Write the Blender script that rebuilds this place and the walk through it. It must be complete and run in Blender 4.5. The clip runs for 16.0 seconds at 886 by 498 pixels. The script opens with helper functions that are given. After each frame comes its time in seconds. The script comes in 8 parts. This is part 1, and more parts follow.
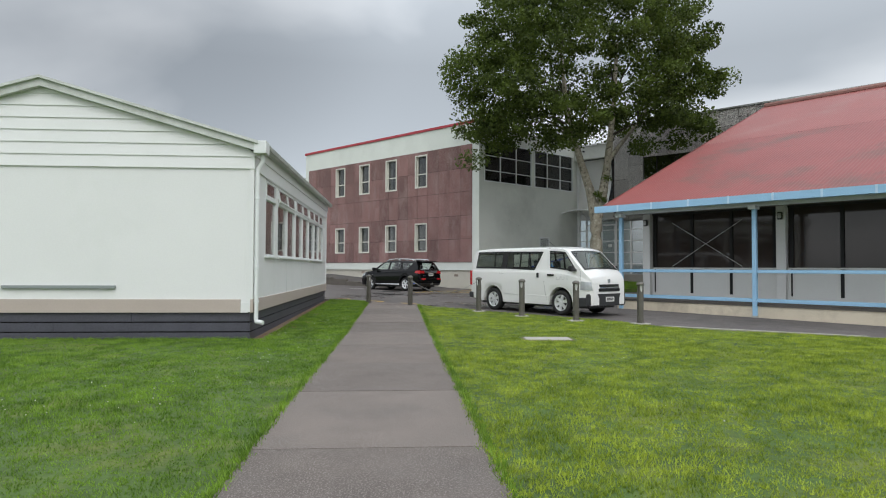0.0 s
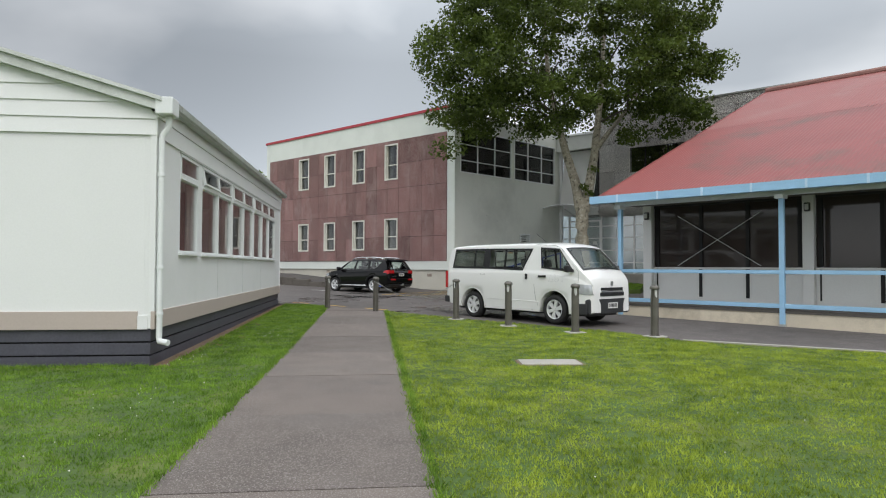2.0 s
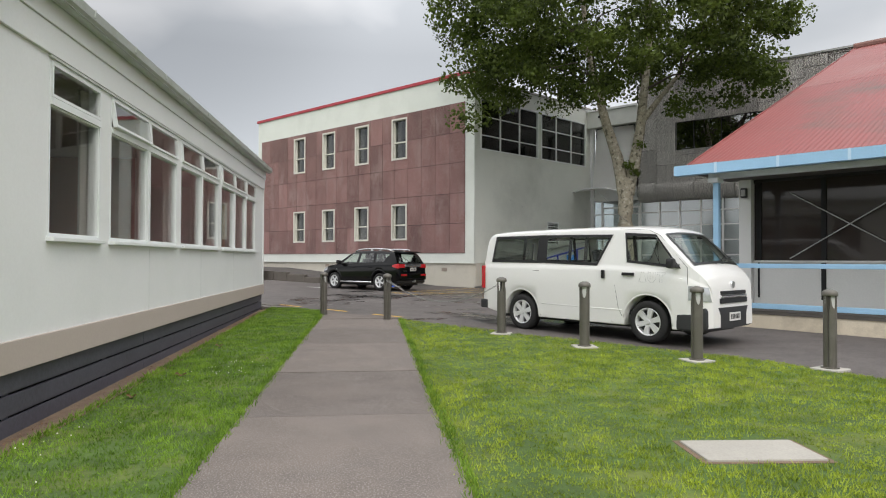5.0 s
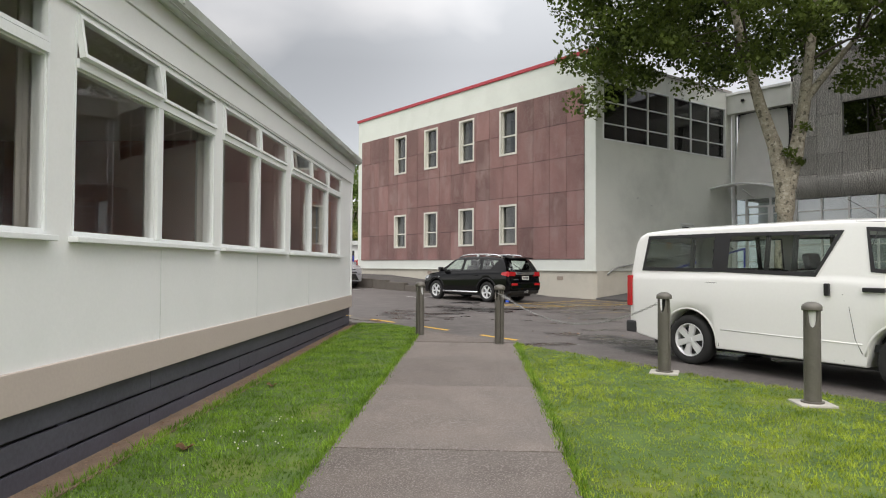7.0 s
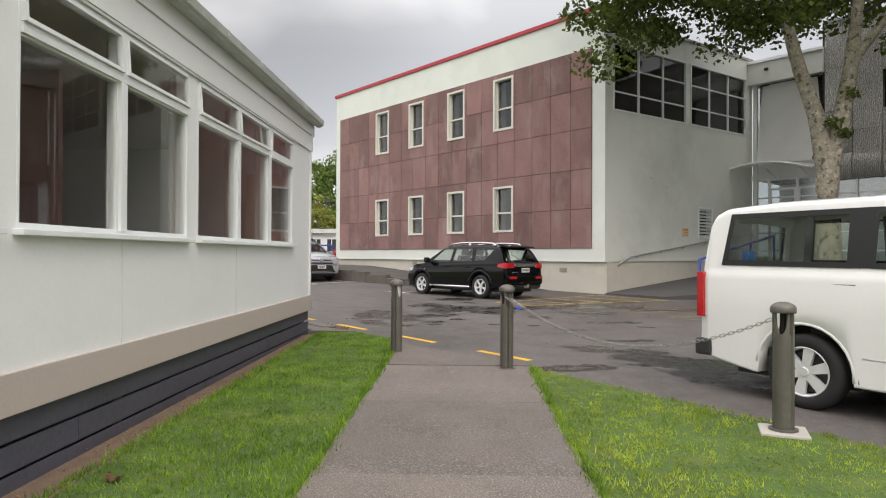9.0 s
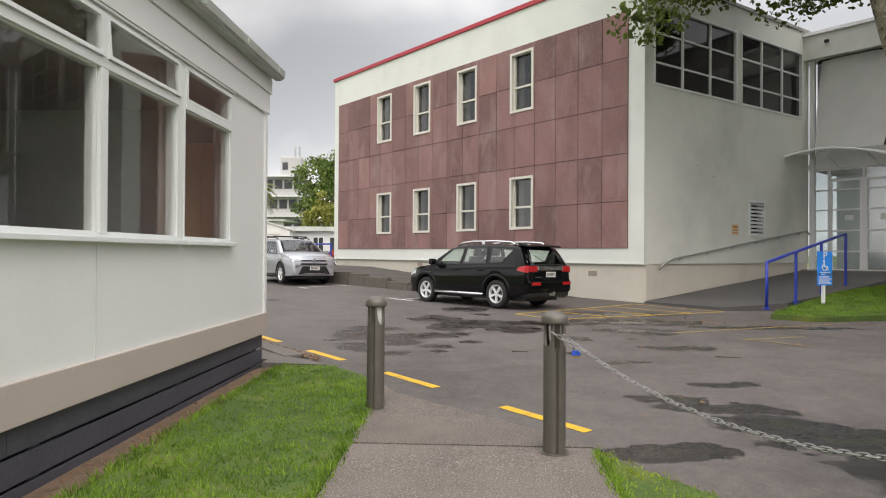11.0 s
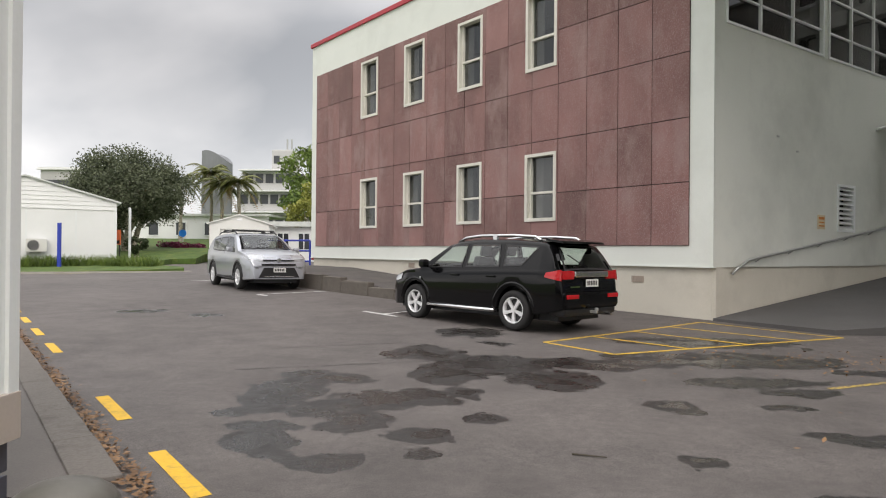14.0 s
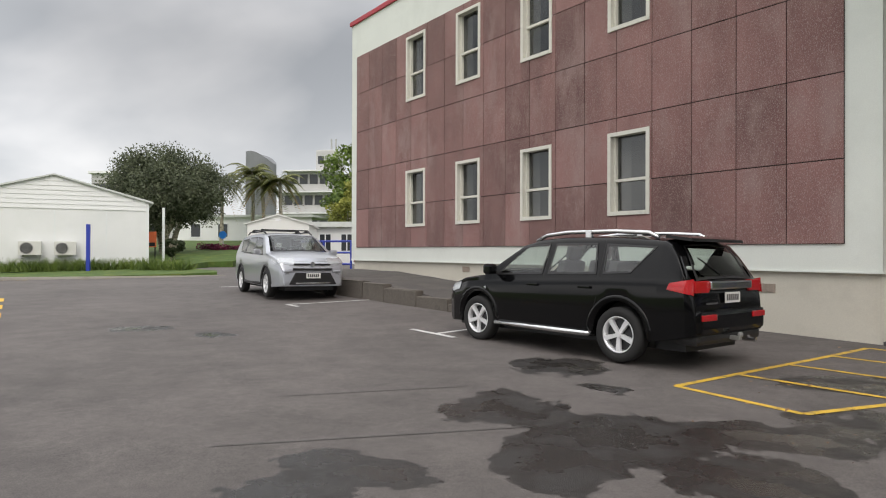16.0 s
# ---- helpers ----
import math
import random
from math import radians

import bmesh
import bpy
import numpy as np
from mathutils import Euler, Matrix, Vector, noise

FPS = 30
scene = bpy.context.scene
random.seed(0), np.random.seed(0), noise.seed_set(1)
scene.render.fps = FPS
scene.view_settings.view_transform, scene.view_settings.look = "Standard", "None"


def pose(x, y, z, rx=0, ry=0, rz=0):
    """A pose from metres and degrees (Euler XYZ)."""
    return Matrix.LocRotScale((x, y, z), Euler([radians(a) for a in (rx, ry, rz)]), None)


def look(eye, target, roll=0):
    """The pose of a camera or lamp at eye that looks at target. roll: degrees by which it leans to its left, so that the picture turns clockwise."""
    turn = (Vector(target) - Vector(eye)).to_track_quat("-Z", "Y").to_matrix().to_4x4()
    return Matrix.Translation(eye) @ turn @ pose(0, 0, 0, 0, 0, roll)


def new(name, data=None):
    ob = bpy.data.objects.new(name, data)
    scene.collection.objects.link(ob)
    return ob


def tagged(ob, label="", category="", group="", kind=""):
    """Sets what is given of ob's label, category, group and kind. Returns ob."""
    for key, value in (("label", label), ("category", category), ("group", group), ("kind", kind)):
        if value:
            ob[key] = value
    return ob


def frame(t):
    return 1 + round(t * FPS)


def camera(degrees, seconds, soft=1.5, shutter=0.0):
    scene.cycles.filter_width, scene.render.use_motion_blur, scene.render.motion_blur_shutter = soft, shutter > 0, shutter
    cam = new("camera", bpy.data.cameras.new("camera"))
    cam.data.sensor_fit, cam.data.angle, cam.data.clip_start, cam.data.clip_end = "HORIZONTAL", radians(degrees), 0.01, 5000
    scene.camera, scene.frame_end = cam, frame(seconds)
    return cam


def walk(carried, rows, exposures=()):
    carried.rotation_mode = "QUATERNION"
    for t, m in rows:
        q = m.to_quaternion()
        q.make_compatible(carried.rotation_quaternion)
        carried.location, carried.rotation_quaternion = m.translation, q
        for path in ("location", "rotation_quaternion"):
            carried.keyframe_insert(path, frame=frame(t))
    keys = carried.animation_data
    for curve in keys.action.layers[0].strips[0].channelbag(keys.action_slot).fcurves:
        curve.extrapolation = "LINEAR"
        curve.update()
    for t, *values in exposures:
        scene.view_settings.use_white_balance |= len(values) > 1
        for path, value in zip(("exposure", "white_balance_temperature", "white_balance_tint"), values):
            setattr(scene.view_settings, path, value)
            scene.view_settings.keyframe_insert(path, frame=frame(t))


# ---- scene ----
cam = camera(68.8, 16.0, soft=1.1)
METRES, EYE, TILT, LEAN, TURN = 24.4, 1.464, 0.0, 0.0, -3.9
ROWS = [
    (0.0, 0.0, 0.0, 0.0, -0.01, 1.68, -0.24),
    (0.5, 0.001, 0.0307, 0.0009, -0.71, 1.68, -0.15),
    (1.0, 0.0025, 0.0618, 0.0013, -1.11, 1.23, -0.27),
    (1.5, 0.0026, 0.0923, 0.0011, -1.52, 1.46, -0.12),
    (2.0, 0.0027, 0.1233, 0.0013, -2.37, 1.57, -0.23),
    (2.5, -0.0001, 0.154, 0.0007, -2.69, 1.78, -0.12),
    (3.0, -0.0006, 0.1857, 0.0012, -3.02, 1.91, 0.09),
    (5.5, -0.0208, 0.3409, 0.002, -2.14, 0.8, -0.21),
    (6.0, -0.0228, 0.3717, 0.0013, -2.01, 1.17, -0.08),
    (6.5, -0.0267, 0.4038, 0.0023, 4.52, 1.44, -0.07),
    (7.0, -0.0288, 0.4356, 0.0021, 6.96, 1.48, -0.32),
    (7.5, -0.0319, 0.4676, 0.0023, 6.6, 0.9, -0.3),
    (8.0, -0.0349, 0.4989, 0.0036, 6.69, 1.04, -0.18),
    (8.5, -0.038, 0.5317, 0.0038, 6.87, 1.22, -0.39),
    (9.0, -0.0427, 0.5634, 0.0037, 5.87, 0.51, -0.2),
    (11.5, -0.0569, 0.7214, 0.0062, 6.88, 0.36, -0.36),
    (12.0, -0.0604, 0.7524, 0.0067, 6.37, 0.02, -0.39),
    (12.5, -0.0628, 0.7844, 0.0065, 6.09, 0.11, -0.41),
    (13.0, -0.0679, 0.8135, 0.0067, 6.91, 0.77, -0.36),
    (13.5, -0.0675, 0.8458, 0.0064, 6.09, -0.23, -0.27),
    (14.0, -0.0731, 0.8757, 0.0063, 6.68, 0.23, -0.49),
    (14.5, -0.0755, 0.9047, 0.0064, 7.2, -0.49, -0.5),
    (15.0, -0.0815, 0.9335, 0.007, 7.71, 0.11, -0.41),
    (15.5, -0.0877, 0.962, 0.0063, 8.43, 0.02, -0.34),
    (16.0, -0.1026, 0.9898, 0.0072, 10.64, 0.26, -0.17),
]
walk(cam, [(t, pose(0, 0, EYE, TILT, LEAN, TURN) @ pose(METRES * x, METRES * y, METRES * z, 90 + pitch, roll, yaw)) for t, x, y, z, yaw, pitch, roll in ROWS],
     exposures=[(0.0, -0.05, 6480, 12), (5.0, 0.22, 6850, 14.5), (9.0, 0.36, 7060, 16.5), (12.5, 0.40, 7130, 17), (14.5, 0.2, 7000, 16.5), (16.0, 0.12, 6950, 15.5)])

# ---- sky and sun ----
SUN_EL, SUN_AZ = 46, 165      # degrees; azimuth clockwise from +y
world = bpy.data.worlds.new("overcast_sky")
scene.world = world
world.use_nodes = True
wn, wl = world.node_tree.nodes, world.node_tree.links
wn.clear()


def wnode(kind, **vals):
    n = wn.new(kind)
    for k, v in vals.items():
        n.inputs[k].default_value = v
    return n


w_out = wn.new("ShaderNodeOutputWorld")
w_bg = wnode("ShaderNodeBackground", Strength=0.2)
w_sky = wn.new("ShaderNodeTexSky")
w_sky.sky_type, w_sky.sun_disc = "NISHITA", False
w_sky.sun_elevation, w_sky.sun_rotation = radians(SUN_EL), radians(SUN_AZ)
w_sky.air_density, w_sky.dust_density = 1.0, 2.0
w_co = wn.new("ShaderNodeTexCoord")
w_sep = wn.new("ShaderNodeSeparateXYZ")
wl.new(w_co.outputs["Generated"], w_sep.inputs[0])
# cloud deck: the direction is projected on a flat layer
w_zc = wn.new("ShaderNodeMath"); w_zc.operation = "MAXIMUM"; w_zc.inputs[1].default_value = 0.0
w_za = wn.new("ShaderNodeMath"); w_za.operation = "ADD"; w_za.inputs[1].default_value = 0.38
wl.new(w_sep.outputs["Z"], w_zc.inputs[0]); wl.new(w_zc.outputs[0], w_za.inputs[0])
w_div = wn.new("ShaderNodeVectorMath"); w_div.operation = "DIVIDE"
w_cmb = wn.new("ShaderNodeCombineXYZ")
for i in range(3):
    wl.new(w_za.outputs[0], w_cmb.inputs[i])
wl.new(w_co.outputs["Generated"], w_div.inputs[0]); wl.new(w_cmb.outputs[0], w_div.inputs[1])
w_map = wn.new("ShaderNodeMapping"); w_map.inputs["Location"].default_value = (3.3, 0.4, 0); w_map.inputs["Scale"].default_value = (1, 1, 0.3)
wl.new(w_div.outputs[0], w_map.inputs[0])
w_n1 = wnode("ShaderNodeTexNoise", Scale=1.3, Detail=5.0, Roughness=0.45, Distortion=0.2)
wl.new(w_map.outputs[0], w_n1.inputs["Vector"])
w_ramp = wn.new("ShaderNodeValToRGB")
w_ramp.color_ramp.elements[0].position, w_ramp.color_ramp.elements[0].color = 0.40, (2.36, 2.6, 2.77, 1)
w_ramp.color_ramp.elements[1].position, w_ramp.color_ramp.elements[1].color = 0.62, (4.27, 4.5, 4.6, 1)
wl.new(w_n1.outputs["Fac"], w_ramp.inputs[0])
# an overcast sky is brighter overhead than at the horizon
w_up = wn.new("ShaderNodeMapRange")
for k, v in ((1, 0.3), (2, 0.95), (3, 1.0), (4, 3.1)):
    w_up.inputs[k].default_value = v
wl.new(w_sep.outputs["Z"], w_up.inputs[0])
w_mul = wn.new("ShaderNodeVectorMath"); w_mul.operation = "SCALE"
wl.new(w_ramp.outputs[0], w_mul.inputs[0])
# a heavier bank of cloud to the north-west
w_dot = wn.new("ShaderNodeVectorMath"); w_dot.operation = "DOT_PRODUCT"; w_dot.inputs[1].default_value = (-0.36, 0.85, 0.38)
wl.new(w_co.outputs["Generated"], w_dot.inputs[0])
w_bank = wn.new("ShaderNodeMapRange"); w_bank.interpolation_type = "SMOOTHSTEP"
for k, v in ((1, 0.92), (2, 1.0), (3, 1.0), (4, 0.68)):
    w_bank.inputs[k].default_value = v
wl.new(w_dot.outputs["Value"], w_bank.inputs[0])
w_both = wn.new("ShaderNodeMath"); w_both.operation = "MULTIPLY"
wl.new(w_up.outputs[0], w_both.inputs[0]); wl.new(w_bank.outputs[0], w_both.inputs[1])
# and the cloud thins to a paler band along the horizon
w_low = wn.new("ShaderNodeMapRange"); w_low.interpolation_type = "SMOOTHSTEP"
for k, v in ((1, 0.05), (2, 0.30), (3, 1.32), (4, 1.0)):
    w_low.inputs[k].default_value = v
wl.new(w_sep.outputs["Z"], w_low.inputs[0])
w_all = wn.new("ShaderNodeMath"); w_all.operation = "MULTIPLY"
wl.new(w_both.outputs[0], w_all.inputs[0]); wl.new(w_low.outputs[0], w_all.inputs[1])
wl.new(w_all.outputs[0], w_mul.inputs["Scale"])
w_mix = wn.new("ShaderNodeMix"); w_mix.data_type = "RGBA"; w_mix.inputs[0].default_value = 0.94
wl.new(w_sky.outputs[0], w_mix.inputs[6]); wl.new(w_mul.outputs[0], w_mix.inputs[7])
wl.new(w_mix.outputs[2], w_bg.inputs["Color"]); wl.new(w_bg.outputs[0], w_out.inputs[0])

sun = new("sun", bpy.data.lights.new("sun", "SUN"))
sun.data.energy, sun.data.angle, sun.data.color = 1.15, radians(40), (1.0, 0.97, 0.93)
_a, _e = radians(SUN_AZ), radians(SUN_EL)
sun.matrix_world = look((0, 0, 40), (-math.sin(_a) * math.cos(_e) * 10, -math.cos(_a) * math.cos(_e) * 10, 40 - math.sin(_e) * 10))

# ---- materials ----
MATS = {}


def mat(name, col, rough=0.7, var=0.12, scale=3.0, grain=60.0, bump=0.15, metal=0.0, spec=0.5, stain=None, stain_amt=0.0, stain_scale=1.2, coat=0.0, per_piece=0.0, aniso=None, speck=None):
    """Colour that varies at two scales, with fine relief; stain: a second colour in uneven patches."""
    if name in MATS:
        return MATS[name]
    m = bpy.data.materials.new(name)
    m.use_nodes = True
    nt = m.node_tree
    N, L = nt.nodes, nt.links
    b = N["Principled BSDF"]
    co = N.new("ShaderNodeTexCoord")
    mp = N.new("ShaderNodeMapping")
    if aniso:
        mp.inputs["Scale"].default_value = aniso
    geo = N.new("ShaderNodeNewGeometry")
    L.new(geo.outputs["Position"], mp.inputs[0])
    n1 = N.new("ShaderNodeTexNoise"); n1.inputs["Scale"].default_value = scale; n1.inputs["Detail"].default_value = 4
    n2 = N.new("ShaderNodeTexNoise"); n2.inputs["Scale"].default_value = grain; n2.inputs["Detail"].default_value = 3
    L.new(mp.outputs[0], n1.inputs["Vector"]); L.new(mp.outputs[0], n2.inputs["Vector"])
    add = N.new("ShaderNodeMath"); add.operation = "ADD"
    L.new(n1.outputs["Fac"], add.inputs[0]); L.new(n2.outputs["Fac"], add.inputs[1])
    rng = N.new("ShaderNodeMapRange")
    for k, v in ((1, 0.6), (2, 1.4), (3, 1 - var), (4, 1 + var)):
        rng.inputs[k].default_value = v
    L.new(add.outputs[0], rng.inputs[0])
    last = rng.outputs[0]
    if per_piece:
        oi = N.new("ShaderNodeObjectInfo")
        pr = N.new("ShaderNodeMapRange")
        for k, v in ((3, 1 - per_piece), (4, 1 + per_piece)):
            pr.inputs[k].default_value = v
        L.new(oi.outputs["Random"], pr.inputs[0])
        mu = N.new("ShaderNodeMath"); mu.operation = "MULTIPLY"
        L.new(last, mu.inputs[0]); L.new(pr.outputs[0], mu.inputs[1]); last = mu.outputs[0]
    sc = N.new("ShaderNodeVectorMath"); sc.operation = "SCALE"; sc.inputs[0].default_value = col
    L.new(last, sc.inputs["Scale"])
    out = sc.outputs[0]
    if stain:
        n3 = N.new("ShaderNodeTexNoise"); n3.inputs["Scale"].default_value = stain_scale; n3.inputs["Detail"].default_value = 7; n3.inputs["Roughness"].default_value = 0.65
        L.new(mp.outputs[0], n3.inputs["Vector"])
        sr = N.new("ShaderNodeMapRange")
        for k, v in ((1, 0.5), (2, 0.7), (3, 0.0), (4, stain_amt)):
            sr.inputs[k].default_value = v
        L.new(n3.outputs["Fac"], sr.inputs[0])
        mx = N.new("ShaderNodeMix"); mx.data_type = "RGBA"
        L.new(sr.outputs[0], mx.inputs[0]); L.new(out, mx.inputs[6]); mx.inputs[7].default_value = (*stain, 1)
        out = mx.outputs[2]
    if speck:
        # small stones in the surface: (scale, share from, strength, colour)
        n4 = N.new("ShaderNodeTexNoise"); n4.inputs["Scale"].default_value = speck[0]; n4.inputs["Detail"].default_value = 1
        L.new(mp.outputs[0], n4.inputs["Vector"])
        kr = N.new("ShaderNodeMapRange")
        for k, v in ((1, speck[1]), (2, speck[1] + 0.06), (3, 0.0), (4, speck[2])):
            kr.inputs[k].default_value = v
        L.new(n4.outputs["Fac"], kr.inputs[0])
        kx = N.new("ShaderNodeMix"); kx.data_type = "RGBA"
        L.new(kr.outputs[0], kx.inputs[0]); L.new(out, kx.inputs[6]); kx.inputs[7].default_value = (*speck[3], 1)
        out = kx.outputs[2]
    L.new(out, b.inputs["Base Color"])
    b.inputs["Roughness"].default_value, b.inputs["Metallic"].default_value = rough, metal
    b.inputs["Specular IOR Level"].default_value, b.inputs["Coat Weight"].default_value = spec, coat
    b.inputs["Coat Roughness"].default_value = 0.05
    if bump:
        bp = N.new("ShaderNodeBump"); bp.inputs["Strength"].default_value = bump; bp.inputs["Distance"].default_value = 0.01
        L.new(n2.outputs["Fac"], bp.inputs["Height"]); L.new(bp.outputs[0], b.inputs["Normal"])
    MATS[name] = m
    return m


def glass(name, tint, rough=0.02, mix=0.0, gain=1.6):
    """Window glass: a mirror-like coat over a see-through tint."""
    if name in MATS:
        return MATS[name]
    m = bpy.data.materials.new(name)
    m.use_nodes = True
    N, L = m.node_tree.nodes, m.node_tree.links
    N.clear()
    o = N.new("ShaderNodeOutputMaterial")
    tr = N.new("ShaderNodeBsdfTransparent"); tr.inputs[0].default_value = (*tint, 1)
    gl = N.new("ShaderNodeBsdfGlossy"); gl.inputs["Roughness"].default_value = rough
    lw = N.new("ShaderNodeLayerWeight"); lw.inputs["Blend"].default_value = 0.5
    pw = N.new("ShaderNodeMath"); pw.operation = "POWER"; pw.inputs[1].default_value = 5.0
    L.new(lw.outputs["Facing"], pw.inputs[0])
    fr = N.new("ShaderNodeMath"); fr.operation = "MULTIPLY_ADD"; fr.inputs[1].default_value, fr.inputs[2].default_value = 0.957, 0.043
    L.new(pw.outputs[0], fr.inputs[0])
    mr = N.new("ShaderNodeMath"); mr.operation = "MULTIPLY_ADD"; mr.inputs[1].default_value = gain; mr.inputs[2].default_value = mix
    mr.use_clamp = True
    L.new(fr.outputs[0], mr.inputs[0])
    mx = N.new("ShaderNodeMixShader")
    L.new(mr.outputs[0], mx.inputs[0]); L.new(tr.outputs[0], mx.inputs[1]); L.new(gl.outputs[0], mx.inputs[2]); L.new(mx.outputs[0], o.inputs[0])
    MATS[name] = m
    return m


WHITE = mat("white_painted_board", (0.755, 0.77, 0.757), 0.55, 0.03, 0.8, 40, 0.05, stain=(0.62, 0.66, 0.62), stain_amt=0.25, stain_scale=0.7)
TRIM = mat("white_painted_trim", (0.74, 0.77, 0.76), 0.45, 0.05, 3, 50, 0.05)
BEIGE = mat("beige_painted_band", (0.46, 0.395, 0.35), 0.6, 0.05, 1.5, 40, 0.08)
SLATE = mat("charcoal_painted_slats", (0.068, 0.068, 0.086), 0.55, 0.25, 2, 30, 0.15)
ROOFW = mat("pale_roof_sheet", (0.45, 0.46, 0.45), 0.5, 0.1, 2, 30, 0.1)
GUTTER = mat("grey_gutter", (0.42, 0.45, 0.42), 0.5, 0.12, 2, 30, 0.1, stain=(0.22, 0.24, 0.14), stain_amt=0.5, stain_scale=3)
RENDER_W = mat("pale_render", (0.72, 0.75, 0.70), 0.75, 0.05, 0.8, 60, 0.12, stain=(0.5, 0.52, 0.47), stain_amt=0.3, stain_scale=0.5)
RENDER_G = mat("grey_green_render", (0.68, 0.70, 0.645), 0.8, 0.06, 0.6, 60, 0.12, stain=(0.33, 0.35, 0.32), stain_amt=0.35, stain_scale=0.35)
CREAM = mat("cream_plinth", (0.60, 0.57, 0.49), 0.8, 0.07, 0.8, 50, 0.15, stain=(0.35, 0.33, 0.28), stain_amt=0.35, stain_scale=0.6)
REDCAP = mat("red_coping", (0.42, 0.035, 0.05), 0.5, 0.1)
PANEL = mat("red_brown_aggregate_panel", (0.215, 0.112, 0.104), 0.85, 0.34, 1.6, 90, 0.5, stain=(0.33, 0.23, 0.215), stain_amt=0.6, stain_scale=1.5, per_piece=0.27, aniso=(1, 1, 0.45), speck=(85, 0.57, 0.5, (0.42, 0.33, 0.30)))
JOINT = mat("dark_joint", (0.035, 0.025, 0.025), 0.9)
PATH = mat("weathered_path_asphalt", (0.136, 0.112, 0.097), 0.9, 0.30, 2.2, 75, 0.7, stain=(0.085, 0.076, 0.072), stain_amt=0.65, stain_scale=0.6, speck=(90, 0.56, 0.7, (0.29, 0.26, 0.24)))
CONC = mat("concrete", (0.36, 0.34, 0.30), 0.85, 0.15, 1.5, 60, 0.3, stain=(0.2, 0.18, 0.15), stain_amt=0.5, stain_scale=1.2)
SOIL = mat("brown_soil", (0.17, 0.115, 0.078), 0.95, 0.35, 6, 60, 0.8)
GRASS = mat("lawn_ground", (0.055, 0.10, 0.016), 0.9, 0.45, 2.0, 30, 0.8, stain=(0.17, 0.19, 0.035), stain_amt=0.7, stain_scale=1.3)
BLUE = mat("pale_blue_paint", (0.30, 0.52, 0.72), 0.5, 0.08, 2, 40, 0.08)
GREYWALL = mat("pale_grey_wall", (0.72, 0.72, 0.70), 0.7, 0.06, 1, 40, 0.1)
GLASS = glass("window_glass", (0.98, 0.985, 0.98), 0.01, 0.0, 1.1)
GLASSH = glass("hall_window_glass", (0.55, 0.57, 0.57), 0.01, 0.05, 1.1)
GLASSS = glass("smoky_window_glass", (0.34, 0.34, 0.34), 0.01, 0.03, 1.0)
GLASSM = glass("reflective_glass", (0.2, 0.2, 0.2), 0.01, 0.3)
GLASSD = glass("tinted_glass", (0.25, 0.25, 0.26), 0.02)
INSIDE = mat("interior_wall", (0.58, 0.53, 0.49), 0.9, 0.1, 1, 20, 0)
# near-black that stands in for shade in rooms and under roofs
SHADE_DARK = mat("dark_shade_fill", (0.03, 0.028, 0.028), 0.9, 0.1)
ALU = mat("white_aluminium", (0.80, 0.81, 0.81), 0.4, 0.05, 4, 40, 0.03)

# ---- building blocks ----
PLACE = {}


def thing(name, m, label, category, group="", kind=""):
    ob = new(name)
    ob.matrix_basis = m
    PLACE[ob] = m
    return tagged(ob, label, category, group, kind)


def part(name, bm, material, parent=None, label="", m=None):
    """Links a bmesh, given in the world (or in the frame m), as one mesh object under a thing or a part."""
    if m is not None:
        bm.transform(m)
    base = PLACE.get(parent, Matrix())
    bm.transform(base.inverted())
    bm.normal_update()
    me = bpy.data.meshes.new(name)
    bm.to_mesh(me)
    bm.free()
    for mm in (material if isinstance(material, (list, tuple)) else [material]):
        me.materials.append(mm)
    ob = new(name, me)
    if parent is not None:
        ob.parent = parent
    PLACE[ob] = base
    return tagged(ob, label)


def box(bm, x0, x1, y0, y1, z0, z1, m=None, bev=0.0):
    x0, x1, y0, y1, z0, z1 = min(x0, x1), max(x0, x1), min(y0, y1), max(y0, y1), min(z0, z1), max(z0, z1)
    r = bmesh.ops.create_cube(bm, size=1, matrix=Matrix.LocRotScale(((x0 + x1) / 2, (y0 + y1) / 2, (z0 + z1) / 2), None, (x1 - x0, y1 - y0, z1 - z0)))
    vs = r["verts"]
    if bev:
        es = list({e for v in vs for e in v.link_edges})
        rr = bmesh.ops.bevel(bm, geom=es, offset=bev, segments=2, affect="EDGES", profile=0.6)
        vs = list({v for f in rr["faces"] for v in f.verts} | {v for v in vs if v.is_valid})
    if m is not None:
        bmesh.ops.transform(bm, matrix=m, verts=[v for v in vs if v.is_valid])
    return bm


def boxes(*bs, m=None, bev=0.0):
    bm = bmesh.new()
    for b in bs:
        box(bm, *b, m=m, bev=bev)
    return bm


def tube(bm, p, q, r0, r1=None, n=10, caps=True):
    p, q = Vector(p), Vector(q)
    d = q - p
    m = Matrix.Translation((p + q) / 2) @ d.to_track_quat("Z", "Y").to_matrix().to_4x4()
    bmesh.ops.create_cone(bm, cap_ends=caps, segments=n, radius1=r0, radius2=r0 if r1 is None else r1, depth=d.length, matrix=m)
    return bm


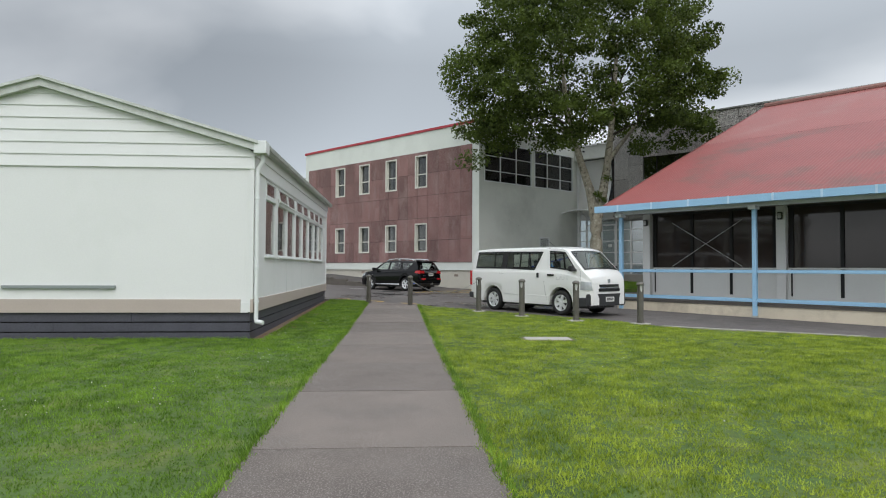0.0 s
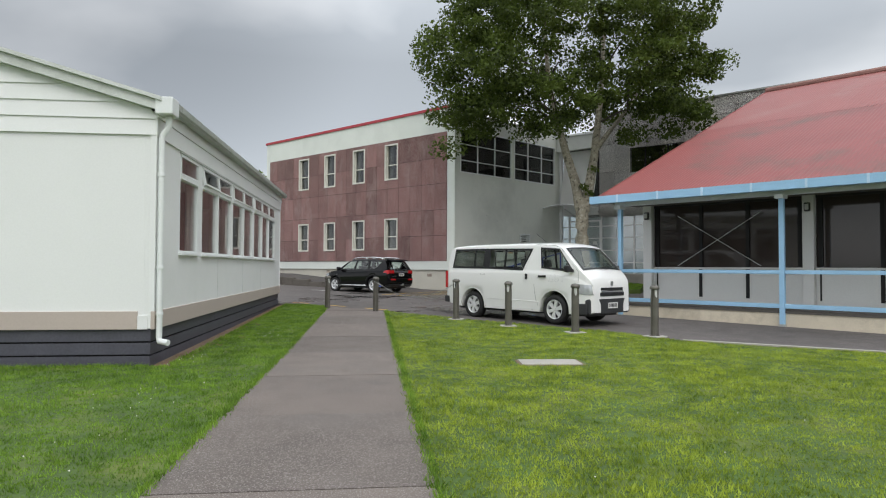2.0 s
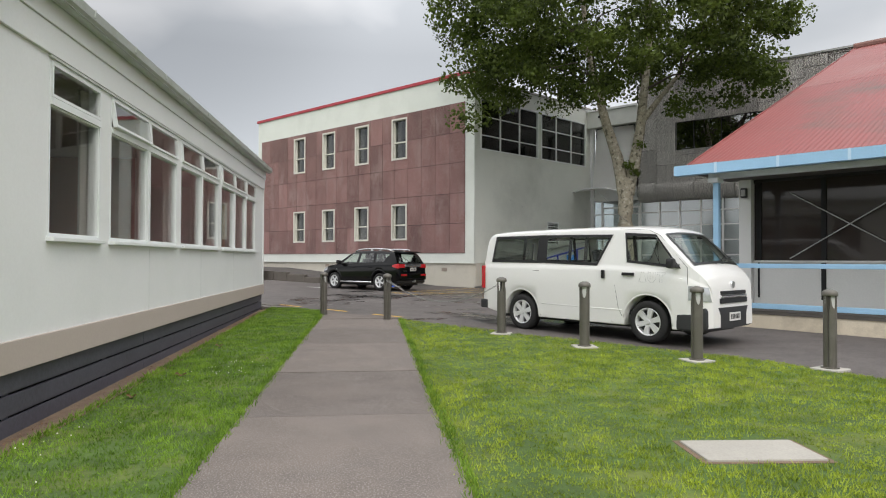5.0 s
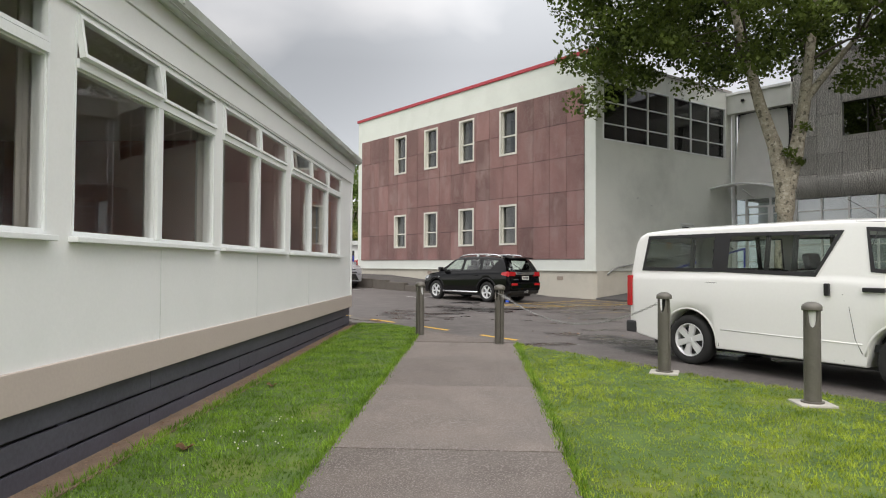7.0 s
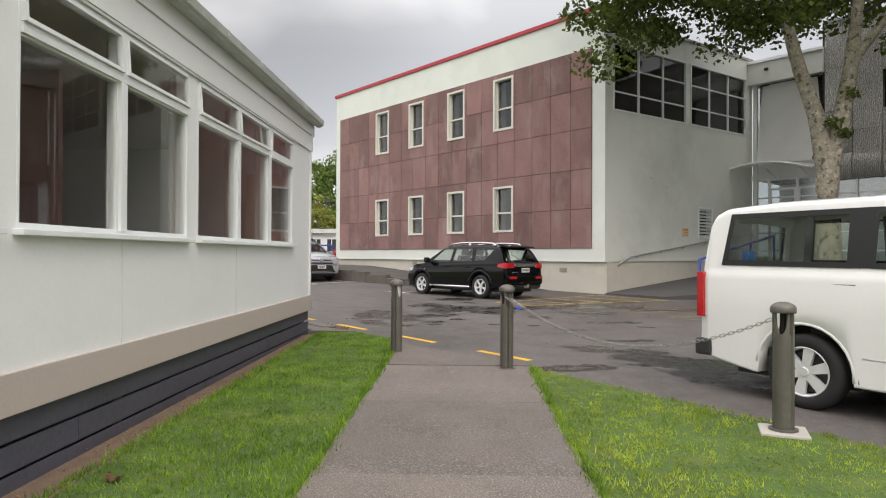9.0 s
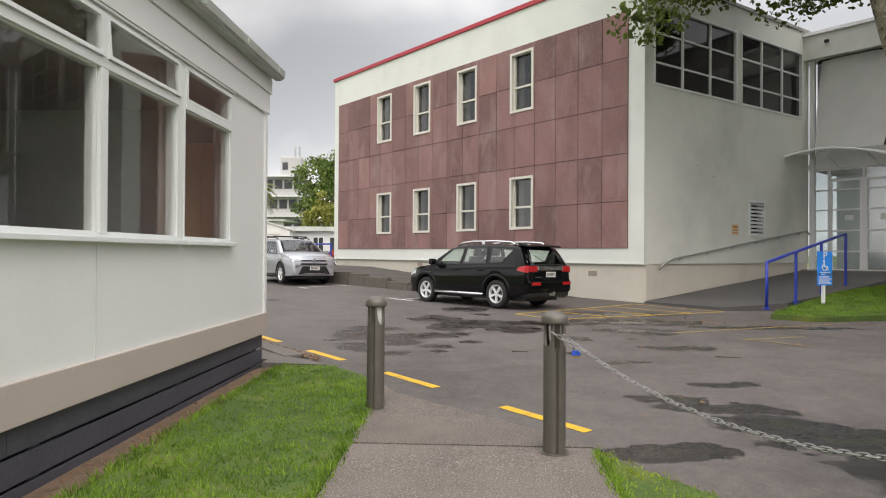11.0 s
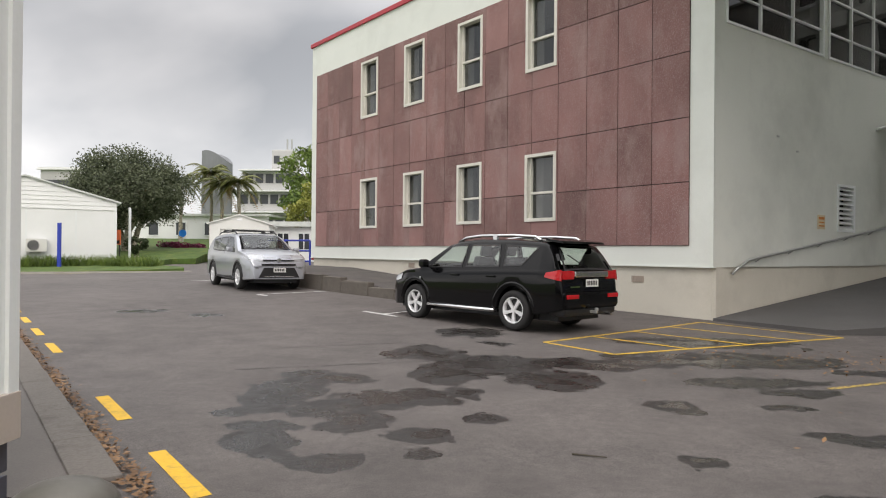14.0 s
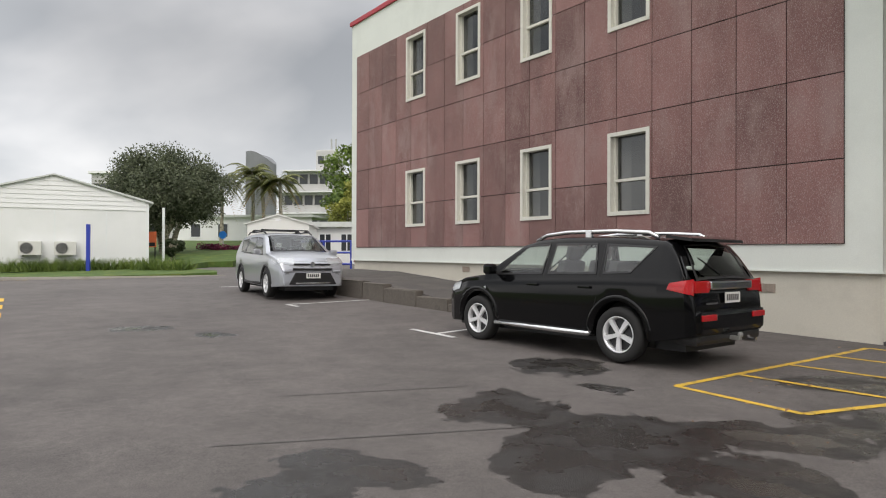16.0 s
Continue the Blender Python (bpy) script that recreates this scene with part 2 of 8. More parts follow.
def chain_tube(bm, pts, r, n=8):
    """One bent tube through the points, its rings carried along without twist."""
    P = [Vector(p) for p in pts]
    d = (P[1] - P[0]).normalized()
    u = d.orthogonal().normalized()
    rings = []
    for i, p in enumerate(P):
        d = (P[min(i + 1, len(P) - 1)] - P[max(i - 1, 0)]).normalized()
        u = (u - d * u.dot(d)).normalized()
        v = d.cross(u)
        rings.append([bm.verts.new(p + (u * math.cos(2 * math.pi * k / n) + v * math.sin(2 * math.pi * k / n)) * r) for k in range(n)])
    for a, b in zip(rings, rings[1:]):
        for k in range(n):
            bm.faces.new((a[k], a[(k + 1) % n], b[(k + 1) % n], b[k])).smooth = True
    bm.faces.new(rings[0][::-1]); bm.faces.new(rings[-1])
    return bm


def prism(bm, pts, z0, z1):
    """An upright prism on a plan; z0, z1 numbers or functions of (x, y)."""
    f0 = z0 if callable(z0) else (lambda x, y: z0)
    f1 = z1 if callable(z1) else (lambda x, y: z1)
    a = [bm.verts.new((x, y, f0(x, y))) for x, y in pts]
    b = [bm.verts.new((x, y, f1(x, y))) for x, y in pts]
    n = len(pts)
    bm.faces.new(a[::-1]); bm.faces.new(b)
    for i in range(n):
        bm.faces.new((a[i], a[(i + 1) % n], b[(i + 1) % n], b[i]))
    bmesh.ops.recalc_face_normals(bm, faces=bm.faces)
    return bm


def extrude(bm, prof, a0, a1, m=None, axis="y"):
    """A closed profile (u, w) drawn along x, y or z from a0 to a1."""
    f = {"y": lambda u, w, a: (u, a, w), "x": lambda u, w, a: (a, u, w), "z": lambda u, w, a: (u, w, a)}[axis]
    A = [bm.verts.new(f(u, w, a0)) for u, w in prof]
    B = [bm.verts.new(f(u, w, a1)) for u, w in prof]
    n = len(prof)
    fs = [bm.faces.new(A), bm.faces.new(B[::-1])]
    for i in range(n):
        fs.append(bm.faces.new((A[i], B[i], B[(i + 1) % n], A[(i + 1) % n])))
    bmesh.ops.recalc_face_normals(bm, faces=fs)
    if m is not None:
        bmesh.ops.transform(bm, matrix=m, verts=A + B)
    return bm


def ground_z(x, y):
    return 0.13 + 0.0125 * min(max(y - 14, 0), 8) + 0.0075 * min(max(y - 22, 0), 11) + 0.019 * min(max(y - 33, 0), 27)


def drape(pts, lift, cuts=(14.0, 22.0, 33.0, 60.0)):
    """A flat sheet with the given plan, laid on the ground."""
    bm = bmesh.new()
    bm.faces.new([bm.verts.new((x, y, 0)) for x, y in pts])
    for c in cuts:
        bmesh.ops.bisect_plane(bm, geom=bm.verts[:] + bm.edges[:] + bm.faces[:], plane_co=(0, c, 0), plane_no=(0, 1, 0))
    for v in bm.verts:
        v.co.z = ground_z(v.co.x, v.co.y) + lift
    bmesh.ops.recalc_face_normals(bm, faces=bm.faces)
    for f in bm.faces:
        if f.normal.z < 0:
            f.normal_flip()
    return bm


def wall_bm(length, z0, z1, th, openings=()):
    """A wall along local x, outer face at y = 0, thickness towards -y, with openings (x0, x1, z0, z1) right through."""
    bm = bmesh.new()
    xs = sorted({0, length, *[v for o in openings for v in o[:2]]})
    zs = sorted({z0, z1, *[v for o in openings for v in o[2:]]})
    for a, b in zip(xs, xs[1:]):
        for c, d in zip(zs, zs[1:]):
            if not any(o[0] < (a + b) / 2 < o[1] and o[2] < (c + d) / 2 < o[3] for o in openings):
                box(bm, a, b, -th, 0, c, d)
    bmesh.ops.remove_doubles(bm, verts=bm.verts, dist=1e-5)
    seen = {}
    for f in bm.faces:
        seen.setdefault(tuple(round(v, 4) for v in f.calc_center_median()), []).append(f)
    bmesh.ops.delete(bm, geom=[f for fs in seen.values() if len(fs) > 1 for f in fs], context="FACES_ONLY")
    return bm


def run(p0, p1, z=0.0):
    """The frame of a wall from p0 to p1: x along it, y out to its left."""
    return pose(p0[0], p0[1], z, 0, 0, math.degrees(math.atan2(p1[1] - p0[1], p1[0] - p0[0]))), math.dist(p0, p1)


def structure(ob, label, category):
    return tagged(ob, label, category, kind="structure")

# ---- more materials ----


HOLLOWS = [(-0.08, 29.12, 0.67, 0.55), (1.08, 29.24, 0.58, 0.34), (0.53, 28.3, 0.42, 0.42), (-0.6, 28.57, 0.39, 0.52), (-1.05, 27.32, 0.54, 0.34), (-0.37, 27.63, 0.19, 0.23), (-2.11, 27.44, 0.37, 0.58),
           (-1.67, 28.14, 0.36, 0.25), (-2.1, 28.42, 0.22, 0.2), (-1.63, 26.9, 0.23, 0.3), (-1.21, 26.53, 0.26, 0.26), (-0.74, 26.12, 0.24, 0.2), (-0.73, 25.74, 0.13, 0.11), (-1.83, 25.89, 0.23, 0.24),
           (-1.89, 26.33, 0.3, 0.11), (-2.35, 26.72, 0.16, 0.13), (-1.38, 25.6, 0.25, 0.12), (-1.04, 29.96, 0.42, 0.54), (1.43, 27.27, 0.23, 0.24), (-0.17, 26.68, 0.2, 0.15)]
SPILLS = [(2.58, 28.38, 0.59, 0.26), (2.87, 27.89, 0.32, 0.15), (1.18, 25.76, 0.15, 0.09), (2.44, 27.25, 0.13, 0.07), (-0.41, 31.97, 0.43, 0.55), (-0.02, 30.79, 0.22, 0.2), (2.86, 29.64, 1.23, 0.5),
          (3.2, 31.2, 1.2, 0.5), (-7.18, 34.44, 0.43, 0.31), (-5.68, 33.9, 0.31, 0.25), (1.63, 23.09, 0.35, 0.16), (1.97, 22.73, 0.5, 0.2), (2.2, 22.24, 0.5, 0.25), (2.9, 21.8, 0.9, 0.35),
          (2.41, 23.88, 0.26, 0.1), (1.2, 21.5, 0.5, 0.22), (5.2, 28.95, 1.5, 0.22), (1.8, 25.05, 0.22, 0.1), (2.75, 26.3, 0.5, 0.14), (4.2, 21.0, 1.6, 0.8)]


def damp_asphalt(name, dry, wet):
    """Old asphalt: mottled dry grey, with dark damp patches that shine a little, and fine stone grain."""
    m = bpy.data.materials.new(name)
    m.use_nodes = True
    N, L = m.node_tree.nodes, m.node_tree.links
    b = N["Principled BSDF"]
    geo = N.new("ShaderNodeNewGeometry")

    def nz(scale, detail, rough=0.5, vec=None):
        n = N.new("ShaderNodeTexNoise")
        n.inputs["Scale"].default_value, n.inputs["Detail"].default_value, n.inputs["Roughness"].default_value = scale, detail, rough
        L.new(vec or geo.outputs["Position"], n.inputs["Vector"])
        return n.outputs["Fac"]

    def rng(src, a, c, lo, hi):
        r = N.new("ShaderNodeMapRange")
        for k, v in ((1, a), (2, c), (3, lo), (4, hi)):
            r.inputs[k].default_value = v
        L.new(src, r.inputs[0])
        return r.outputs[0]

    def math2(op, a, c):
        q = N.new("ShaderNodeMath"); q.operation = op
        for i, v in enumerate((a, c)):
            if isinstance(v, (int, float)):
                q.inputs[i].default_value = v
            else:
                L.new(v, q.inputs[i])
        return q.outputs[0]

    # the damp lies in hollows of the yard: uneven outlines round each hollow's middle
    warp = N.new("ShaderNodeTexNoise"); warp.inputs["Scale"].default_value, warp.inputs["Detail"].default_value, warp.inputs["Roughness"].default_value = 1.5, 5, 0.6
    L.new(geo.outputs["Position"], warp.inputs["Vector"])
    wsub = N.new("ShaderNodeVectorMath"); wsub.operation = "MULTIPLY_ADD"; wsub.inputs[1].default_value, wsub.inputs[2].default_value = (0.8, 0.8, 0), (-0.4, -0.4, 0)
    L.new(warp.outputs["Color"], wsub.inputs[0])
    wadd = N.new("ShaderNodeVectorMath"); wadd.operation = "ADD"
    L.new(geo.outputs["Position"], wadd.inputs[0]); L.new(wsub.outputs[0], wadd.inputs[1])
    near = 9.0
    for hx, hy, ax, ay in HOLLOWS + SPILLS:
        v = N.new("ShaderNodeVectorMath"); v.operation = "MULTIPLY_ADD"
        v.inputs[1].default_value, v.inputs[2].default_value = (1 / ax, 1 / ay, 0), (-hx / ax, -hy / ay, 0)
        L.new(wadd.outputs[0], v.inputs[0])
        ln = N.new("ShaderNodeVectorMath"); ln.operation = "LENGTH"
        L.new(v.outputs[0], ln.inputs[0])
        near = math2("MINIMUM", near, ln.outputs["Value"])
    rim = math2("ADD", near, rng(nz(1.7, 6, 0.65), 0.3, 0.7, -0.4, 0.4))
    mask = rng(rim, 1.22, 1.12, 0.0, 1.0)
    deep = rng(rim, 0.5, 0.42, 0.0, 1.0)
    tone = math2("MULTIPLY", rng(math2("ADD", nz(0.35, 4), nz(2.2, 5)), 0.7, 1.35, 0.72, 1.25), rng(nz(11, 8, 0.75), 0.3, 0.7, 0.78, 1.22))
    stone = rng(nz(110, 3), 0.35, 0.68, 0.72, 1.35)
    dryc = N.new("ShaderNodeVectorMath"); dryc.operation = "SCALE"; dryc.inputs[0].default_value = dry
    L.new(math2("MULTIPLY", tone, stone), dryc.inputs["Scale"])
    mx = N.new("ShaderNodeMix"); mx.data_type = "RGBA"
    L.new(mask, mx.inputs[0]); L.new(dryc.outputs[0], mx.inputs[6]); mx.inputs[7].default_value = (*wet, 1)
    L.new(mx.outputs[2], b.inputs["Base Color"])
    wetr = rng(nz(3, 3), 0.4, 0.65, 0.22, 0.6)
    rm = N.new("ShaderNodeMix"); rm.data_type = "FLOAT"; rm.inputs[2].default_value = 0.78
    L.new(mask, rm.inputs[0]); L.new(wetr, rm.inputs[3])
    rd = N.new("ShaderNodeMix"); rd.data_type = "FLOAT"; rd.inputs[3].default_value = 0.05
    L.new(deep, rd.inputs[0]); L.new(rm.outputs[0], rd.inputs[2]); L.new(rd.outputs[0], b.inputs["Roughness"])
    bp = N.new("ShaderNodeBump"); bp.inputs["Strength"].default_value = 0.45; bp.inputs["Distance"].default_value = 0.008
    L.new(nz(120, 3), bp.inputs["Height"]); L.new(bp.outputs[0], b.inputs["Normal"])
    MATS[name] = m
    return m


YARD = damp_asphalt("damp_car_park_asphalt", (0.104, 0.092, 0.086), (0.027, 0.024, 0.022))
YELLOW = mat("yellow_road_paint", (0.72, 0.42, 0.02), 0.6, 0.12, 4, 60, 0.2, stain=(0.2, 0.15, 0.06), stain_amt=0.5, stain_scale=9)
YELLOW_OLD = mat("worn_yellow_road_paint", (0.60, 0.38, 0.04), 0.7, 0.2, 4, 60, 0.2, stain=(0.14, 0.11, 0.07), stain_amt=0.9, stain_scale=7)
YELLOW_WORN = mat("faded_yellow_road_paint", (0.40, 0.28, 0.06), 0.75, 0.3, 6, 60, 0.3, stain=(0.10, 0.09, 0.08), stain_amt=1.0, stain_scale=2.5, speck=(25, 0.5, 0.9, (0.10, 0.09, 0.08)))
WHITE_LINE = mat("worn_white_road_paint", (0.6, 0.6, 0.58), 0.7, 0.15, 4, 60, 0.2, stain=(0.15, 0.14, 0.13), stain_amt=0.7, stain_scale=5)
CURTAIN = mat("pale_curtain", (0.62, 0.59, 0.55), 0.9, 0.08, 4, 60, 0.1)
WOODC = mat("pale_wood_cupboard", (0.80, 0.55, 0.34), 0.6, 0.12, 2, 30, 0.05, aniso=(1, 1, 0.1))
STEEL = mat("galvanised_steel", (0.45, 0.46, 0.45), 0.45, 0.12, 6, 50, 0.1, metal=0.7)
BLUEPOST = mat("royal_blue_paint", (0.02, 0.045, 0.36), 0.4, 0.08, 4, 40, 0.05)
CANVAS = mat("pale_sail_cloth", (0.88, 0.88, 0.85), 0.8, 0.05, 2, 200, 0.2)
# for black parts, and as painted shade in voids behind slats, louvre and glass
BLACK = mat("black_part_and_void_shade", (0.012, 0.012, 0.012), 0.8, 0.1)
BARGE = mat("weathered_white_bargeboard", (0.58, 0.61, 0.58), 0.6, 0.08, 3, 40, 0.1, stain=(0.35, 0.36, 0.32), stain_amt=0.5, stain_scale=2)
MESHSCREEN = mat("brown_tinted_glazing", (0.046, 0.036, 0.032), 0.06, 0.25, 0.6, 90, 0.0, spec=0.45)

# ---- ground ----
structure(part("ground", drape([(-900, -600), (900, -600), (900, 1500), (-900, 1500)], -0.06), GRASS), "mown green lawn and open ground", "ground")
YARD_PLAN = [(-44, 60), (-34, 48), (-22, 43), (-15, 38.2), (-9.6, 33.4), (-4.4, 27.2), (-2.6, 25.0), (-1.6, 22.9), (0.3, 20.9), (2.4, 18.0), (3.8, 16.8), (5.0, 15.4), (5.8, 14.1), (8.9, 11.7), (15.7, 5.6), (40, 6), (40, 62), (-34, 76)]
structure(part("road", drape(YARD_PLAN, 0.0), YARD), "worn grey asphalt car park with dark damp patches", "road")

# kerb stones along the yard's edge, and the concrete walk behind it
kerb = structure(new("kerb"), "low weathered stone kerb beside the car park", "kerb")
PLACE[kerb] = Matrix()
kb = bmesh.new()
box(kb, 0, 0.92, -0.13, 0.13, -0.2, 0.045, bev=0.02)
kme = bpy.data.meshes.new("kerb_stone"); kb.to_mesh(kme); kb.free(); kme.materials.append(mat("dark_kerb_stone", (0.15, 0.135, 0.12), 0.9, 0.25, 3, 40, 0.5, stain=(0.07, 0.06, 0.05), stain_amt=0.7, stain_scale=3))
k0, kdir = Vector((-2.47, 25.06)), Vector((-0.645, 0.764)).normalized()
for i in range(15):
    q = k0 + kdir * (0.96 * i)
    o = new("kerb_stone", kme); o.parent = kerb
    o.matrix_basis = pose(q.x, q.y, ground_z(q.x, q.y), 0, -1.2, math.degrees(math.atan2(kdir.y, kdir.x)))
structure(part("pavement", prism(bmesh.new(), [(-2.72, 24.55), (-1.92, 24.48), (-2.48, 24.98), (-4.32, 27.16), (-9.5, 33.4), (-10.8, 32.4), (-5.6, 26.2), (-4.2, 24.80), (-2.72, 24.8)], 0.0, lambda x, y: ground_z(x, y) + 0.03), mat("weathered_grey_walk", (0.14, 0.126, 0.115), 0.9, 0.15, 1.5, 60, 0.3, stain=(0.12, 0.11, 0.10), stain_amt=0.6, stain_scale=1.2)), "weathered concrete walk beside the kerb", "pavement")

# asphalt path in sections
PX0, PX1 = -1.06, 0.66
path = structure(new("path"), "narrow grey asphalt footpath laid in sections across the lawn", "path")
PLACE[path] = Matrix()
PATHS = [PATH, mat("darker_path_asphalt", (0.116, 0.096, 0.084), 0.9, 0.30, 2.2, 75, 0.7, stain=(0.15, 0.132, 0.122), stain_amt=0.6, stain_scale=0.7, speck=(90, 0.56, 0.7, (0.27, 0.245, 0.225))),
         mat("lighter_path_asphalt", (0.150, 0.125, 0.109), 0.9, 0.28, 2.4, 75, 0.6, stain=(0.10, 0.088, 0.083), stain_amt=0.6, stain_scale=0.8, speck=(88, 0.56, 0.7, (0.31, 0.28, 0.255)))]
JY = [-3.9, -1.7, 0.5, 2.65, 4.8, 7.0, 9.03, 11.15, 13.33, 15.43, 17.8, 19.7, 21.5]
for i, (a, b) in enumerate(zip(JY, JY[1:])):
    xa, xb, dz = PX0 + random.uniform(-0.015, 0.015), PX1 + random.uniform(-0.015, 0.015), 0.016 + random.uniform(-0.003, 0.003)
    part("path_section", prism(bmesh.new(), [(xa, a + 0.006), (xb, a + 0.006), (xb, b - 0.006), (xa, b - 0.006)], 0.0, lambda x, y, dz=dz: ground_z(x, y) + dz), PATHS[[0, 2, 0, 1, 2, 1, 0, 2, 1, 2, 1, 2][i]], path)
part("path_section", prism(bmesh.new(), [(PX0 - 0.02, 21.51), (0.68, 21.51), (0.60, 21.65), (-0.95, 23.15), (-1.12, 23.55), (-1.08, 23.0)], 0.0, lambda x, y: ground_z(x, y) + 0.018), PATHS[0], path)

# lawns: soil sheets under the blades
LAWN_L = [(-24, -6), (PX0, -6), (PX0, 21.5), (-1.09, 23.0), (-1.15, 23.6), (-1.82, 24.48), (-2.43, 24.53), (-2.43, 12.1), (-24, 12.1)]
LAWN_R = [(PX1, -6), (24, -6), (16, 5.8), (9.1, 12.0), (6.0, 14.35), (5.3, 15.75), (4.15, 17.2), (2.85, 18.45), (0.75, 21.3), (PX1, 21.5)]
structure(part("lawn", drape(LAWN_L, 0.012), GRASS), "bright green mown lawn with clover", "lawn")
structure(part("lawn", drape(LAWN_R, 0.012), GRASS), "bright green mown lawn beside the path", "lawn")
structure(part("soil_strip", prism(bmesh.new(), [(-2.85, 12.12), (-2.42, 12.12), (-2.42, 24.5), (-2.85, 24.5)], 0.0, lambda x, y: ground_z(x, y) - (0.05 if x < -2.6 else -0.008)), SOIL), "bare brown soil strip under the slatted base", "soil")
edge = [(6.0, 14.45), (9.15, 12.08)]
mK, lK = run(*edge)
structure(part("timber_edging", boxes((0, lK, -0.05, 0.05, 0.0, 0.17), m=mK, bev=0.01), CONC), "pale timber edging between lawn and drive", "edging")

# road markings
for i in range(-1, 11):
    q = Vector((-0.55, 23.445)) + kdir * (1.96 * i)
    if i == 3:
        continue
    dd = kdir
    nn = Vector((dd.y, -dd.x)) * 0.055
    e = q + dd * 0.98
    structure(part("yellow_dash", drape([tuple(q + nn), tuple(e + nn), tuple(e - nn), tuple(q - nn)], 0.004), YELLOW), "bright yellow no-parking dash", "road marking")


def stripe(name, p, q, w, material, lift=0.004):
    p, q = Vector(p), Vector(q)
    n = (q - p).normalized()
    n = Vector((n.y, -n.x)) * w / 2
    return structure(part(name, drape([tuple(p + n), tuple(q + n), tuple(q - n), tuple(p - n)], lift), material), "worn painted parking line", "road marking")


BXA, BXB, BXC, BXD = Vector((0.71, 31.0)), Vector((1.51, 30.0)), Vector((5.51, 31.97)), Vector((3.92, 33.82))
for a, b in ((BXA, BXB), (BXB, BXC), (BXC, BXD), (BXD, BXA)):
    stripe("yellow_line", a, b, 0.08, YELLOW_OLD)
for k in (0.25, 0.5, 0.75):
    stripe("yellow_hatch_line", BXA.lerp(BXD, k), BXB.lerp(BXC, k + 0.04), 0.08, YELLOW_OLD, 0.006)
stripe("yellow_line", (3.22, 28.09), (7.05, 29.84), 0.07, YELLOW_WORN)
stripe("yellow_line", (4.07, 27.33), (5.23, 27.78), 0.06, YELLOW_WORN)
stripe("yellow_line", (4.10, 27.36), (4.80, 26.60), 0.06, YELLOW_WORN, 0.006)
stripe("white_line", (-6.15, 38.6), (-4.3, 40.2), 0.1, WHITE_LINE)
stripe("white_line", (-6.15, 38.6), (-5.75, 38.2), 0.1, WHITE_LINE, 0.006)
stripe("white_line", (-2.2, 34.42), (-1.2, 35.6), 0.1, WHITE_LINE)
stripe("white_line", (-2.64, 34.92), (-1.83, 34.08), 0.1, WHITE_LINE, 0.006)
for a, b in (((-22.5, 44.8), (-21.0, 45.15)), ((-19.8, 45.6), (-18.6, 46.0)), ((-17.2, 46.65), (-16.2, 47.2))):
    stripe("yellow_line", a, b, 0.12, YELLOW_WORN)
stripe("white_line", (-10.2, 43.6), (-8.6, 45.0), 0.1, WHITE_LINE)
# straight tar seams across the yard
TAR = mat("tar_seam", (0.055, 0.05, 0.047), 0.6, 0.2, 6, 60, 0.2)
for p, q in (((-2.99, 28.54), (-0.76, 29.32)), ((-3.04, 30.07), (-1.41, 30.7))):
    structure(part("tar_seam", drape([p, q, (q[0] + 0.02, q[1] + 0.03), (p[0], p[1] + 0.02)], 0.003), TAR), "thin dark tar seam in the asphalt", "road marking")
# concrete cover in the lawn
cover = thing("concrete_cover", pose(2.78, 11.98, 0.13, 0, 0, -4), "pale concrete inspection cover set in the lawn", "cover")
part("slab", boxes((-0.42, 0.42, -0.24, 0.24, 0.0, 0.03), bev=0.01, m=pose(2.78, 11.98, 0.13, 0, 0, -4)), CONC, cover)
part("rim", boxes((-0.46, 0.46, -0.28, 0.28, -0.05, 0.016), m=pose(2.78, 11.98, 0.13, 0, 0, -4)), SOIL, cover)

# ---- left classroom block ----
LX, LY0, LY1, LW = -2.76, 12.42, 24.75, 7.7
left = thing("classroom_block", pose(LX - LW / 2, LY0, 0.1), "white single-storey timber classroom block with charcoal slatted base", "building")
mE, lenE = run((LX, LY1), (LX, LY0))
BAYS = [(13.6, 14.68), (14.94, 17.33), (17.52, 19.88), (20.1, 22.42), (22.52, 23.63)]
OPEN = [(LY1 - b, LY1 - a, 1.70, 3.28) for a, b in BAYS]
part("wall", wall_bm(lenE, 0.80, 3.66, 0.12, OPEN), WHITE, left, m=mE)
mS, lenS = run((LX, LY0), (LX - LW, LY0))
part("wall", boxes((0.121, lenS, -0.12, 0.0, 0.80, 3.40), m=mS), WHITE, left)
part("wall", boxes((LX - LW, LX - 0.12, LY1 - 0.12, LY1 - 0.004, 0.8, 3.66)), WHITE, left)
part("wall", boxes((LX - LW, LX - LW + 0.12, LY0 + 0.12, LY1 - 0.12, 0.8, 3.66)), WHITE, left)
RZ, RS = 3.86, 0.285                       # roof underside at the eave, and its slope


def roof_under(x):
    return RZ - 0.1 + (LX - x if x > LX - LW / 2 else x - (LX - LW)) * RS


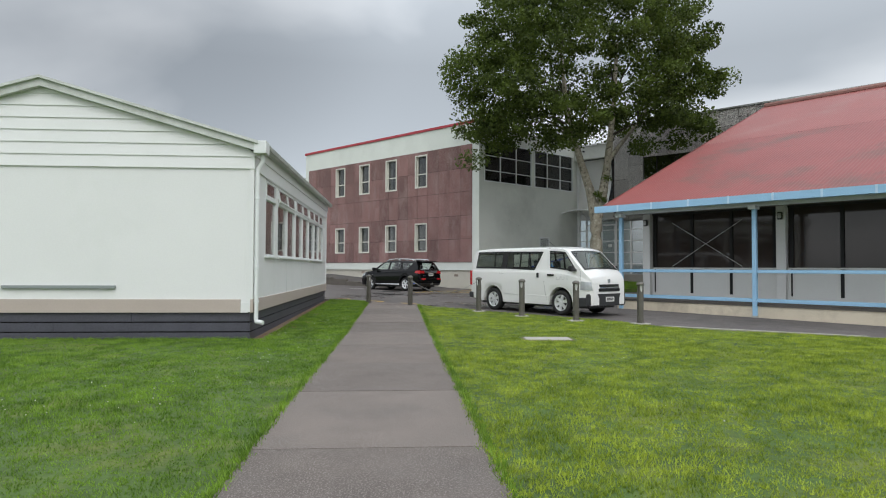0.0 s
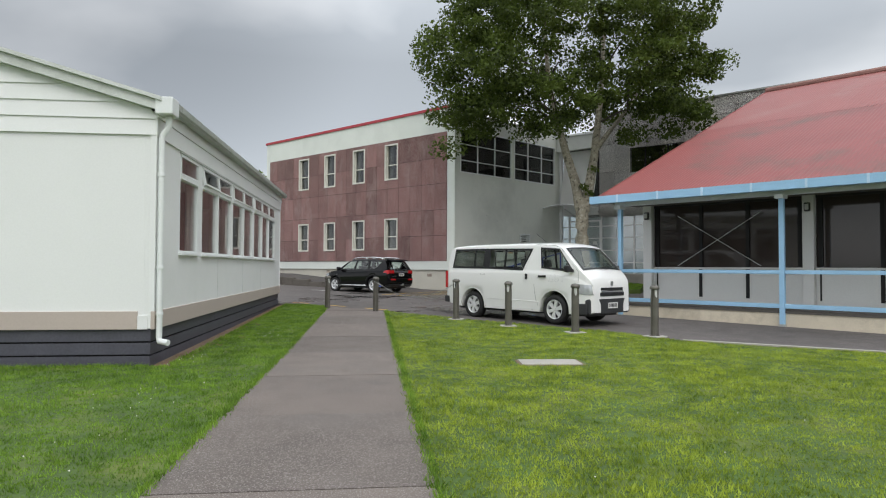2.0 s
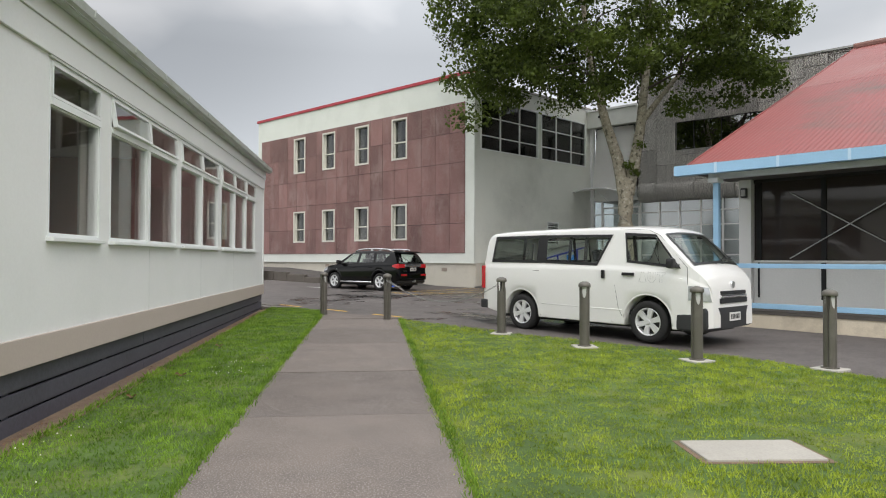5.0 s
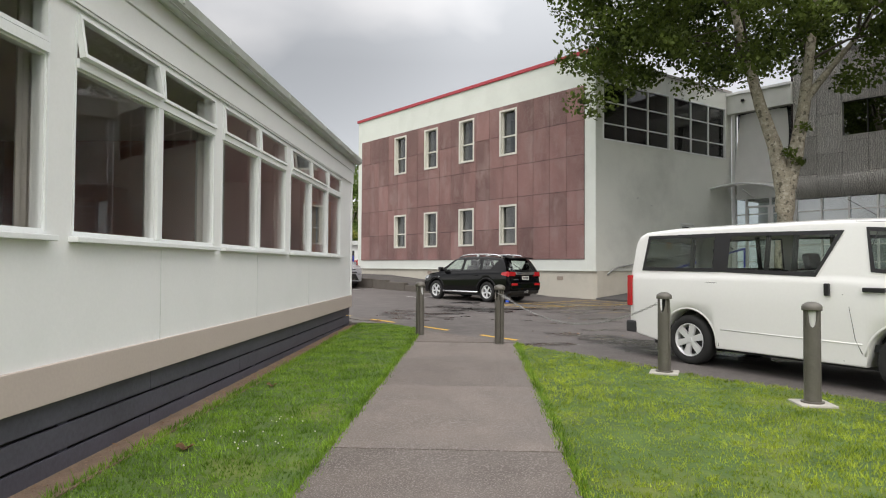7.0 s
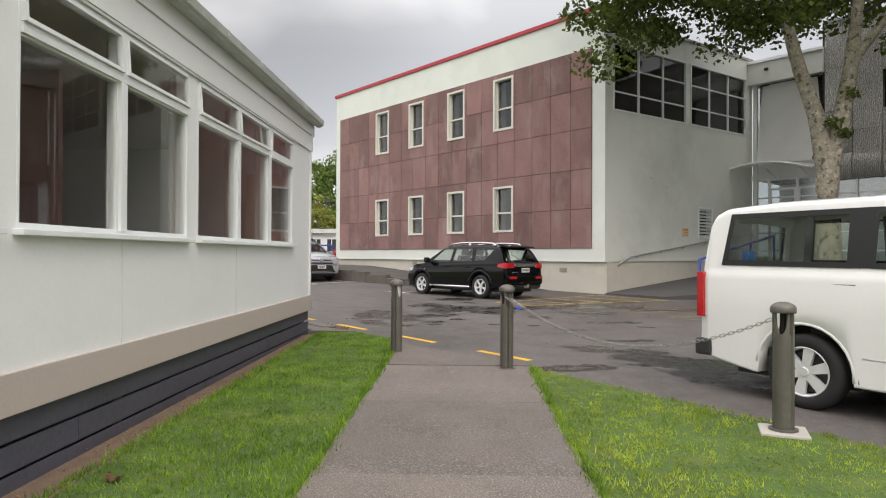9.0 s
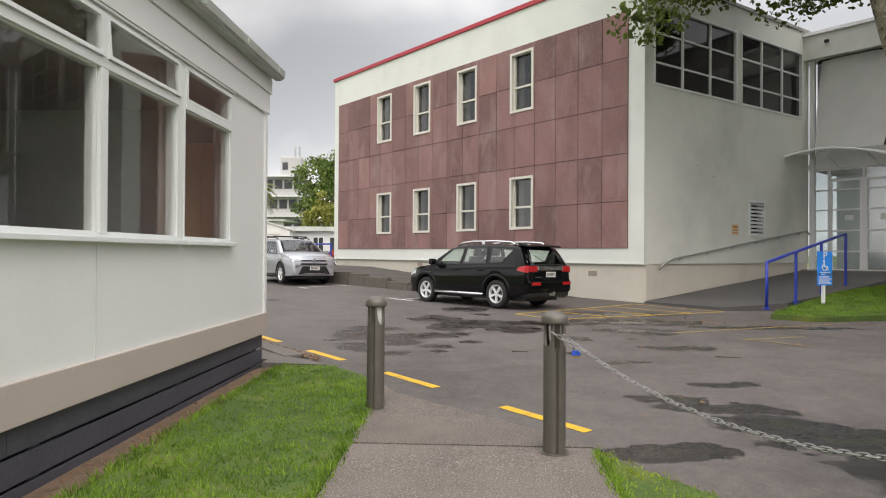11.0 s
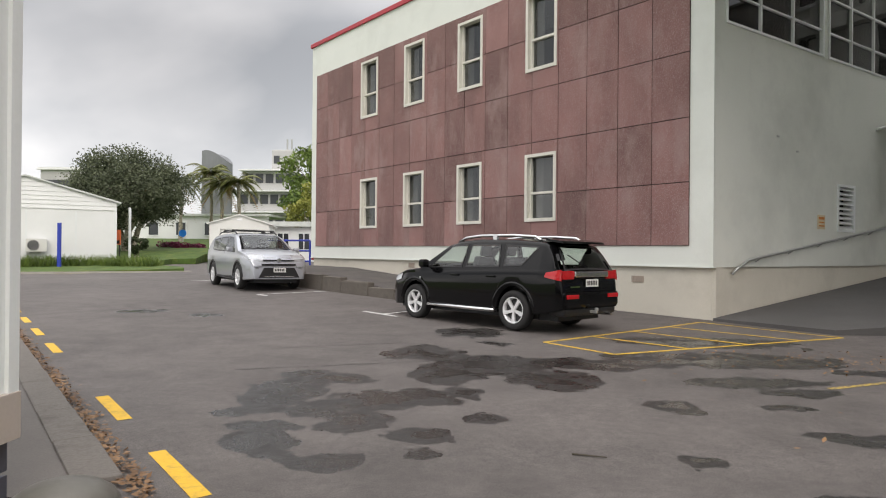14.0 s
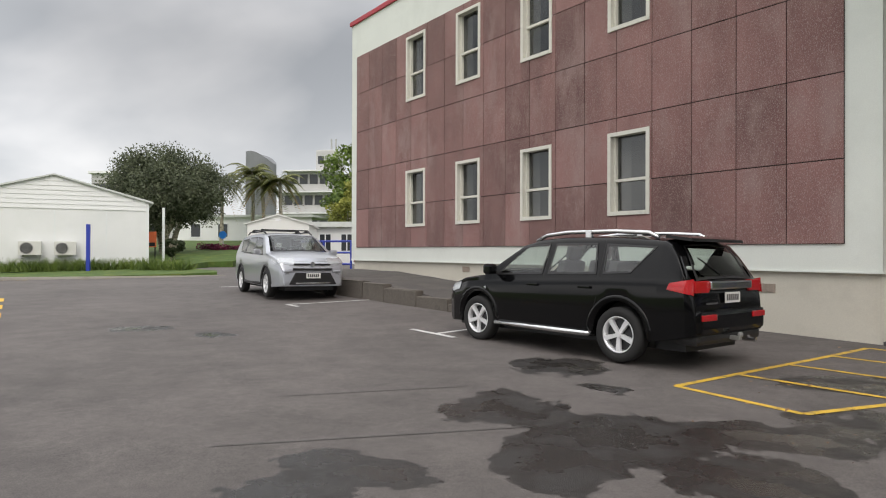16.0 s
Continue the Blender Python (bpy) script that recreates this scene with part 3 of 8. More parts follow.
# gable boards, each lapped over the one below
gz = 3.325
while gz < 4.75:
    top = gz + 0.245
    xa = LX + 0.02 if roof_under(LX) > top else LX - (top - roof_under(LX)) / RS
    xb = 2 * (LX - LW / 2) - xa
    bm = bmesh.new()
    xa2 = min(LX + 0.02, LX - (gz - roof_under(LX)) / RS)
    xb2 = 2 * (LX - LW / 2) - xa2
    lo = [(xa2, LY0 - 0.034, gz), (xb2, LY0 - 0.034, gz), (xb, LY0 - 0.012, top), (xa, LY0 - 0.012, top)]
    hi = [(x, LY0 + 0.02, z) for x, y, z in lo]
    A = [bm.verts.new(p) for p in lo]; B = [bm.verts.new(p) for p in hi]
    bm.faces.new(A); bm.faces.new(B[::-1])
    for i in range(4):
        bm.faces.new((A[i], B[i], B[(i + 1) % 4], A[(i + 1) % 4]))
    bmesh.ops.recalc_face_normals(bm, faces=bm.faces)
    part("weatherboard", bm, WHITE, left)
    gz += 0.226
part("gable_backing", extrude(bmesh.new(), [(LX, 3.4), (LX - LW / 2, 4.86), (LX - LW, 3.4)], LY0 + 0.03, LY0 + 0.1), WHITE, left)
roofp = [(LX + 0.18, RZ - 0.05), (LX - LW / 2, RZ + 1.10), (LX - LW - 0.18, RZ - 0.05), (LX - LW - 0.18, RZ - 0.12), (LX - LW / 2, RZ + 1.02), (LX + 0.18, RZ - 0.12)]
part("roof", extrude(bmesh.new(), roofp, LY0 - 0.10, LY1 + 0.06), ROOFW, left)
for sx in (1, -1):
    xe, xm = (LX + 0.12, LX - LW / 2) if sx > 0 else (LX - LW - 0.12, LX - LW / 2)
    for off, th, dep, nm in ((0.0, 0.16, 0.14, "bargeboard"), (-0.03, 0.055, 0.19, "barge_capping")):
        z0, z1 = RZ - 0.06 - off, RZ + 1.09 - off
        zz = 0.0 if nm == "bargeboard" else 0.004
        part(nm, extrude(bmesh.new(), [(xe, z0 - th + zz), (xe, z0 + zz), (xm, z1 + zz), (xm, z1 - th + zz)], LY0 - dep, LY0 - 0.04), BARGE, left)
# eave boards on the long side, gutter, brackets, downpipe
part("frieze_board", boxes((LX + 0.003, LX + 0.032, LY0 - 0.03, LY1 + 0.06, 3.31, 3.565), bev=0.004), WHITE, left)
part("frieze_board", boxes((LX + 0.003, LX + 0.05, LY0 - 0.03, LY1 + 0.1, 3.57, 3.76), bev=0.004), WHITE, left)
part("head_flashing", boxes((LX + 0.001, LX + 0.026, 13.58, 23.65, 3.285, 3.305)), BARGE, left)
gp = [(LX + 0.07, 3.85), (LX + 0.07, 3.76), (LX + 0.10, 3.735), (LX + 0.16, 3.735), (LX + 0.21, 3.77), (LX + 0.22, 3.85), (LX + 0.205, 3.85), (LX + 0.197, 3.78), (LX + 0.155, 3.75), (LX + 0.105, 3.75), (LX + 0.085, 3.77), (LX + 0.085, 3.85)]
part("gutter", extrude(bmesh.new(), gp, LY0 - 0.12, LY1 + 0.08), GUTTER, left)
part("soffit", boxes((LX + 0.003, LX + 0.075, LY0 - 0.08, LY1 + 0.05, 3.762, 3.775)), BARGE, left)
for i in range(12):
    y = LY0 + 0.5 + i * 1.06
    part("gutter_bracket", boxes((LX + 0.205, LX + 0.226, y, y + 0.02, 3.785, 3.86), bev=0.003), GUTTER, left)
dp = bmesh.new()
chain_tube(dp, [(LX + 0.17, LY0 + 0.03, 3.62), (LX + 0.17, LY0 + 0.03, 3.46), (LX + 0.09, LY0 + 0.04, 3.34), (LX + 0.075, LY0 + 0.04, 3.26), (LX + 0.075, LY0 + 0.04, 0.50), (LX + 0.085, LY0 + 0.03, 0.44), (LX + 0.22, LY0 - 0.02, 0.42)], 0.043, 12)
part("downpipe", dp, TRIM, left)
for z in (2.75, 1.45, 0.8):
    part("pipe_clip", tube(bmesh.new(), (LX + 0.075, LY0 + 0.04, z), (LX + 0.075, LY0 + 0.04, z + 0.04), 0.053, n=12), TRIM, left)
part("rainwater_head", boxes((LX + 0.035, LX + 0.27, LY0 - 0.16, LY0 + 0.16, 3.60, 3.84), bev=0.015), TRIM, left)
part("corner_board", boxes((LX - 0.06, LX + 0.022, LY0 - 0.025, LY0 + 0.06, 0.62, 3.36), bev=0.004), WHITE, left)
part("corner_board", boxes((LX - 0.06, LX + 0.022, LY1 - 0.06, LY1 + 0.02, 0.62, 3.5), bev=0.004), WHITE, left)
part("skirt_band", boxes((LX - 0.02, LX + 0.03, LY0 - 0.03, LY1 + 0.025, 0.61, 0.86), bev=0.005), BEIGE, left)
part("skirt_band", boxes((LX - LW, LX - 0.2, LY0 - 0.03, LY0 + 0.02, 0.61, 0.86), bev=0.005), BEIGE, left)
part("corner_foot", boxes((LX - 0.198, LX - 0.062, LY0 - 0.022, LY0 + 0.02, 0.61, 0.80)), WHITE, left)
for k in range(3):
    z0 = 0.075 + k * 0.183
    segs = [(LY0, 16.1), (16.105, 20.4), (20.405, LY1)] if k != 1 else [(LY0, 18.2), (18.205, 22.5), (22.505, LY1)]
    for a, b in segs:
        part("base_slat", boxes((LX - 0.05, LX - 0.025, a, b, z0, z0 + 0.160), bev=0.003), SLATE, left)
    for a, b in ([(LX - LW, LX - 4.9), (LX - 4.895, LX - 2.2), (LX - 2.195, LX - 0.051)] if k != 1 else [(LX - LW, LX - 3.6), (LX - 3.595, LX - 0.051)]):
        part("base_slat", boxes((a, b, LY0 + 0.02, LY0 + 0.045, z0, z0 + 0.160), bev=0.003), SLATE, left)
# black box behind the slats: the shade under the floor put into colour
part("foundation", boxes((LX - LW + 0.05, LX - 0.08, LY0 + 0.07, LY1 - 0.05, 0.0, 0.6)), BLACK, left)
for i in range(7):
    y = LY0 + 0.6 + i * 1.9
    part("foundation_post", boxes((LX - 0.078, LX - 0.052, y, y + 0.1, 0.0, 0.6)), SLATE, left)
part("wall_rail", boxes((LX - 4.5, LX - 2.48, LY0 - 0.05, LY0 - 0.002, 1.055, 1.115), bev=0.006), mat("grey_painted_rail", (0.25, 0.28, 0.28), 0.5, 0.06, 3, 40, 0.05), left)
for y in (16.2, 18.7, 21.2):
    part("batten", boxes((LX, LX + 0.003, y, y + 0.006, 0.83, 1.64)), BARGE, left)


def sash(parent, y0, y1, z0, z1, x, bar=0.045, tilt=0.0, glass_mat=None, dep=0.045):
    """A framed pane that faces +x; tilt swings it out about its head."""
    m = Matrix.Translation((x, 0, z1)) @ Matrix.Rotation(radians(-tilt), 4, "Y") @ Matrix.Translation((-x, 0, -z1))
    bm = boxes((x - dep, x, y0, y1, z0, z0 + bar), (x - dep, x, y0, y1, z1 - bar, z1), (x - dep, x, y0, y0 + bar, z0 + bar, z1 - bar), (x - dep, x, y1 - bar, y1, z0 + bar, z1 - bar))
    f = part("sash", bm, TRIM, parent, m=m)
    p = part("pane", boxes((x - 0.026, x - 0.02, y0 + bar - 0.005, y1 - bar + 0.005, z0 + bar - 0.005, z1 - bar + 0.005)), glass_mat or GLASS, parent, m=m)
    p.visible_shadow = False


def curtain(y0, y1, x=LX - 0.2, z0=1.55, z1=3.25):
    bm = bmesh.new()
    n = 28
    vs = []
    for i in range(n + 1):
        y = y0 + (y1 - y0) * i / n
        xx = x + 0.035 * math.sin(i * 1.7) + 0.01 * math.sin(i * 4.1)
        vs.append((bm.verts.new((xx, y, z0)), bm.verts.new((xx * 1.0, y, z1))))
    for a, b in zip(vs, vs[1:]):
        bm.faces.new((a[0], b[0], b[1], a[1]))
    bmesh.ops.solidify(bm, geom=bm.faces[:], thickness=0.004)
    c = tagged(part("curtain", bm, CURTAIN), "pale gathered curtain hanging behind the glass", "curtain", "classroom curtains")


for bi, (a, b) in enumerate(BAYS):
    w = thing("window", pose(LX, (a + b) / 2, 1.7), "white timber window bay", "window")
    w.parent = left
    w.matrix_basis = PLACE[left].inverted() @ PLACE[w]
    for key in ("label", "category"):
        del w[key]
    fx = LX + 0.004
    fr = boxes((LX - 0.1, fx, a, a + 0.022, 1.70, 3.28), (LX - 0.1, fx, b - 0.022, b, 1.70, 3.28), (LX - 0.1, fx, a + 0.022, b - 0.022, 3.258, 3.28),
               (LX - 0.1, fx, a + 0.022, b - 0.022, 1.70, 1.725), (LX - 0.1, LX + 0.02, a + 0.022, b - 0.022, 2.875, 2.94))
    part("window_frame", fr, TRIM, w)
    part("window_sill", boxes((LX - 0.02, LX + 0.07, a - 0.03, b + 0.03, 1.662, 1.70), bev=0.006), TRIM, w)
    mid = (a + b) / 2
    cols = [(a + 0.022, b - 0.022)] if b - a < 1.5 else [(a + 0.022, mid - 0.05), (mid + 0.05, b - 0.022)]
    if len(cols) == 2:
        part("mullion", boxes((LX - 0.1, LX + 0.018, mid - 0.045, mid + 0.045, 1.725, 2.875), bev=0.004), TRIM, w)
        part("upper_mullion", boxes((LX - 0.1, LX + 0.02, mid - 0.028, mid + 0.028, 2.94, 3.258)), TRIM, w)
    for ci, (c0, c1) in enumerate(cols):
        sash(w, c0, c1, 1.725, 2.875, LX - 0.008, 0.014)
        tl = 0.0 if bi in (0, 4) else (9.0 if (bi, ci) == (1, 0) else 4.0)
        sash(w, c0 if ci == 0 else mid + 0.028, c1 if ci or len(cols) == 1 else mid - 0.028, 2.945, 3.255, LX + 0.018, 0.028, tl)
for y0, y1 in ((14.62, 14.9), (16.25, 16.4), (17.3, 17.6), (18.82, 18.95), (19.88, 20.15), (21.35, 21.47), (22.4, 22.7), (23.66, 23.85)):
    curtain(y0, y1, LX - 0.17)
# classroom interior
part("floor", boxes((LX - LW + 0.13, LX - 0.13, LY0 + 0.13, LY1 - 0.13, 0.72, 0.8)), mat("brown_carpet", (0.14, 0.10, 0.09), 0.95, 0.2), left)
part("ceiling", boxes((LX - LW + 0.13, LX - 0.13, LY0 + 0.13, LY1 - 0.13, 3.34, 3.40)), mat("ceiling_board", (0.55, 0.51, 0.48), 0.9, 0.05), left)
part("partition", boxes((LX - 4.4, LX - 4.3, LY0 + 0.13, LY1 - 0.13, 0.8, 3.34)), mat("dull_pinboard", (0.30, 0.20, 0.18), 0.95, 0.25, 0.8, 10, 0.05), left)
part("partition", boxes((LX - 4.3, LX - 1.3, 19.93, 20.0, 0.8, 3.34)), mat("red_brown_lining", (0.36, 0.17, 0.15), 0.9, 0.15, 0.8, 10, 0.05), left)
cb = thing("cupboard", pose(LX - 0.55, 24.4, 0.8), "tall pale wooden cupboard behind the window", "cupboard")
part("body", boxes((LX - 0.92, LX - 0.2, 24.22, 24.6, 0.8, 2.86), bev=0.01), WOODC, cb)
part("door", boxes((LX - 0.91, LX - 0.565, 24.2, 24.22, 0.85, 2.84), bev=0.004), WOODC, cb)
part("door", boxes((LX - 0.555, LX - 0.21, 24.2, 24.22, 0.85, 2.84), bev=0.004), WOODC, cb)
for k, (yy, xx) in enumerate(((16.0, 1.6), (18.4, 2.2), (21.3, 1.8))):
    mt = pose(LX - xx, yy, 0.8)
    tb = thing("classroom_table", mt, "brown classroom table seen through the windows", "table", "classroom tables")
    part("tabletop", boxes((-0.4, 0.4, -0.7, 0.7, 0.7, 0.74), m=mt, bev=0.008), WOODC, tb)
    for sx, sy in ((-0.36, -0.64), (0.36, -0.64), (-0.36, 0.64), (0.36, 0.64)):
        part("leg", tube(bmesh.new(), (sx, sy, 0), (sx, sy, 0.7), 0.02), STEEL, tb, m=mt)

# ---- red panelled building ----
CX, CY, FA = 4.25, 34.07, 132.67
hall = thing("two_storey_hall", pose(CX, CY, 0.36, 0, 0, FA), "two-storey building with red-brown aggregate panels and white border", "building")
mF = pose(CX, CY, 0, 0, 0, FA)
WIN = [(3.93, 4.84), (6.50, 7.42), (9.02, 9.94), (11.48, 12.4)]
FO = [(a, b, z0, z1) for a, b in WIN for z0, z1 in ((2.42, 3.99), (6.12, 7.94))]
part("wall", wall_bm(15.9, 1.36, 9.3, 0.3, FO), RENDER_W, hall, m=mF)
part("plinth", boxes((-0.02, 15.8, -0.4, -0.06, 0.0, 1.36), m=mF), CREAM, hall)
part("drip_edge", boxes((-0.02, 15.92, -0.06, 0.02, 1.345, 1.375), m=mF), RENDER_W, hall)
P1 = (CX + 8.4 * math.cos(radians(37)), CY + 8.4 * math.sin(radians(37)))
mW, lenW = run(P1, (CX, CY))
SIDE_OPEN = [(0.45, 4.0, 6.13, 8.3), (4.22, lenW - 0.35, 6.13, 8.3), (2.68, 3.54, 2.16, 3.28)]
part("wall", wall_bm(lenW - 0.02, 1.36, 9.02, 0.3, SIDE_OPEN), RENDER_G, hall, m=mW)
part("plinth", boxes((0, lenW - 0.05, -0.4, -0.05, 0.0, 1.36), m=mW), CREAM, hall)
part("parapet_cap", boxes((0, lenW - 0.02, -0.36, 0.05, 9.02, 9.12), m=mW), mat("weathered_cap", (0.30, 0.29, 0.27), 0.7, 0.15), hall)
part("coping", boxes((-0.05, 15.98, -0.36, 0.06, 9.3, 9.44), m=mF, bev=0.01), REDCAP, hall)
part("corner_strip", boxes((0.0, 0.03, -0.28, 0.012, 1.37, 9.28), m=mF), RENDER_W, hall)
part("wall", boxes((15.6, 15.9, -7.5, -0.3, 0, 9.3), m=mF), RENDER_W, hall)
part("wall", boxes((-0.2, 15.9, -9.0, -8.7, 0, 9.0), m=mF), RENDER_W, hall)
part("roof", boxes((0.2, 15.7, -8.6, -0.31, 8.6, 8.75), m=mF), mat("flat_roof_sheet", (0.2, 0.2, 0.2), 0.8), hall)
part("floor", boxes((0.2, 15.6, -8.6, -0.31, 4.85, 5.05), m=mF), INSIDE, hall)
part("partition", boxes((0.2, 15.6, -3.6, -3.5, 1.3, 8.6), m=mF), INSIDE, hall)
CREAMT = mat("cream_window_paint", (0.66, 0.65, 0.58), 0.5, 0.06, 3, 40, 0.05, stain=(0.45, 0.43, 0.38), stain_amt=0.4, stain_scale=3)
# aggregate panels in five rows and eighteen columns, cut round the windows
PZ = [1.775, 3.04, 4.32, 5.62, 6.90, 8.16]
PXS = [0.5 + 15.02 * i / 18 for i in range(19)]
part("panel_backing", wall_bm(15.02, 1.775, 8.16, 0.004, [(a - 0.5 - 0.05, b - 0.5 + 0.05, z0 - 0.05, z1 + 0.05) for a, b, z0, z1 in FO]), JOINT, hall, m=mF @ Matrix.Translation((0.5, 0.008, 0)))
for i in range(18):
    for j in range(5):
        x0, x1, z0, z1 = PXS[i] + 0.008, PXS[i + 1] - 0.008, PZ[j] + 0.009, PZ[j + 1] - 0.009
        rects = [(x0, x1, z0, z1)]
        for a, b, w0, w1 in FO:
            a, b, w0, w1 = a - 0.045, b + 0.045, w0 - 0.045, w1 + 0.045
            nxt = []
            for r in rects:
                if r[0] >= b or r[1] <= a or r[2] >= w1 or r[3] <= w0:
                    nxt.append(r)
                    continue
                if r[0] < a - 0.03: nxt.append((r[0], a, r[2], r[3]))
                if r[1] > b + 0.03: nxt.append((b, r[1], r[2], r[3]))
                xa, xb = max(r[0], a), min(r[1], b)
                if r[2] < w0 - 0.03: nxt.append((xa, xb, r[2], w0))
                if r[3] > w1 + 0.03: nxt.append((xa, xb, w1, r[3]))
            rects = nxt
        for r in rects:
            lift = 0.03 + random.uniform(-0.003, 0.003)
            part("wall_panel", boxes((r[0], r[1], 0.012, lift, r[2], r[3]), m=mF), PANEL, hall)
for a, b, z0, z1 in FO:
    w = new("window"); w.parent = hall; PLACE[w] = PLACE[hall]
    part("window_frame", boxes((a - 0.045, a + 0.035, -0.2, 0.05, z0 - 0.045, z1 + 0.045), (b - 0.035, b + 0.045, -0.2, 0.05, z0 - 0.045, z1 + 0.045), (a + 0.035, b - 0.035, -0.2, 0.05, z1 - 0.03, z1 + 0.045),
                              (a + 0.035, b - 0.035, -0.2, 0.06, z0 - 0.045, z0 + 0.035), m=mF), CREAMT, w)
    zm = z0 + (z1 - z0) * 0.42
    part("transom", boxes((a + 0.035, b - 0.035, -0.17, -0.05, zm - 0.028, zm + 0.028), m=mF), CREAMT, w)
    part("sash", boxes((a + 0.035, a + 0.085, -0.15, -0.06, z0 + 0.035, z1 - 0.03), (b - 0.085, b - 0.035, -0.15, -0.06, z0 + 0.035, z1 - 0.03), m=mF), CREAMT, w)
    for c0, c1 in ((z0 + 0.035, zm - 0.028), (zm + 0.028, z1 - 0.03)):
        p = part("pane", boxes((a + 0.08, b - 0.08, -0.13, -0.124, c0, c1), m=mF), GLASSH, w)
        p.visible_shadow = False
    bm = bmesh.new()
    prev = None
    for k in range(13):
        x = b - 0.30 + 0.25 * k / 12
        yv = -0.27 + 0.025 * math.sin(k * 2.1)
        cur = (bm.verts.new((x, yv, z0)), bm.verts.new((x, yv, z1)))
        if prev:
            bm.faces.new((prev[0], cur[0], cur[1], prev[1]))
        prev = cur
    part("curtain", bm, CURTAIN, w, m=mF)
for s0, z0 in ((4.7, 1.02), (1.55, 1.0), (9.5, 1.12)):
    part("air_vent", boxes((s0, s0 + 0.3, -0.06, -0.05, z0, z0 + 0.14), *[(s0 + 0.02 + 0.045 * i, s0 + 0.045 + 0.045 * i, -0.052, -0.042, z0, z0 + 0.14) for i in range(6)], m=mF), mat("terracotta_vent", (0.36, 0.30, 0.25), 0.8), hall)
# big upper windows on the side
for a, b, z0, z1 in SIDE_OPEN[:2]:
    w = new("window"); w.parent = hall; PLACE[w] = PLACE[hall]
    t = 0.05
    xs = [a + (b - a) * i / 3 for i in range(4)]
    zs = [z0, z0 + 0.62, z0 + 1.42, z1]
    part("window_frame", boxes((a, a + t, -0.16, 0.03, z0, z1), (b - t, b, -0.16, 0.03, z0, z1), (a + t, b - t, -0.16, 0.03, z0, z0 + t), (a + t, b - t, -0.16, 0.03, z1 - t, z1), m=mW), TRIM, w)
    for x in xs[1:3]:
        part("mullion", boxes((x - 0.022, x + 0.022, -0.12, 0.0, z0 + t, z1 - t), m=mW), TRIM, w)
    for z in zs[1:3]:
        for k in range(3):
            part("glazing_bar", boxes((xs[k] + 0.05, xs[k + 1] - 0.05, -0.11, -0.01, z - 0.02, z + 0.02), m=mW), TRIM, w)
    for k in range(3):
        for j in range(3):
            p = part("pane", boxes((xs[k] + 0.02, xs[k + 1] - 0.02, -0.066, -0.06, zs[j] + 0.02, zs[j + 1] - 0.02), m=mW), GLASSS, w)
            p.visible_shadow = False
part("notice", boxes((1.0, 1.35, -0.075, -0.07, 7.55, 7.8), m=mW), TRIM, hall, "white paper stuck inside the upper window")
# louvre and notice on the side wall
lv = new("louvre_vent"); lv.parent = hall; PLACE[lv] = PLACE[hall]
a, b, z0, z1 = SIDE_OPEN[2]
part("frame", boxes((a, a + 0.06, -0.2, 0.03, z0, z1), (b - 0.06, b, -0.2, 0.03, z0, z1), (a + 0.06, b - 0.06, -0.2, 0.03, z1 - 0.06, z1), (a + 0.06, b - 0.06, -0.2, 0.03, z0, z0 + 0.06), m=mW), TRIM, lv)
for k in range(9):
    zz = z0 + 0.1 + k * 0.115
    part("louvre_blade", boxes((a + 0.06, b - 0.06, -0.06, 0.06, -0.008, 0.008), m=mW @ Matrix.Translation((0, -0.04, zz)) @ Matrix.Rotation(radians(-38), 4, "X")), TRIM, lv)
part("backing", boxes((a, b, -0.29, -0.25, z0, z1), m=mW), BLACK, lv)
part("notice_board", boxes((4.12, 4.45, 0.0, 0.015, 2.2, 2.52), m=mW), mat("cream_notice", (0.6, 0.5, 0.33), 0.6), hall, "small cream notice with orange heading")
part("notice_print", boxes((4.16, 4.41, 0.015, 0.019, 2.42, 2.48), (4.16, 4.38, 0.015, 0.019, 2.34, 2.37), (4.16, 4.40, 0.015, 0.019, 2.26, 2.29), m=mW), mat("orange_print", (0.55, 0.2, 0.04), 0.6), hall)
for x, z in ((5.3, 3.85), (6.1, 4.1)):
    part("wall_bolt", boxes((x, x + 0.08, 0, 0.02, z, z + 0.03), m=mW), STEEL, hall)

# ---- verandah building ----
VX, VY, VA = 7.12, 20.2, -52.0
mV = pose(VX, VY, 0, 0, 0, VA)       # x along the verandah front, y in towards the building
ver = thing("verandah_building", pose(VX, VY, 0, 0, 0, VA), "single-storey building with faded red corrugated roof and pale blue verandah", "building")
VL = 21.0
part("verandah_base", boxes((-0.12, VL, -0.12, 1.55, 0.0, 0.47), m=mV, bev=0.02), mat("stained_buff_concrete", (0.62, 0.55, 0.43), 0.9, 0.15, 1.2, 50, 0.3, stain=(0.26, 0.22, 0.16), stain_amt=0.6, stain_scale=0.9), ver)
part("verandah_deck", boxes((-0.12, VL, -0.14, 1.55, 0.47, 0.53), m=mV), mat("dark_deck", (0.10, 0.09, 0.08), 0.85), ver)
PIL = [0.02 + 4.24 * i for i in range(6)]
WY = 1.55
part("wall", boxes((0.031, VL, WY, WY + 0.15, 0.5, 1.50), m=mV), GREYWALL, ver)
# wall band below the soffit: eave shade put into its near-black colour
part("wall", boxes((0.031, VL, WY, WY + 0.15, 3.22, 3.9), m=mV), SHADE_DARK, ver)
part("wall", boxes((-0.12, 0.03, WY + 0.021, 11.0, 0.0, 4.2), m=mV), GREYWALL, ver)
part("wall", boxes((0.2, VL, 11.0, 11.2, 0.0, 6), m=mV), GREYWALL, ver)
part("wall", boxes((VL, VL + 0.2, WY, 11.0, 0.0, 4.0), m=mV), GREYWALL, ver)
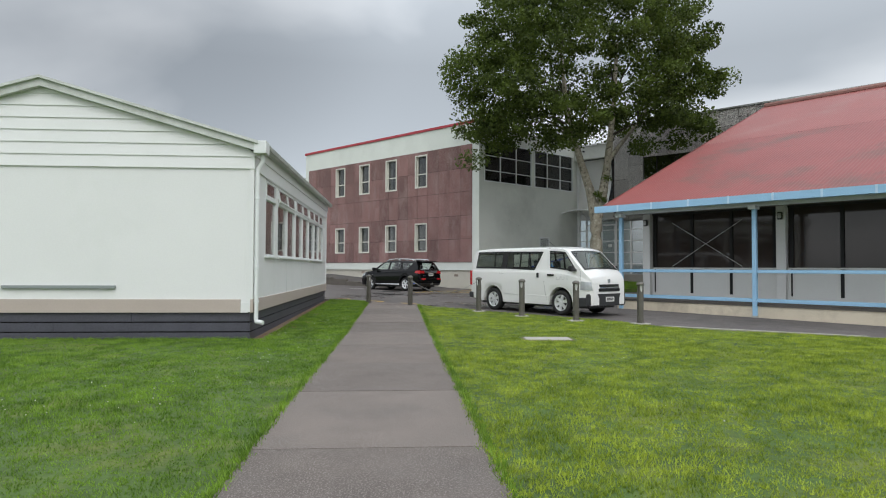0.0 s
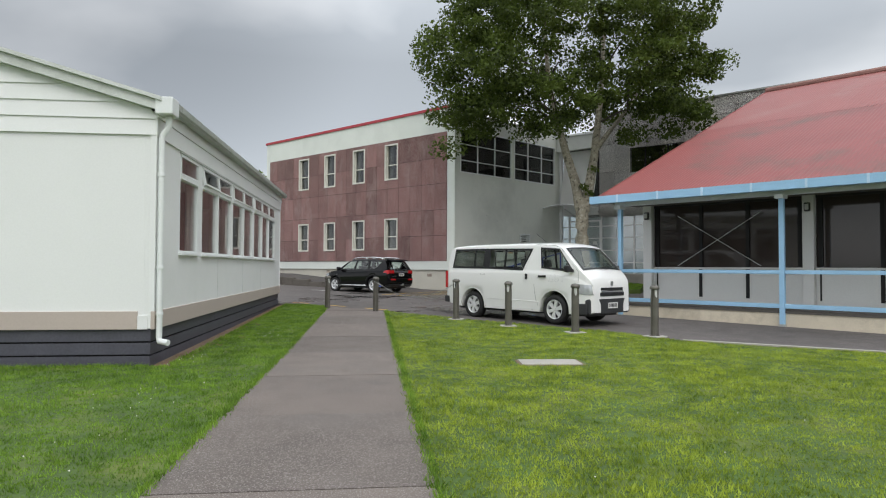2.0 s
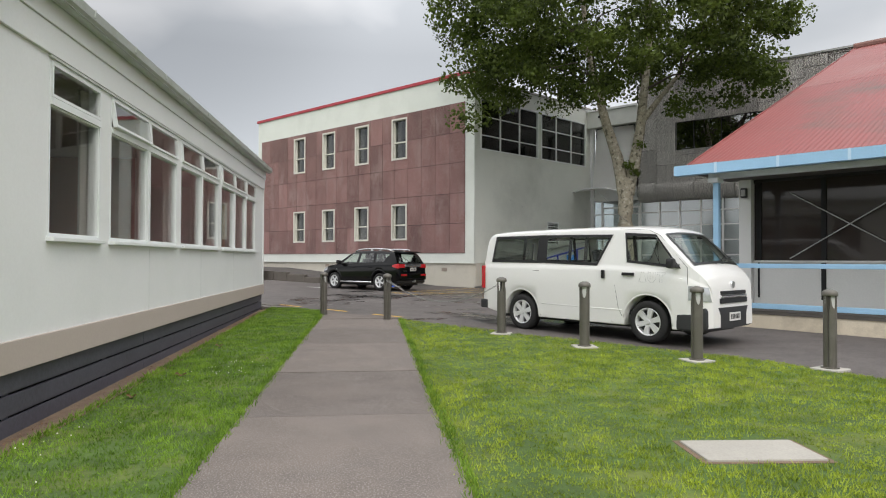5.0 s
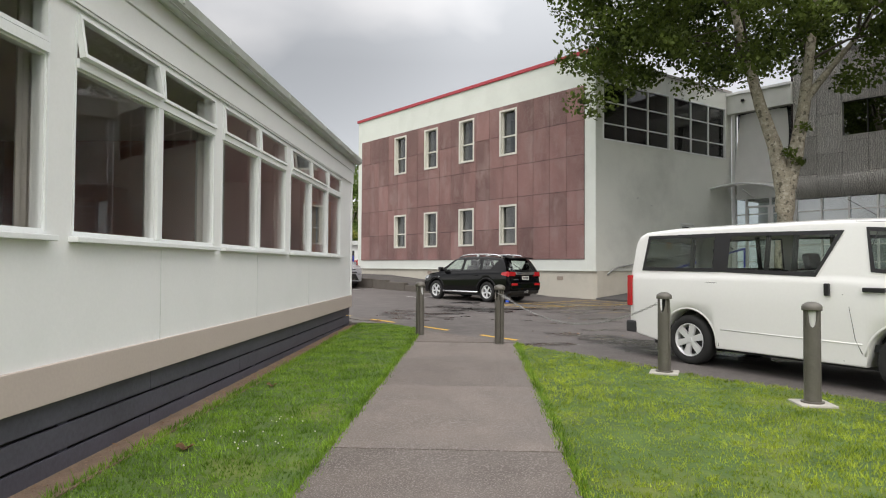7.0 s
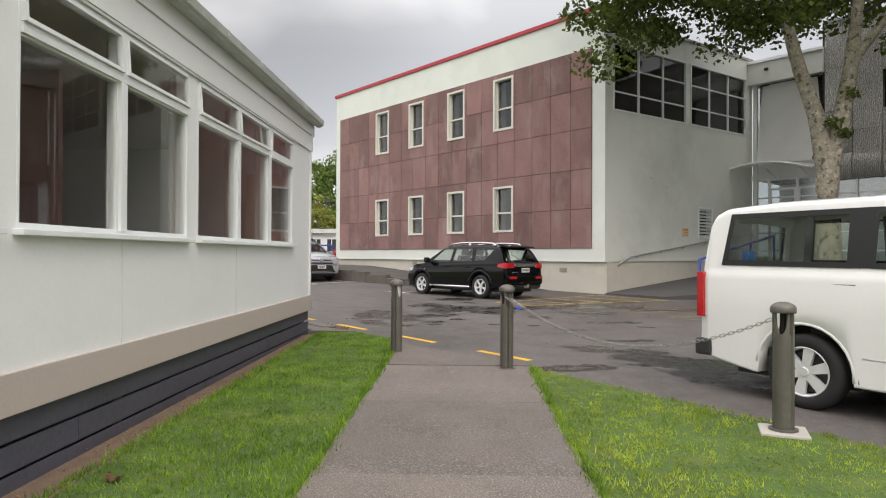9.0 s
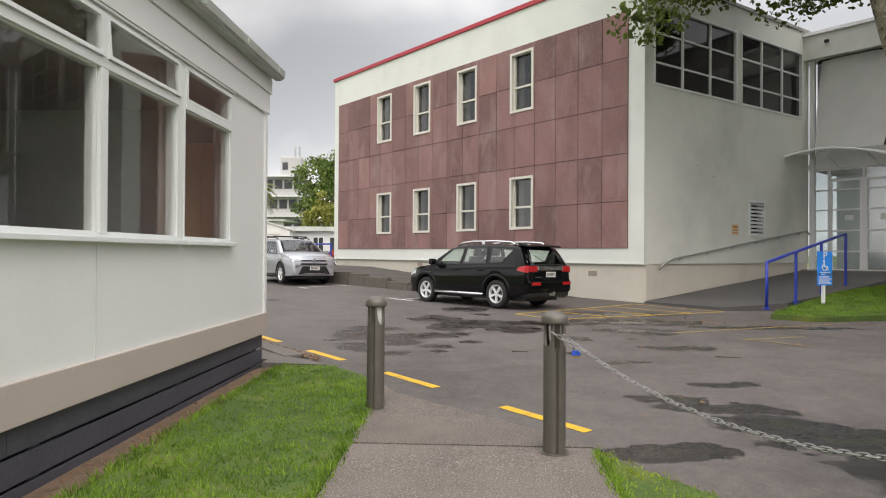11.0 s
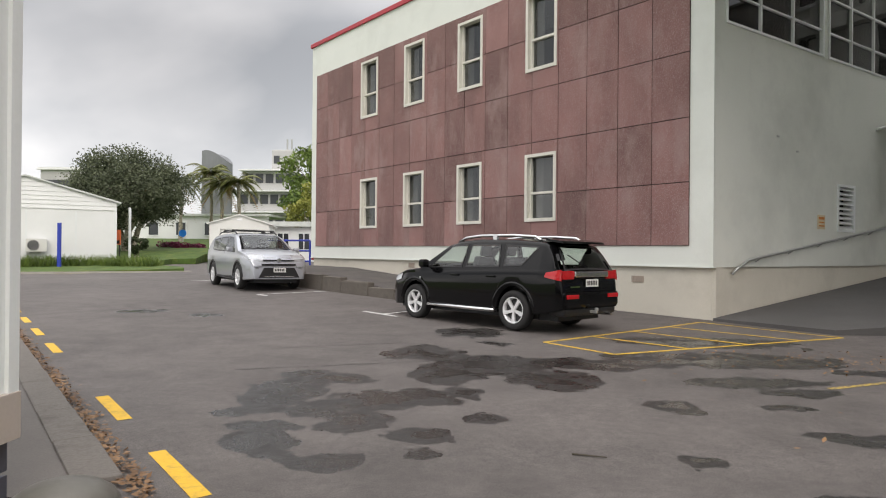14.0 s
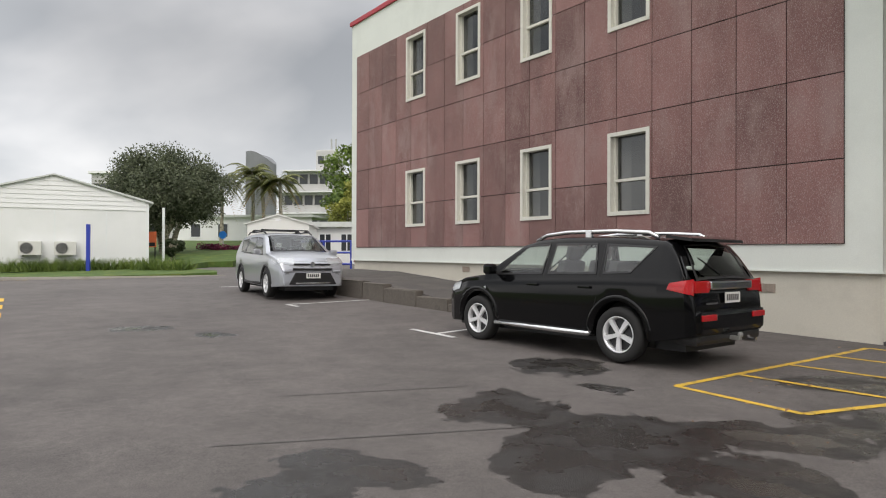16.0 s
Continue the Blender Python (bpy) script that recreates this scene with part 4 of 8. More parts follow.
part("floor", boxes((0.2, VL, WY + 0.16, 11.0, 0.4, 0.5), m=mV), SHADE_DARK, ver)
for i, x in enumerate(PIL):
    part("pilaster", boxes((x - 0.13, x + 0.13, WY - 0.16, WY + 0.02, 0.5, 3.35), m=mV, bev=0.01), GREYWALL, ver)
    lamp = part("bulkhead_lamp", boxes((x - 0.07, x + 0.07, WY - 0.25, WY - 0.16, 2.88, 3.1), m=mV, bev=0.03), mat("dark_lamp_case", (0.05, 0.05, 0.05), 0.5), ver)
    part("lens", boxes((x - 0.045, x + 0.045, WY - 0.268, WY - 0.24, 2.92, 3.06), m=mV, bev=0.015), mat("frosted_lens", (0.5, 0.5, 0.48), 0.3), lamp)
for i in range(5):
    a, b = PIL[i] + 0.13, PIL[i + 1] - 0.13
    w = new("window"); w.parent = ver; PLACE[w] = PLACE[ver]
    xs = [PIL[i] + 4.24 * k for k in (0.055, 0.355, 0.65, 0.945)]
    for k, x in enumerate(xs):
        part("mullion", boxes((x - 0.045, x + 0.045, WY + 0.0, WY + 0.1, 1.51, 3.22), m=mV), BLACK, w)
        if k < 3:
            hw = 0.02 if k == 0 else 0.045
            part("black_strip", boxes((x - hw, x + hw, WY - 0.012, WY - 0.002, 0.70, 1.46), m=mV), BLACK, w)
    for x0, x1 in zip([a] + [x + 0.045 for x in xs], [x - 0.045 for x in xs] + [b]):
        part("pane", boxes((x0, x1, WY + 0.05, WY + 0.06, 1.51, 3.22), m=mV), MESHSCREEN, w)
    part("window_sill", boxes((a, b, WY - 0.05, WY, 1.47, 1.51), m=mV), GREYWALL, w)
for i in (0, 3):
    a, b = PIL[i] + 0.16, PIL[i + 1] - 0.16
    for z0, z1 in ((1.55, 2.95), (2.95, 1.55)):
        part("brace_cable", tube(bmesh.new(), (a + 0.72, WY - 0.06, z0), (a + 2.95, WY - 0.06, z1), 0.012, n=6), STEEL, ver, m=mV)
POSTS = [0.05, 4.17, 8.3, 12.45, 16.6, 20.75]
for x in POSTS:
    zb = 0.12
    p = part("verandah_post", boxes((x - 0.055, x + 0.055, -0.2, -0.09, zb, 3.16), m=mV, bev=0.008), BLUE, ver)
    part("post_cap", boxes((x - 0.10, x + 0.10, -0.34, -0.05, 3.08, 3.18), m=mV, bev=0.01), mat("white_cap", (0.7, 0.72, 0.72), 0.5), ver)
    part("post_shoe", boxes((x - 0.07, x + 0.07, -0.215, -0.075, zb - 0.02, zb + 0.1), m=mV), STEEL, ver)
for i in range(5):
    a, b = POSTS[i] + 0.056, POSTS[i + 1] - 0.056
    part("top_rail", boxes((a, b, -0.18, -0.11, 1.36, 1.45), m=mV, bev=0.008), BLUE, ver)
    part("bottom_rail", boxes((a, b, -0.18, -0.11, 0.58, 0.68), m=mV, bev=0.008), BLUE, ver)
part("top_plate", boxes((-0.1, VL, -0.2, -0.06, 3.16, 3.27), m=mV), mat("pale_beam", (0.6, 0.64, 0.66), 0.6), ver)
gp = [(-0.62, 3.44), (-0.62, 3.24), (-0.44, 3.24), (-0.44, 3.40), (-0.47, 3.40), (-0.47, 3.27), (-0.59, 3.27), (-0.59, 3.44)]
part("gutter", extrude(bmesh.new(), gp, -0.6, VL + 0.6, m=mV, axis="x"), BLUE, ver)
part("gutter", boxes((-0.63, -0.6, -0.62, -0.44, 3.24, 3.44), m=mV), BLUE, ver)
for i in range(18):
    x = 0.2 + i * 1.15
    part("gutter_strap", boxes((x, x + 0.05, -0.628, -0.618, 3.235, 3.445), m=mV), mat("pale_strap", (0.5, 0.66, 0.8), 0.5), ver)
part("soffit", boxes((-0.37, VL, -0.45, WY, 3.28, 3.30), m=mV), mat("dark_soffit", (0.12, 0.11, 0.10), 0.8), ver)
# corrugated roof sheets: two rows, the upper one lapped over the lower
R0, R1, RZ0, RZ1 = -0.5, 12.4, 3.42, 8.85


def corrugated(x0, x1, y0, y1, lift):
    bm = bmesh.new()
    n = int((x1 - x0) / 0.0254)
    rows = []
    for y in (y0, y1):
        z = RZ0 + (y - R0) / (R1 - R0) * (RZ1 - RZ0) + lift
        rows.append([bm.verts.new((x0 + (x1 - x0) * i / n, y, z + 0.011 * math.sin(2 * math.pi * i / 4.0 + 0.4))) for i in range(n + 1)])
    for i in range(n):
        bm.faces.new((rows[0][i], rows[0][i + 1], rows[1][i + 1], rows[1][i]))
    for f in bm.faces:
        f.smooth = True
    return bm


REDROOF2 = mat("faded_red_upper_sheet", (0.27, 0.075, 0.066), 0.5, 0.12, 0.7, 25, 0.1, stain=(0.27, 0.15, 0.13), stain_amt=0.5, stain_scale=0.4)
REDROOF1 = mat("mossy_red_lower_sheet", (0.24, 0.056, 0.05), 0.5, 0.14, 0.7, 25, 0.1, stain=(0.11, 0.065, 0.05), stain_amt=0.9, stain_scale=0.45)
part("roof_sheet", corrugated(-0.42, VL + 0.7, R0, 6.4, 0.0), REDROOF1, ver)
part("roof_sheet", corrugated(-0.42, VL + 0.7, 6.36, R1, 0.006), REDROOF2, ver)
part("roof_underlay", extrude(bmesh.new(), [(R0 + 0.05, RZ0 - 0.03), (R1, RZ1 - 0.03), (R1, RZ1 - 0.15), (R0 + 0.05, RZ0 - 0.15)], -0.37, VL + 0.6, m=mV, axis="x"), SHADE_DARK, ver)
for o in [o for o in ver.children if o.name.startswith("roof_sheet")]:
    o.data.transform(PLACE[ver].inverted() @ mV @ PLACE[ver])
bm = bmesh.new()
tube(bm, (-0.47, R1, RZ1 + 0.03), (VL + 0.7, R1, RZ1 + 0.03), 0.14, n=10)
part("ridge_cap", bm, mat("mossy_ridge", (0.25, 0.13, 0.11), 0.8, 0.3, 3, 20, 0.3), ver, m=mV)
part("barge_flashing", extrude(bmesh.new(), [(R0, RZ0 + 0.02), (R1, RZ1 + 0.03), (R1, RZ1 - 0.12), (R0, RZ0 - 0.13)], -0.47, -0.42, m=mV, axis="x"), REDROOF1, ver)
part("roof_back", extrude(bmesh.new(), [(R1, RZ1), (R1 + 9, RZ1 - 4), (R1 + 9, RZ1 - 4.1), (R1, RZ1 - 0.1)], -0.42, VL + 0.7, m=mV, axis="x"), REDROOF1, ver)

# ---- entrance and relief-panelled wing ----
wing = thing("entrance_wing", pose(P1[0], P1[1], 1.0, 0, 0, FA), "glazed entrance wing clad above in grey relief panels", "building")
mN, _ = run((P1[0] + 0.678 * 16, P1[1] - 0.735 * 16), P1)      # x runs towards the hall, y out to the yard
NL = 16.0


def nx(s):
    return NL - s


FLOOR_Z = 1.15
part("floor", boxes((0, NL + 1, -6, 0.4, 0.2, FLOOR_Z), m=mN), CONC, wing)
FRAMEW = ALU
gl = new("glazed_front"); gl.parent = wing; PLACE[gl] = PLACE[wing]
cols = [0.06, 0.62, 1.62, 2.62, 3.55, 4.5, 5.45, 6.4, 7.35, 8.3, 9.25, 10.2, 11.2, 12.2, 13.2, 14.2, 15.2]
rows = [FLOOR_Z, 1.75, 2.42, 3.1, 3.75, 4.42]
FROST = glass("frosted_lower_glass", (0.78, 0.83, 0.84), 0.12, 0.15)
for s in cols:
    part("mullion", boxes((nx(s) - 0.035, nx(s) + 0.035, -0.12, 0.0, FLOOR_Z, 4.5), m=mN), FRAMEW, gl)
for a, b in zip(cols, cols[1:]):
    for z in rows:
        part("transom", boxes((nx(b) + 0.036, nx(a) - 0.036, -0.10, -0.02, z - 0.025, z + 0.025), m=mN), FRAMEW, gl)
    for z0, z1 in zip(rows, rows[1:]):
        part("pane", boxes((nx(b) + 0.03, nx(a) - 0.03, -0.065, -0.059, z0 + 0.02, z1 - 0.02), m=mN), FROST, gl)
part("head_beam", boxes((0, NL, -0.3, 0.06, 4.45, 4.62), m=mN), ALU, wing)
part("corner_column", boxes((nx(0.22), nx(0.06), -0.05, 0.1, FLOOR_Z, 8.1), m=mN), ALU, wing)
part("glazed_strip", boxes((nx(0.55), nx(0.25), -0.1, -0.05, 4.6, 8.1), m=mN), GLASSD, wing)
part("wall", boxes((0, NL, -6.2, -6.0, 0, 9.5), m=mN), INSIDE, wing)
part("roof", boxes((0, NL + 0.2, -6.2, -0.32, 8.96, 9.06), m=mN), mat("flat_roof_sheet", (0.2, 0.2, 0.2), 0.8), wing)
for s in (0.62, 1.28, 1.94):
    part("upper_pane", boxes((nx(s + 0.64), nx(s), -0.11, -0.1, 4.62, 8.06), m=mN), GLASSS, wing)
    part("upper_mullion", boxes((nx(s + 0.66), nx(s + 0.64), -0.14, -0.06, 4.62, 8.06), m=mN), FRAMEW, wing)
part("canopy_head", boxes((nx(2.6), nx(0.06), -0.09, -0.02, 4.62, 5.05), m=mN), FRAMEW, wing)
part("interior_wall", boxes((0, NL, -2.6, -2.5, FLOOR_Z, 9.0), m=mN), mat("grey_foyer_wall", (0.74, 0.78, 0.79), 0.9), wing)
part("upper_floor", boxes((0, NL, -6, -0.3, 4.45, 4.6), m=mN), SHADE_DARK, wing)
part("fascia", boxes((nx(2.6), NL + 0.15, -0.4, 0.35, 8.06, 8.85), m=mN, bev=0.01), mat("grey_fascia", (0.60, 0.61, 0.57), 0.7, 0.08), wing)
part("fascia_cap", boxes((nx(2.6), NL + 0.2, -0.5, 0.42, 8.85, 8.95), m=mN), ALU, wing)
part("camera_dome", boxes((nx(0.75), nx(0.62), 0.35, 0.45, 8.5, 8.6), m=mN, bev=0.03), BLACK, wing)
# hanging mesh screen, bowed
bm = bmesh.new()
g = [[bm.verts.new((nx(0.45) + (nx(2.35) - nx(0.45)) * (i / 12) + 0.10 * math.sin(math.pi * j / 10) * (1 if i == 0 else (-1 if i == 12 else 0)), 0.12 + 0.55 * (1 - j / 10) ** 2.2 + 0.05 * math.sin(math.pi * i / 12), 4.95 + 3.05 * j / 10)) for i in range(13)] for j in range(11)]
for j in range(10):
    for i in range(12):
        bm.faces.new((g[j][i], g[j][i + 1], g[j + 1][i + 1], g[j + 1][i]))
bmesh.ops.solidify(bm, geom=bm.faces[:], thickness=0.015)
part("mesh_screen", bm, CANVAS, wing, m=mN)
part("screen_rod", boxes((nx(2.4), nx(0.4), 0.1, 0.14, 7.98, 8.03), m=mN), BLACK, wing)
# curved canopy over the door
bm = bmesh.new()
g = []
for i in range(15):
    s = -0.85 + 3.5 * i / 14
    arch = 0.34 * math.sin(math.pi * i / 14)
    g.append([bm.verts.new((nx(s), d, 4.62 + arch + 0.12 * (1 - d / 1.5) + (0.12 if i == 0 else 0))) for d in (0.1, 0.55, 1.0, 1.5)])
for a, b in zip(g, g[1:]):
    for k in range(3):
        bm.faces.new((a[k], a[k + 1], b[k + 1], b[k]))
bmesh.ops.solidify(bm, geom=bm.faces[:], thickness=0.05)
canopy = part("canopy", bm, mat("pale_canopy", (0.74, 0.74, 0.71), 0.6, 0.08), wing, m=mN)
bm = bmesh.new()
chain_tube(bm, [(nx(-0.85 + 3.5 * i / 14), 1.5, 4.58 + 0.34 * math.sin(math.pi * i / 14)) for i in range(15)], 0.035, 8)
part("canopy_rim", bm, ALU, canopy, m=mN)
for s in (-0.2, 1.0, 2.1):
    part("canopy_strut", tube(bmesh.new(), (nx(s), 0.05, 4.4), (nx(s), 1.2, 4.72), 0.025, n=8), ALU, canopy, m=mN)
# sliding door leaves with notices
for a, b in ((0.62, 1.62), (1.62, 2.62)):
    d = new("door"); d.parent = wing; PLACE[d] = PLACE[wing]
    part("door_frame", boxes((nx(a) - 0.10, nx(a) - 0.036, -0.05, 0.02, FLOOR_Z, 4.1), (nx(b) + 0.036, nx(b) + 0.10, -0.05, 0.02, FLOOR_Z, 4.1), (nx(b) + 0.10, nx(a) - 0.10, -0.05, 0.02, 4.02, 4.1), m=mN), ALU, d)
    part("notice", boxes((nx(b) + 0.3, nx(b) + 0.55, -0.055, -0.05, 2.75, 2.93), m=mN), TRIM, d)
# relief panels: staggered joints, deep wavy ribs, rolled under at the foot
m_ = bpy.data.materials.new("ribbed_relief_panel"); m_.use_nodes = True
N_, L_ = m_.node_tree.nodes, m_.node_tree.links
b_ = N_["Principled BSDF"]; b_.inputs["Roughness"].default_value = 0.85
ge_ = N_.new("ShaderNodeNewGeometry")
vr_ = N_.new("ShaderNodeVectorRotate"); vr_.rotation_type = "Z_AXIS"; vr_.inputs["Angle"].default_value = radians(-FA); L_.new(ge_.outputs["Position"], vr_.inputs["Vector"])
wv_ = N_.new("ShaderNodeTexWave"); wv_.bands_direction = "X"
for k_, v_ in (("Scale", 5.5), ("Distortion", 9.0), ("Detail", 2.0), ("Detail Scale", 2.6)):
    wv_.inputs[k_].default_value = v_
L_.new(vr_.outputs[0], wv_.inputs["Vector"])
oi_ = N_.new("ShaderNodeObjectInfo")
# grooves are darker in base colour too, shade painted along the bump's wave
mr_ = N_.new("ShaderNodeMapRange"); mr_.inputs[3].default_value, mr_.inputs[4].default_value = 0.30, 0.80
L_.new(wv_.outputs["Fac"], mr_.inputs[0])
pr_ = N_.new("ShaderNodeMapRange"); pr_.inputs[3].default_value, pr_.inputs[4].default_value = 0.8, 1.15; L_.new(oi_.outputs["Random"], pr_.inputs[0])
mu_ = N_.new("ShaderNodeMath"); mu_.operation = "MULTIPLY"; L_.new(mr_.outputs[0], mu_.inputs[0]); L_.new(pr_.outputs[0], mu_.inputs[1])
sc_ = N_.new("ShaderNodeVectorMath"); sc_.operation = "SCALE"; sc_.inputs[0].default_value = (1.0, 0.97, 0.92); L_.new(mu_.outputs[0], sc_.inputs["Scale"])
L_.new(sc_.outputs[0], b_.inputs["Base Color"])
bp_ = N_.new("ShaderNodeBump"); bp_.inputs["Strength"].default_value = 1.0; bp_.inputs["Distance"].default_value = 0.05; L_.new(wv_.outputs["Fac"], bp_.inputs["Height"]); L_.new(bp_.outputs[0], b_.inputs["Normal"])
RIB = m_
S0, SN, PW = 2.6, 15, 0.88
part("panel_backing", boxes((nx(S0 + SN * PW), nx(S0), -0.3, 0.1, 4.62, 6.52), (nx(S0 + SN * PW), nx(S0), -0.3, 0.1, 7.8, 9.7), (nx(S0 + 1.4), nx(S0), -0.3, 0.1, 6.52, 7.8), m=mN), JOINT, wing)
WINZ = (6.52, 7.80)
for i in range(SN):
    a, b = S0 + i * PW + 0.012, S0 + (i + 1) * PW - 0.012
    off = (0.0, 0.75, 0.35)[i % 3]
    z = 3.65 - off
    while z < 9.78:
        z0, z1 = max(z, 5.05) + 0.012, min(z + 1.5, 9.78) - 0.012
        z += 1.5
        if z1 < z0 + 0.06:
            continue
        spans = [(z0, z1)]
        if a > S0 + 1.3:
            spans = [(p, q) for p, q in ((z0, min(z1, WINZ[0])), (max(z0, WINZ[1]), z1)) if q - p > 0.06]
        for p, q in spans:
            part("relief_panel", boxes((nx(b), nx(a), 0.1, 0.19 + random.uniform(-0.012, 0.012), p, q), m=mN), RIB, wing)
    bm = bmesh.new()
    prof = [(0.19 - 0.15 * t / 180 + 0.2 * math.sin(math.radians(t)), 5.055 - 0.41 * (1 - math.cos(math.radians(t)))) for t in range(0, 181, 15)]
    extrude(bm, prof + [(0.03, 5.05)], nx(b), nx(a), axis="x")
    part("rolled_panel", bm, RIB, wing, m=mN)
part("panel_cap", boxes((nx(S0 + SN * PW), nx(S0), -0.3, 0.24, 9.78, 9.86), m=mN), STEEL, wing)
part("end_wall", boxes((nx(S0), nx(S0) + 0.06, -2.5, 0.18, 4.5, 9.8), m=mN), JOINT, wing)
w = new("window"); w.parent = wing; PLACE[w] = PLACE[wing]
for i in range(9):
    a, b = S0 + 1.4 + i * 1.2, S0 + 1.4 + (i + 1) * 1.2 - 0.04
    part("pane", boxes((nx(b), nx(a), 0.05, 0.056, WINZ[0], WINZ[1]), m=mN), GLASSM, w)
    part("mullion", boxes((nx(b) - 0.04, nx(b), 0.0, 0.09, WINZ[0], WINZ[1]), m=mN), BLACK, w)
part("window_back", boxes((nx(S0 + SN * PW), nx(S0 + 1.4), -0.5, -0.3, 6.4, 7.9), m=mN), BLACK, wing)

# ---- ramp and rails by the entrance ----
ramp_plan = [(0.0, 0.0), (lenW, 0.0), (lenW, 2.2), (lenW - 1.2, 3.1), (3.6, 3.2), (0.0, 3.2)]
pts = [(mW @ Vector((x, y, 0))).xy for x, y in ramp_plan]
uW = (Vector((CX, CY)) - Vector(P1)).normalized()


def ramp_z(x, y):
    s = (Vector((x, y)) - Vector(P1)).dot(uW) / lenW
    return 1.15 + (0.385 - 1.15) * min(max(s, 0), 1)


structure(part("ramp", prism(bmesh.new(), [tuple(p) for p in pts], 0.0, ramp_z), mat("ramp_asphalt", (0.085, 0.082, 0.08), 0.85, 0.15, 1, 90, 0.3)), "sloping asphalt ramp up to the entrance", "ramp")
wr = thing("wall_handrail", mW @ Matrix.Translation((lenW / 2, 0.1, 1.8)), "grey steel handrail bracketed to the wall", "handrail")
bm = bmesh.new()
chain_tube(bm, [(0.1, 0.1, 2.30), (0.35, 0.1, 2.42), (7.35, 0.1, 1.50), (7.75, 0.1, 1.34), (7.85, 0.05, 1.22)], 0.028, 10)
part("rail", bm, STEEL, wr, m=mW)
for k in range(6):
    x = 0.7 + k * 1.25
    z = 2.42 + (1.50 - 2.42) * (x - 0.35) / 7.0
    part("bracket", tube(bmesh.new(), (x, 0.0, z - 0.09), (x, 0.1, z - 0.02), 0.012, n=6), STEEL, wr, m=mW)
br = thing("ramp_railing", pose(6.14, 31.25, 0.45), "royal blue tubular railing beside the ramp", "railing")
A, B = Vector((6.14, 31.25)), Vector((7.28, 32.34))
dr = (B - A)
pz = lambda k: 0.45 + 0.08 * k
bm = bmesh.new()
top = [(A.x + dr.x * k, A.y + dr.y * k, pz(k) + 1.0 + 0.16 * k) for k in (0, 1, 2, 3.1)]
chain_tube(bm, [(A.x, A.y, pz(0))] + top, 0.035, 10)
part("rail", bm, BLUEPOST, br)
for k in (1, 2, 3.1):
    part("post", tube(bmesh.new(), (A.x + dr.x * k, A.y + dr.y * k, 0.2), (A.x + dr.x * k, A.y + dr.y * k, pz(k) + 1.0 + 0.16 * k), 0.035, n=10), BLUEPOST, br)
for k in (0, 1, 2):
    part("base_plate", tube(bmesh.new(), (A.x + dr.x * k, A.y + dr.y * k, pz(k) - 0.02), (A.x + dr.x * k, A.y + dr.y * k, pz(k) + 0.02), 0.07, n=10), BLUEPOST, br)
ISL = [(5.9, 30.5), (6.5, 30.0), (12.5, 31.5), (13.5, 33.5), (11.5, 35.3), (9.2, 33.9), (7.4, 32.1)]
structure(part("lawn", prism(bmesh.new(), ISL, 0.0, lambda x, y: ground_z(x, y) + 0.09 + 0.08 * max(y - 30.3, 0)), GRASS), "small raised lawn island by the entrance", "lawn")
sg = thing("parking_sign", pose(7.64, 31.8, 0.36, 0, 0, 14), "blue accessible parking sign on a white post", "sign")
mG = pose(7.64, 31.8, 0.36, 0, 0, 14)
part("post", boxes((-0.03, 0.03, 0.0, 0.06, 0, 1.32), m=mG, bev=0.008), TRIM, sg)
SIGNB = mat("blue_sign_face", (0.01, 0.22, 0.72), 0.4, 0.04, 3, 30, 0.0)
f1 = part("sign_face", boxes((-0.19, 0.19, -0.02, 0.0, 0.84, 1.34), m=mG, bev=0.005), SIGNB, sg)
part("sign_face", boxes((-0.19, 0.19, -0.02, 0.0, 0.58, 0.82), m=mG, bev=0.005), SIGNB, sg)


def lettering(text, size, m, material, parent, name="lettering"):
    cu = bpy.data.curves.new(name, "FONT")
    cu.body, cu.size, cu.extrude = text, size, 0.002
    cu.align_x, cu.align_y = "CENTER", "CENTER"
    tmp = bpy.data.objects.new(name, cu)
    scene.collection.objects.link(tmp)
    dg = bpy.context.evaluated_depsgraph_get()
    me = bpy.data.meshes.new_from_object(tmp.evaluated_get(dg))
    bpy.data.objects.remove(tmp)
    bm = bmesh.new(); bm.from_mesh(me); bpy.data.meshes.remove(me)
    return part(name, bm, material, parent, m=m)


SIGNW = mat("white_sign_print", (0.8, 0.8, 0.8), 0.5, 0.03)
lettering("P", 0.22, mG @ pose(0, -0.026, 1.24, 90, 0, 0), SIGNW, f1)
bm = bmesh.new()
ring = [(0.065 * math.cos(a) - 0.01, -0.026, 0.98 + 0.065 * math.sin(a)) for a in [math.radians(q) for q in range(100, 400, 20)]]
chain_tube(bm, ring, 0.012, 6)
chain_tube(bm, [(-0.03, -0.026, 1.09), (-0.02, -0.026, 1.0), (0.05, -0.026, 0.99), (0.075, -0.026, 0.92)], 0.014, 6)
tube(bm, (-0.03, -0.028, 1.12), (-0.03, -0.022, 1.12), 0.025, n=10)
part("symbol", bm, SIGNW, f1, m=mG)
part("print_bars", boxes(*[(-0.16, 0.16 - 0.05 * (k % 2), -0.025, -0.02, 0.625 + k * 0.045, 0.643 + k * 0.045) for k in range(4)], (-0.13, 0.13, -0.025, -0.02, 0.865, 0.88), m=mG), SIGNW, f1)

# ---- bollards and chain ----
BOLM = mat("bronze_powder_coat", (0.125, 0.117, 0.100), 0.45, 0.10, 5, 60, 0.06, metal=0.3, stain=(0.2, 0.19, 0.17), stain_amt=0.35, stain_scale=6)
LENS = mat("opal_lamp_lens", (0.55, 0.56, 0.54), 0.3, 0.05)
